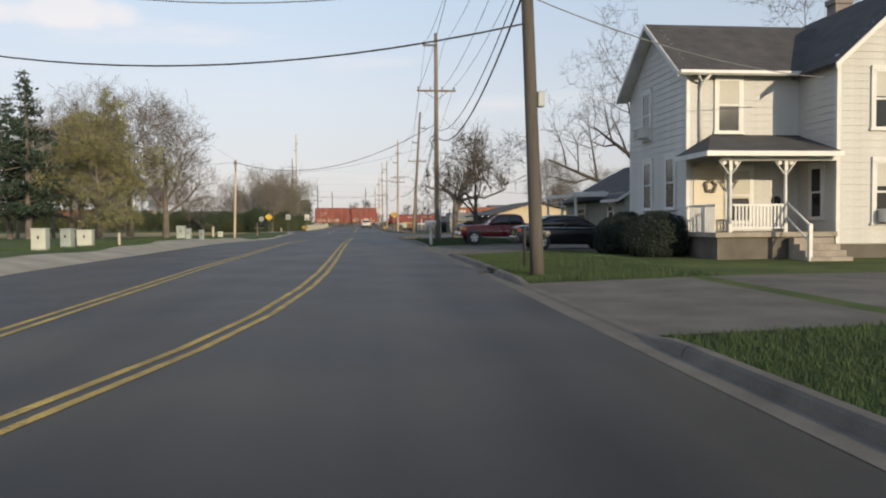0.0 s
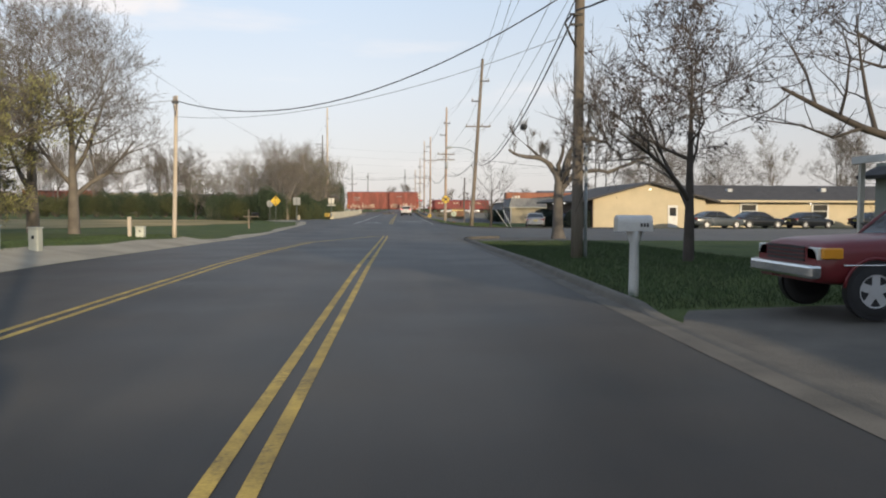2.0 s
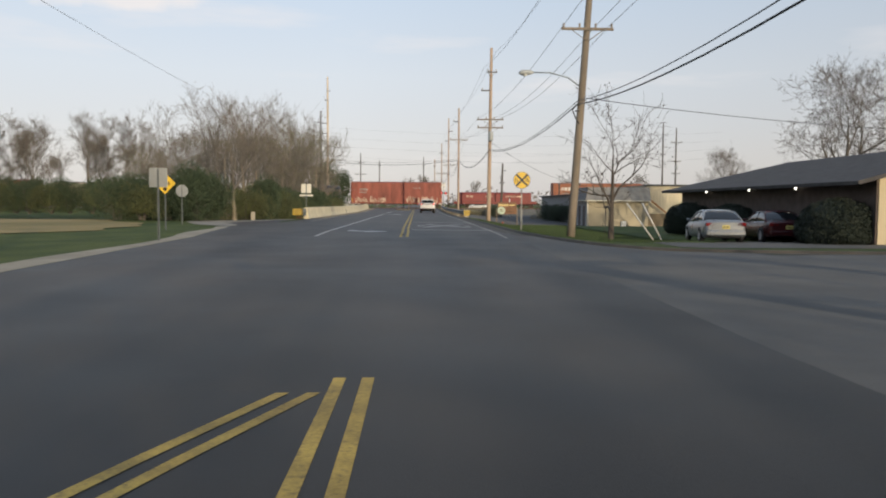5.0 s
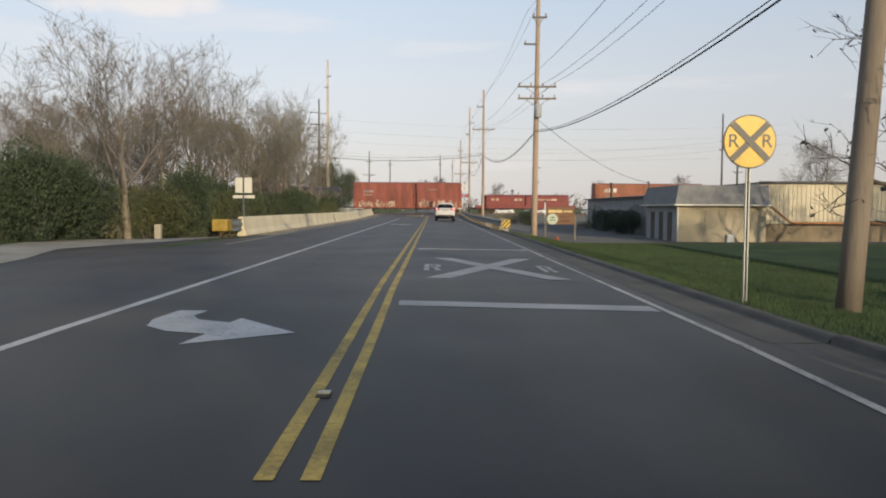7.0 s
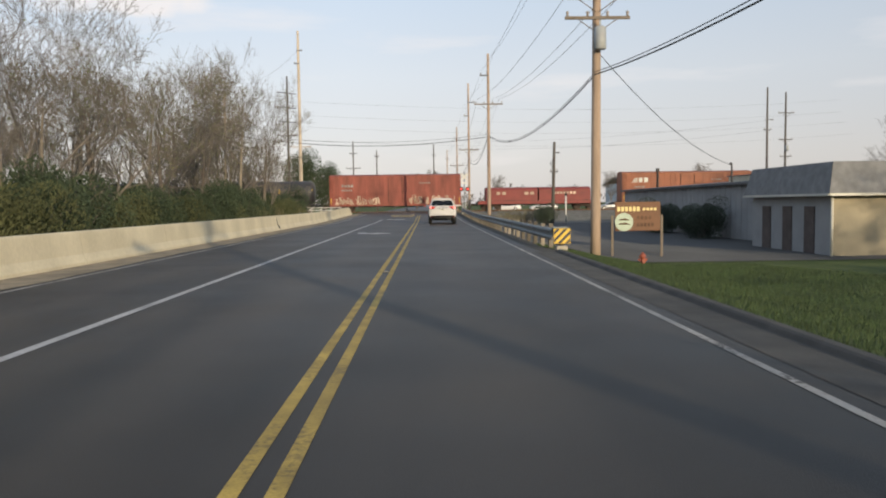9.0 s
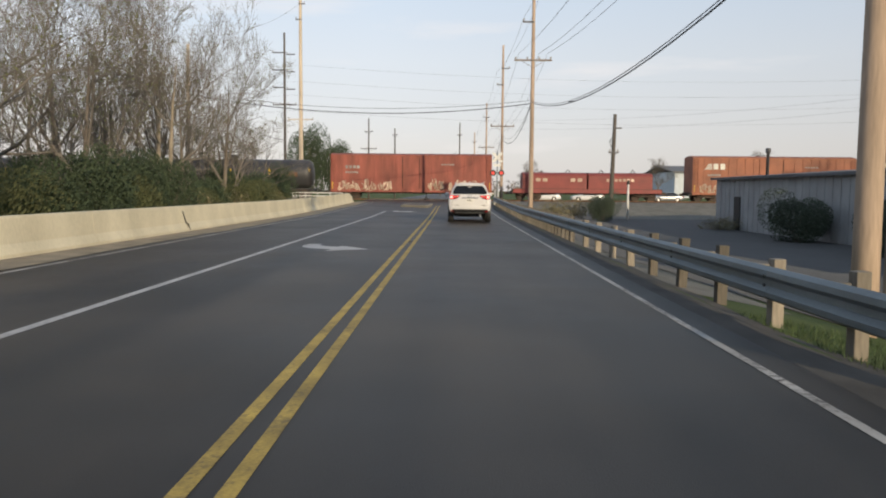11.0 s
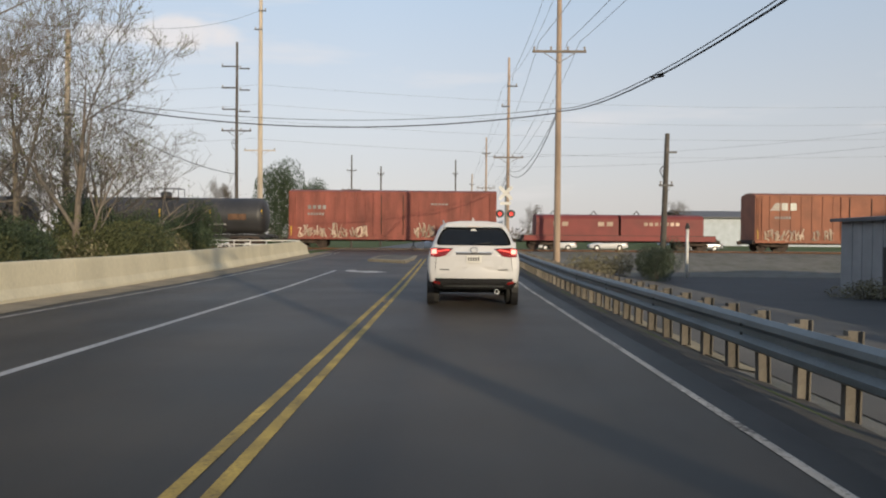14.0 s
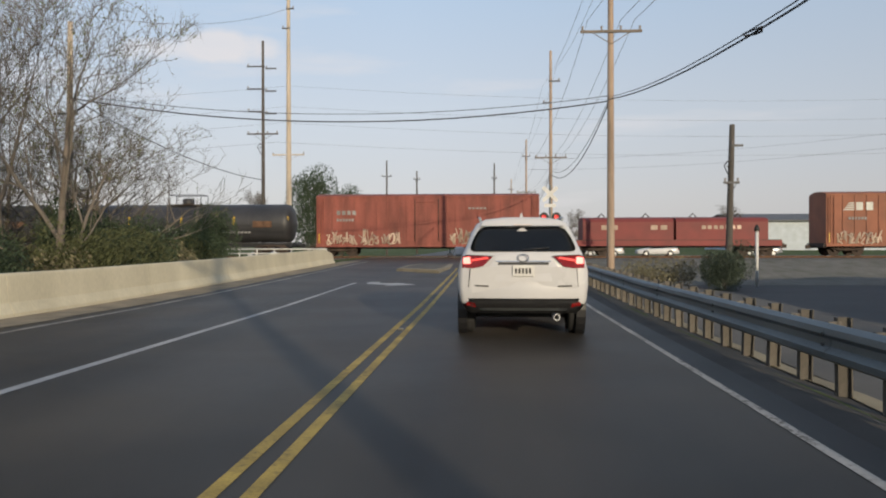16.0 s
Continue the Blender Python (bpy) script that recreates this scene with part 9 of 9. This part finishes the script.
# left of the road
plant(FIR, -22.5, 50, "dark green conifer with drooping boughs", 1.0, 20)
plant(FIR, -25.5, 54, "dark green conifer with drooping boughs", 0.9, 120)
plant(OLIVE, -20.2, 57.6, "tree in fresh olive green spring leaf", 1.3, 40)
plant(OLIVE, -18.6, 53.0, "tree in fresh olive green spring leaf", 1.05, 250)
plant(OLIVE, -23.5, 63, "tree in fresh olive green spring leaf", 1.25, 160)
plant(BARE_A, -26, 68, BARE, 1.2, 70)
plant(BROAD, -20.5, 67, "broad bare tree standing on the lawn", 1.3, 130)
plant(BROAD, -15.9, 61.5, "broad bare tree standing on the lawn", 1.08, 15)
plant(BARE_B, -30, 74, BARE, 1.1, 10)
plant(BARE_A, -36, 80, BARE, 1.1, 200)
# right of the road
plant(LIMBY, 21.6, 48.5, "large bare tree with heavy limbs behind the bungalow", 1.15, 30)
plant(LIMBY, 31, 47, "large bare tree with heavy limbs behind the bungalow", 1.0, 190)
plant(LIMBY, 21.5, 33.5 - 6, "large bare tree behind the white house", 0.92, 100)
plant(LIMBY, 27, 30, "large bare tree behind the white house", 0.95, 250)
plant(LAWN, 8.0, 39.6, "small dark-budded tree on the front lawn", 1.0, 60)
plant(BROAD, 31.7, 106, "bare round-crowned tree rising behind the long hall", 0.78, 200, z=-0.3)
plant(PRUNED, 9.6, 63.0, "heavily pruned old tree with stubby limbs", 1.0, 0, z=-0.1)
plant(YOUNG, 10.0, 98.0, "young street tree with upright budding branches", 0.98, 15)
plant(BROAD, 32.4, 117, "large bare round-crowned tree behind the long hall", 1.12, 33, z=-0.3)
plant(BROAD, 42, 118, BARE, 1.0, 80)
plant(BROAD, 49.5, 182, BARE, 0.95, 10, z=0)
for x, y, s in ((55, 112, 1.0), (66, 116, 1.1), (75, 110, 0.9), (48, 116, 1.1), (88, 118, 1.2), (60, 122, 1.2), (100, 112, 1.2)):
    plant(random.choice((BARE_A, BARE_B, BARE_D)), x, y, BARE, s, random.uniform(0, 360), "bare trees behind the hall", z=0)
# thicket left of the bridge
rng = random.Random(77)
spots = [(-13.6, 121), (-15.2, 124), (-19, 125), (-14.6, 129), (-17, 132), (-15.5, 136), (-19, 138), (-14.8, 143), (-18, 147), (-15.4, 151), (-20, 153), (-15.8, 158), (-18.5, 163), (-15.2, 167), (-17, 172), (-20, 176), (-16, 179), (-23, 168), (-25, 157), (-24, 143), (-30, 148), (-31, 165), (-22, 183), (-28, 177), (-13.5, 174), (-15.3, 180.5), (-17.5, 183), (-13.2, 147.5), (-13.4, 155), (-13.0, 163), (-21, 131), (-16, 140), (-35, 158), (-34, 172), (-16.6, 175.5), (-18.8, 179.5), (-16.4, 163.5), (-18.2, 168.5)]
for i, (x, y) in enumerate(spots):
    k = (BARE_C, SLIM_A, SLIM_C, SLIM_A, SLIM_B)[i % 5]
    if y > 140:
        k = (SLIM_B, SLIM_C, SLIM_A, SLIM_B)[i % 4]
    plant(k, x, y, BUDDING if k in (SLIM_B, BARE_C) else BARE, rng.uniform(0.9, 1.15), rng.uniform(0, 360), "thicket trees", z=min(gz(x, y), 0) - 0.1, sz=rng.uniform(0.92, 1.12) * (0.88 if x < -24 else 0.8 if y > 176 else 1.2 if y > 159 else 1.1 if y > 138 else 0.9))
for x, y, s in ((-37, 163, 1.15), (-43, 165, 1.2), (-49, 162.5, 1.1), (-55, 165, 1.2), (-61, 164, 1.2), (-67, 166, 1.2), (-74, 163, 1.1), (-81, 166, 1.2), (-46, 178, 1.0), (-52, 186, 1.15), (-57, 176, 1.0), (-63, 190, 1.2), (-50, 200, 1.1), (-70, 182, 1.1), (-78, 194, 1.2), (-43, 192, 1.0), (-55, 128, 0.75), (-63, 122, 0.7), (-72, 130, 0.8), (-50, 118, 0.6), (-82, 126, 0.8), (-95, 124, 0.8)):
    plant(random.choice((BARE_A, BARE_B)), x, y, BARE, s, rng.uniform(0, 360), "bare trees by the field", z=-0.1)


# ---- shrubs ----
def clump(seed, rx, ry, h, n, size, core=True):
    """A leafy mound with an uneven outline and gaps."""
    rng = random.Random(seed)
    st, lf = Skin(), Skin()
    for k in range(14):
        a = rng.uniform(0, 6.28)
        tip = Vector((rx * 0.75 * math.cos(a) * rng.random() ** 0.5, ry * 0.75 * math.sin(a) * rng.random() ** 0.5, h * rng.uniform(0.5, 0.9)))
        st.limb([Vector((0.1 * math.cos(a), 0.1 * math.sin(a), -0.1)), tip * 0.5 + Vector((0, 0, 0.1)), tip], [0.03, 0.02, 0.006], 3)
    lumps = [(rng.uniform(-0.6, 0.6) * rx, rng.uniform(-0.6, 0.6) * ry, rng.uniform(0.3, 0.75) * h, rng.uniform(0.3, 0.55)) for _ in range(11)]
    for _ in range(n):
        lx, ly, lz, lr = rng.choice(lumps)
        d = Vector((rng.gauss(0, 1), rng.gauss(0, 1), rng.gauss(0, 1))).normalized() * rng.uniform(0.55, 1.05) ** 0.5
        p = Vector((lx + d.x * lr * rx * 1.2, ly + d.y * lr * ry * 1.2, max(0.02, lz + d.z * lr * h)))
        lf.leaf(p, size * rng.uniform(0.6, 1.4), rng)
    return st, lf


def shrub_kind(seed, rx, ry, h, n, size, mat):
    st, lf = clump(seed, rx, ry, h, n, size)
    return [("stem", st.mesh("stem", M_TREE)), ("foliage", lf.mesh("foliage", mat, False))]


def clipped_kind(seed, r, h, n, size, mat):
    """A dense clipped mound: dark heartwood and a close coat of small leaves."""
    rng = random.Random(seed)
    bumps = [(rng.uniform(0, 6.28), rng.uniform(0.5, 3), rng.uniform(0.02, 0.05)) for _ in range(6)]

    def radius(a, u):
        return 1 + sum(k * math.sin(f * a + p + 3 * u * f) for (p, f, k) in bumps)

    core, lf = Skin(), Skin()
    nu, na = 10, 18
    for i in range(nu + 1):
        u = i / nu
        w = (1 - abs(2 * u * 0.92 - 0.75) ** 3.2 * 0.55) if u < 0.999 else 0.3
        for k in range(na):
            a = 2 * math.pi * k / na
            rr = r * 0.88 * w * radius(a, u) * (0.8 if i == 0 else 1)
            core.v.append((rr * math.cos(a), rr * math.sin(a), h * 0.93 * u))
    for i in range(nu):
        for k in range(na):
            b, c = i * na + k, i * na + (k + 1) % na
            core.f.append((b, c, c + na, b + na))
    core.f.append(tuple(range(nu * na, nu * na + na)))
    for _ in range(n):
        u = rng.random()
        a = rng.uniform(0, 6.28)
        w = 1 - abs(2 * u * 0.92 - 0.75) ** 3.2 * 0.55
        f = rng.random() ** 0.5 if u > 0.9 else 1.0
        rr = r * w * radius(a, u) * rng.uniform(0.88, 1.04) * f
        lf.leaf(Vector((rr * math.cos(a), rr * math.sin(a), max(0.03, h * u * rng.uniform(0.95, 1.03)))), size * rng.uniform(0.6, 1.4), rng)
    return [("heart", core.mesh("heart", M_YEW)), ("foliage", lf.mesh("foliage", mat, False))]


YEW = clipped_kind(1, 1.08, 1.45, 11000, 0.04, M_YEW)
BUSH = shrub_kind(2, 1.8, 1.8, 2.3, 17000, 0.047, M_LEAF)
BUSH2 = shrub_kind(3, 2.2, 1.8, 1.9, 14000, 0.047, M_LEAFBRIGHT)
DUSK = shrub_kind(6, 1.7, 1.7, 2.3, 20000, 0.05, M_DUSK)
SCRUB = shrub_kind(4, 1.6, 1.6, 1.5, 3500, 0.06, M_SCRUB)


def shrub(kind, x, y, label, s=1.0, rz=0, group="", z=None, sz=None):
    th = plant(kind, x, y, label, s, rz, group, z, "shrub", sz)
    th["category"] = "shrub"
    return th


DARKSH = "clipped dark evergreen shrub against the wall"
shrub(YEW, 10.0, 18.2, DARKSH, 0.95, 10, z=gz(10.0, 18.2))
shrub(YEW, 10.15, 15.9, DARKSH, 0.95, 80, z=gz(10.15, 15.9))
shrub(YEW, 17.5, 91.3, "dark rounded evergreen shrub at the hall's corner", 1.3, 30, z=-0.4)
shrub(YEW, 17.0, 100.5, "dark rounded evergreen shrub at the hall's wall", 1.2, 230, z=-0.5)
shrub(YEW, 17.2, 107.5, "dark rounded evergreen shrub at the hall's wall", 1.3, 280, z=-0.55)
shrub(DUSK, 18.4, 155, "large dark rounded shrub before the grey shed", 0.95, 20)
shrub(DUSK, 18.5, 163.5, "large dark rounded shrub before the grey shed", 0.95, 200)
shrub(DUSK, 13.5, 188.5, "dull green bushy shrub beside the lot", 0.75, 10, sz=0.9)
shrub(SCRUB, 9.8, 189.5, "dry brushy weeds beside the guard rail", 0.9, 10)
shrub(SCRUB, 11.4, 191, "dry brushy weeds beside the guard rail", 1.0, 90)
shrub(SCRUB, 19.0, 176, "low dark weeds at the shed's foot", 0.9, 190, sz=0.5)
UG = "green undergrowth at the edge of the thicket"
rng = random.Random(5)
for i in range(34):
    y = 116 + i * 2.15
    x = -12.3 - (1.6 if y < 122 else 0) - rng.uniform(0, 1.8)
    shrub((BUSH, BUSH, SCRUB, BUSH2)[i % 4], x, y, UG, rng.uniform(0.85, 1.2), rng.uniform(0, 360), "thicket undergrowth", z=gz(x, y) - 0.1, sz=rng.uniform(1.1, 1.6))
for i in range(30):
    x = -34 - i * 2.3
    shrub((BUSH, BUSH, BUSH2)[i % 3], x, 160 + rng.uniform(-1.5, 1.5), "green hedge on the far side of the field", rng.uniform(1.2, 1.6), rng.uniform(0, 360), "field hedge", z=-0.2, sz=rng.uniform(1.4, 1.8))
for i in range(4):
    x = -16 - i * 1.7
    shrub((BUSH, BUSH, BUSH2)[i % 3], x, 117.5 + rng.uniform(-1.2, 1.5), UG, rng.uniform(0.9, 1.3), rng.uniform(0, 360), "thicket undergrowth", z=-0.2, sz=rng.uniform(1.0, 1.5))
for i in range(20):
    shrub((BUSH, SCRUB)[i % 2], -18 - rng.uniform(0, 8), 126 + i * 2.9, UG, rng.uniform(1.0, 1.5), rng.uniform(0, 360), "thicket undergrowth", z=gz(-18, 126 + i * 2.9) - 0.2, sz=1.7)
shrub(BUSH, -22.4, 250, "rounded green tree beyond the tracks", 2.1, 0, z=0, sz=4.5)
shrub(BUSH, -18.6, 252, "rounded green tree beyond the tracks", 1.8, 90, z=0, sz=3.6)
# far woods round the horizon
rng = random.Random(9)
sk = Skin()
for i in range(420):
    a = radians(rng.uniform(-75, 75))
    dist = rng.uniform(330, 560)
    cx, cy = dist * math.sin(a), 120 + dist * math.cos(a)
    h = rng.uniform(5, 10.5)
    for k in range(34):
        u = Vector((rng.gauss(0, 1), rng.gauss(0, 1), rng.gauss(0, 1))).normalized()
        sk.leaf(Vector((cx + u.x * h * 0.5, cy + u.y * h * 0.5, h * 0.5 + u.z * h * 0.45)), rng.uniform(0.5, 1.3), rng)
    sk.limb([Vector((cx, cy, -0.3)), Vector((cx, cy, h * 0.7))], [0.25, 0.08], 4)
far_woods = new("far_woods", sk.mesh("far_woods", M_FARWOOD, False))
tagged(far_woods, "hazy distant bare woodland on the horizon", "woodland", kind="stuff")
# far trees that stand apart
for x, y, s in ((-45, 300, 1.1), (-32, 320, 1.0), (20, 310, 0.8), (45, 290, 0.8), (70, 300, 1.0), (-70, 280, 1.1), (-95, 270, 1.2), (3, 330, 1.0), (-2, 318, 0.9)):
    plant(random.choice((BARE_A, BARE_B)), x, y, "distant bare tree in the haze", s, rng.uniform(0, 360), "distant trees", z=0)


# ---- grass blades near the road ----
def grass(name, xa, xb, ya, yb, n, seed, label, hmax=0.09):
    rng = random.Random(seed)
    v, f = [], []
    for _ in range(n):
        x, y = rng.uniform(xa, xb), rng.uniform(ya, yb)
        z = gz(x, y)
        a, h, w = rng.uniform(0, 6.28), hmax * rng.uniform(0.4, 1.2), 0.007
        dx, dy = math.cos(a) * w, math.sin(a) * w
        lx, ly = rng.gauss(0, 0.03), rng.gauss(0, 0.03)
        b = len(v)
        v += [(x - dx, y - dy, z - 0.01), (x + dx, y + dy, z - 0.01), (x + lx, y + ly, z + h)]
        f.append((b, b + 1, b + 2))
    me = bpy.data.meshes.new(name)
    me.from_pydata(v, [], f)
    me.materials.append(M_BLADE)
    tagged(new(name, me), label, "grass", kind="stuff")


grass("grass", 4.4, 7.5, -6, 1.2, 26000, 1, "short green lawn grass blades")
grass("grass", 4.4, 8.5, 8.1, 20.3, 42000, 2, "short green lawn grass blades")
grass("grass", 4.4, 10.0, 31.4, 58, 60000, 3, "short green lawn grass blades")
grass("grass", 4.85, 13.0, 92, 135, 130000, 4, "short green lawn grass blades")
grass("grass", -12, -9.4, 20, 57, 22000, 6, "short verge grass blades")
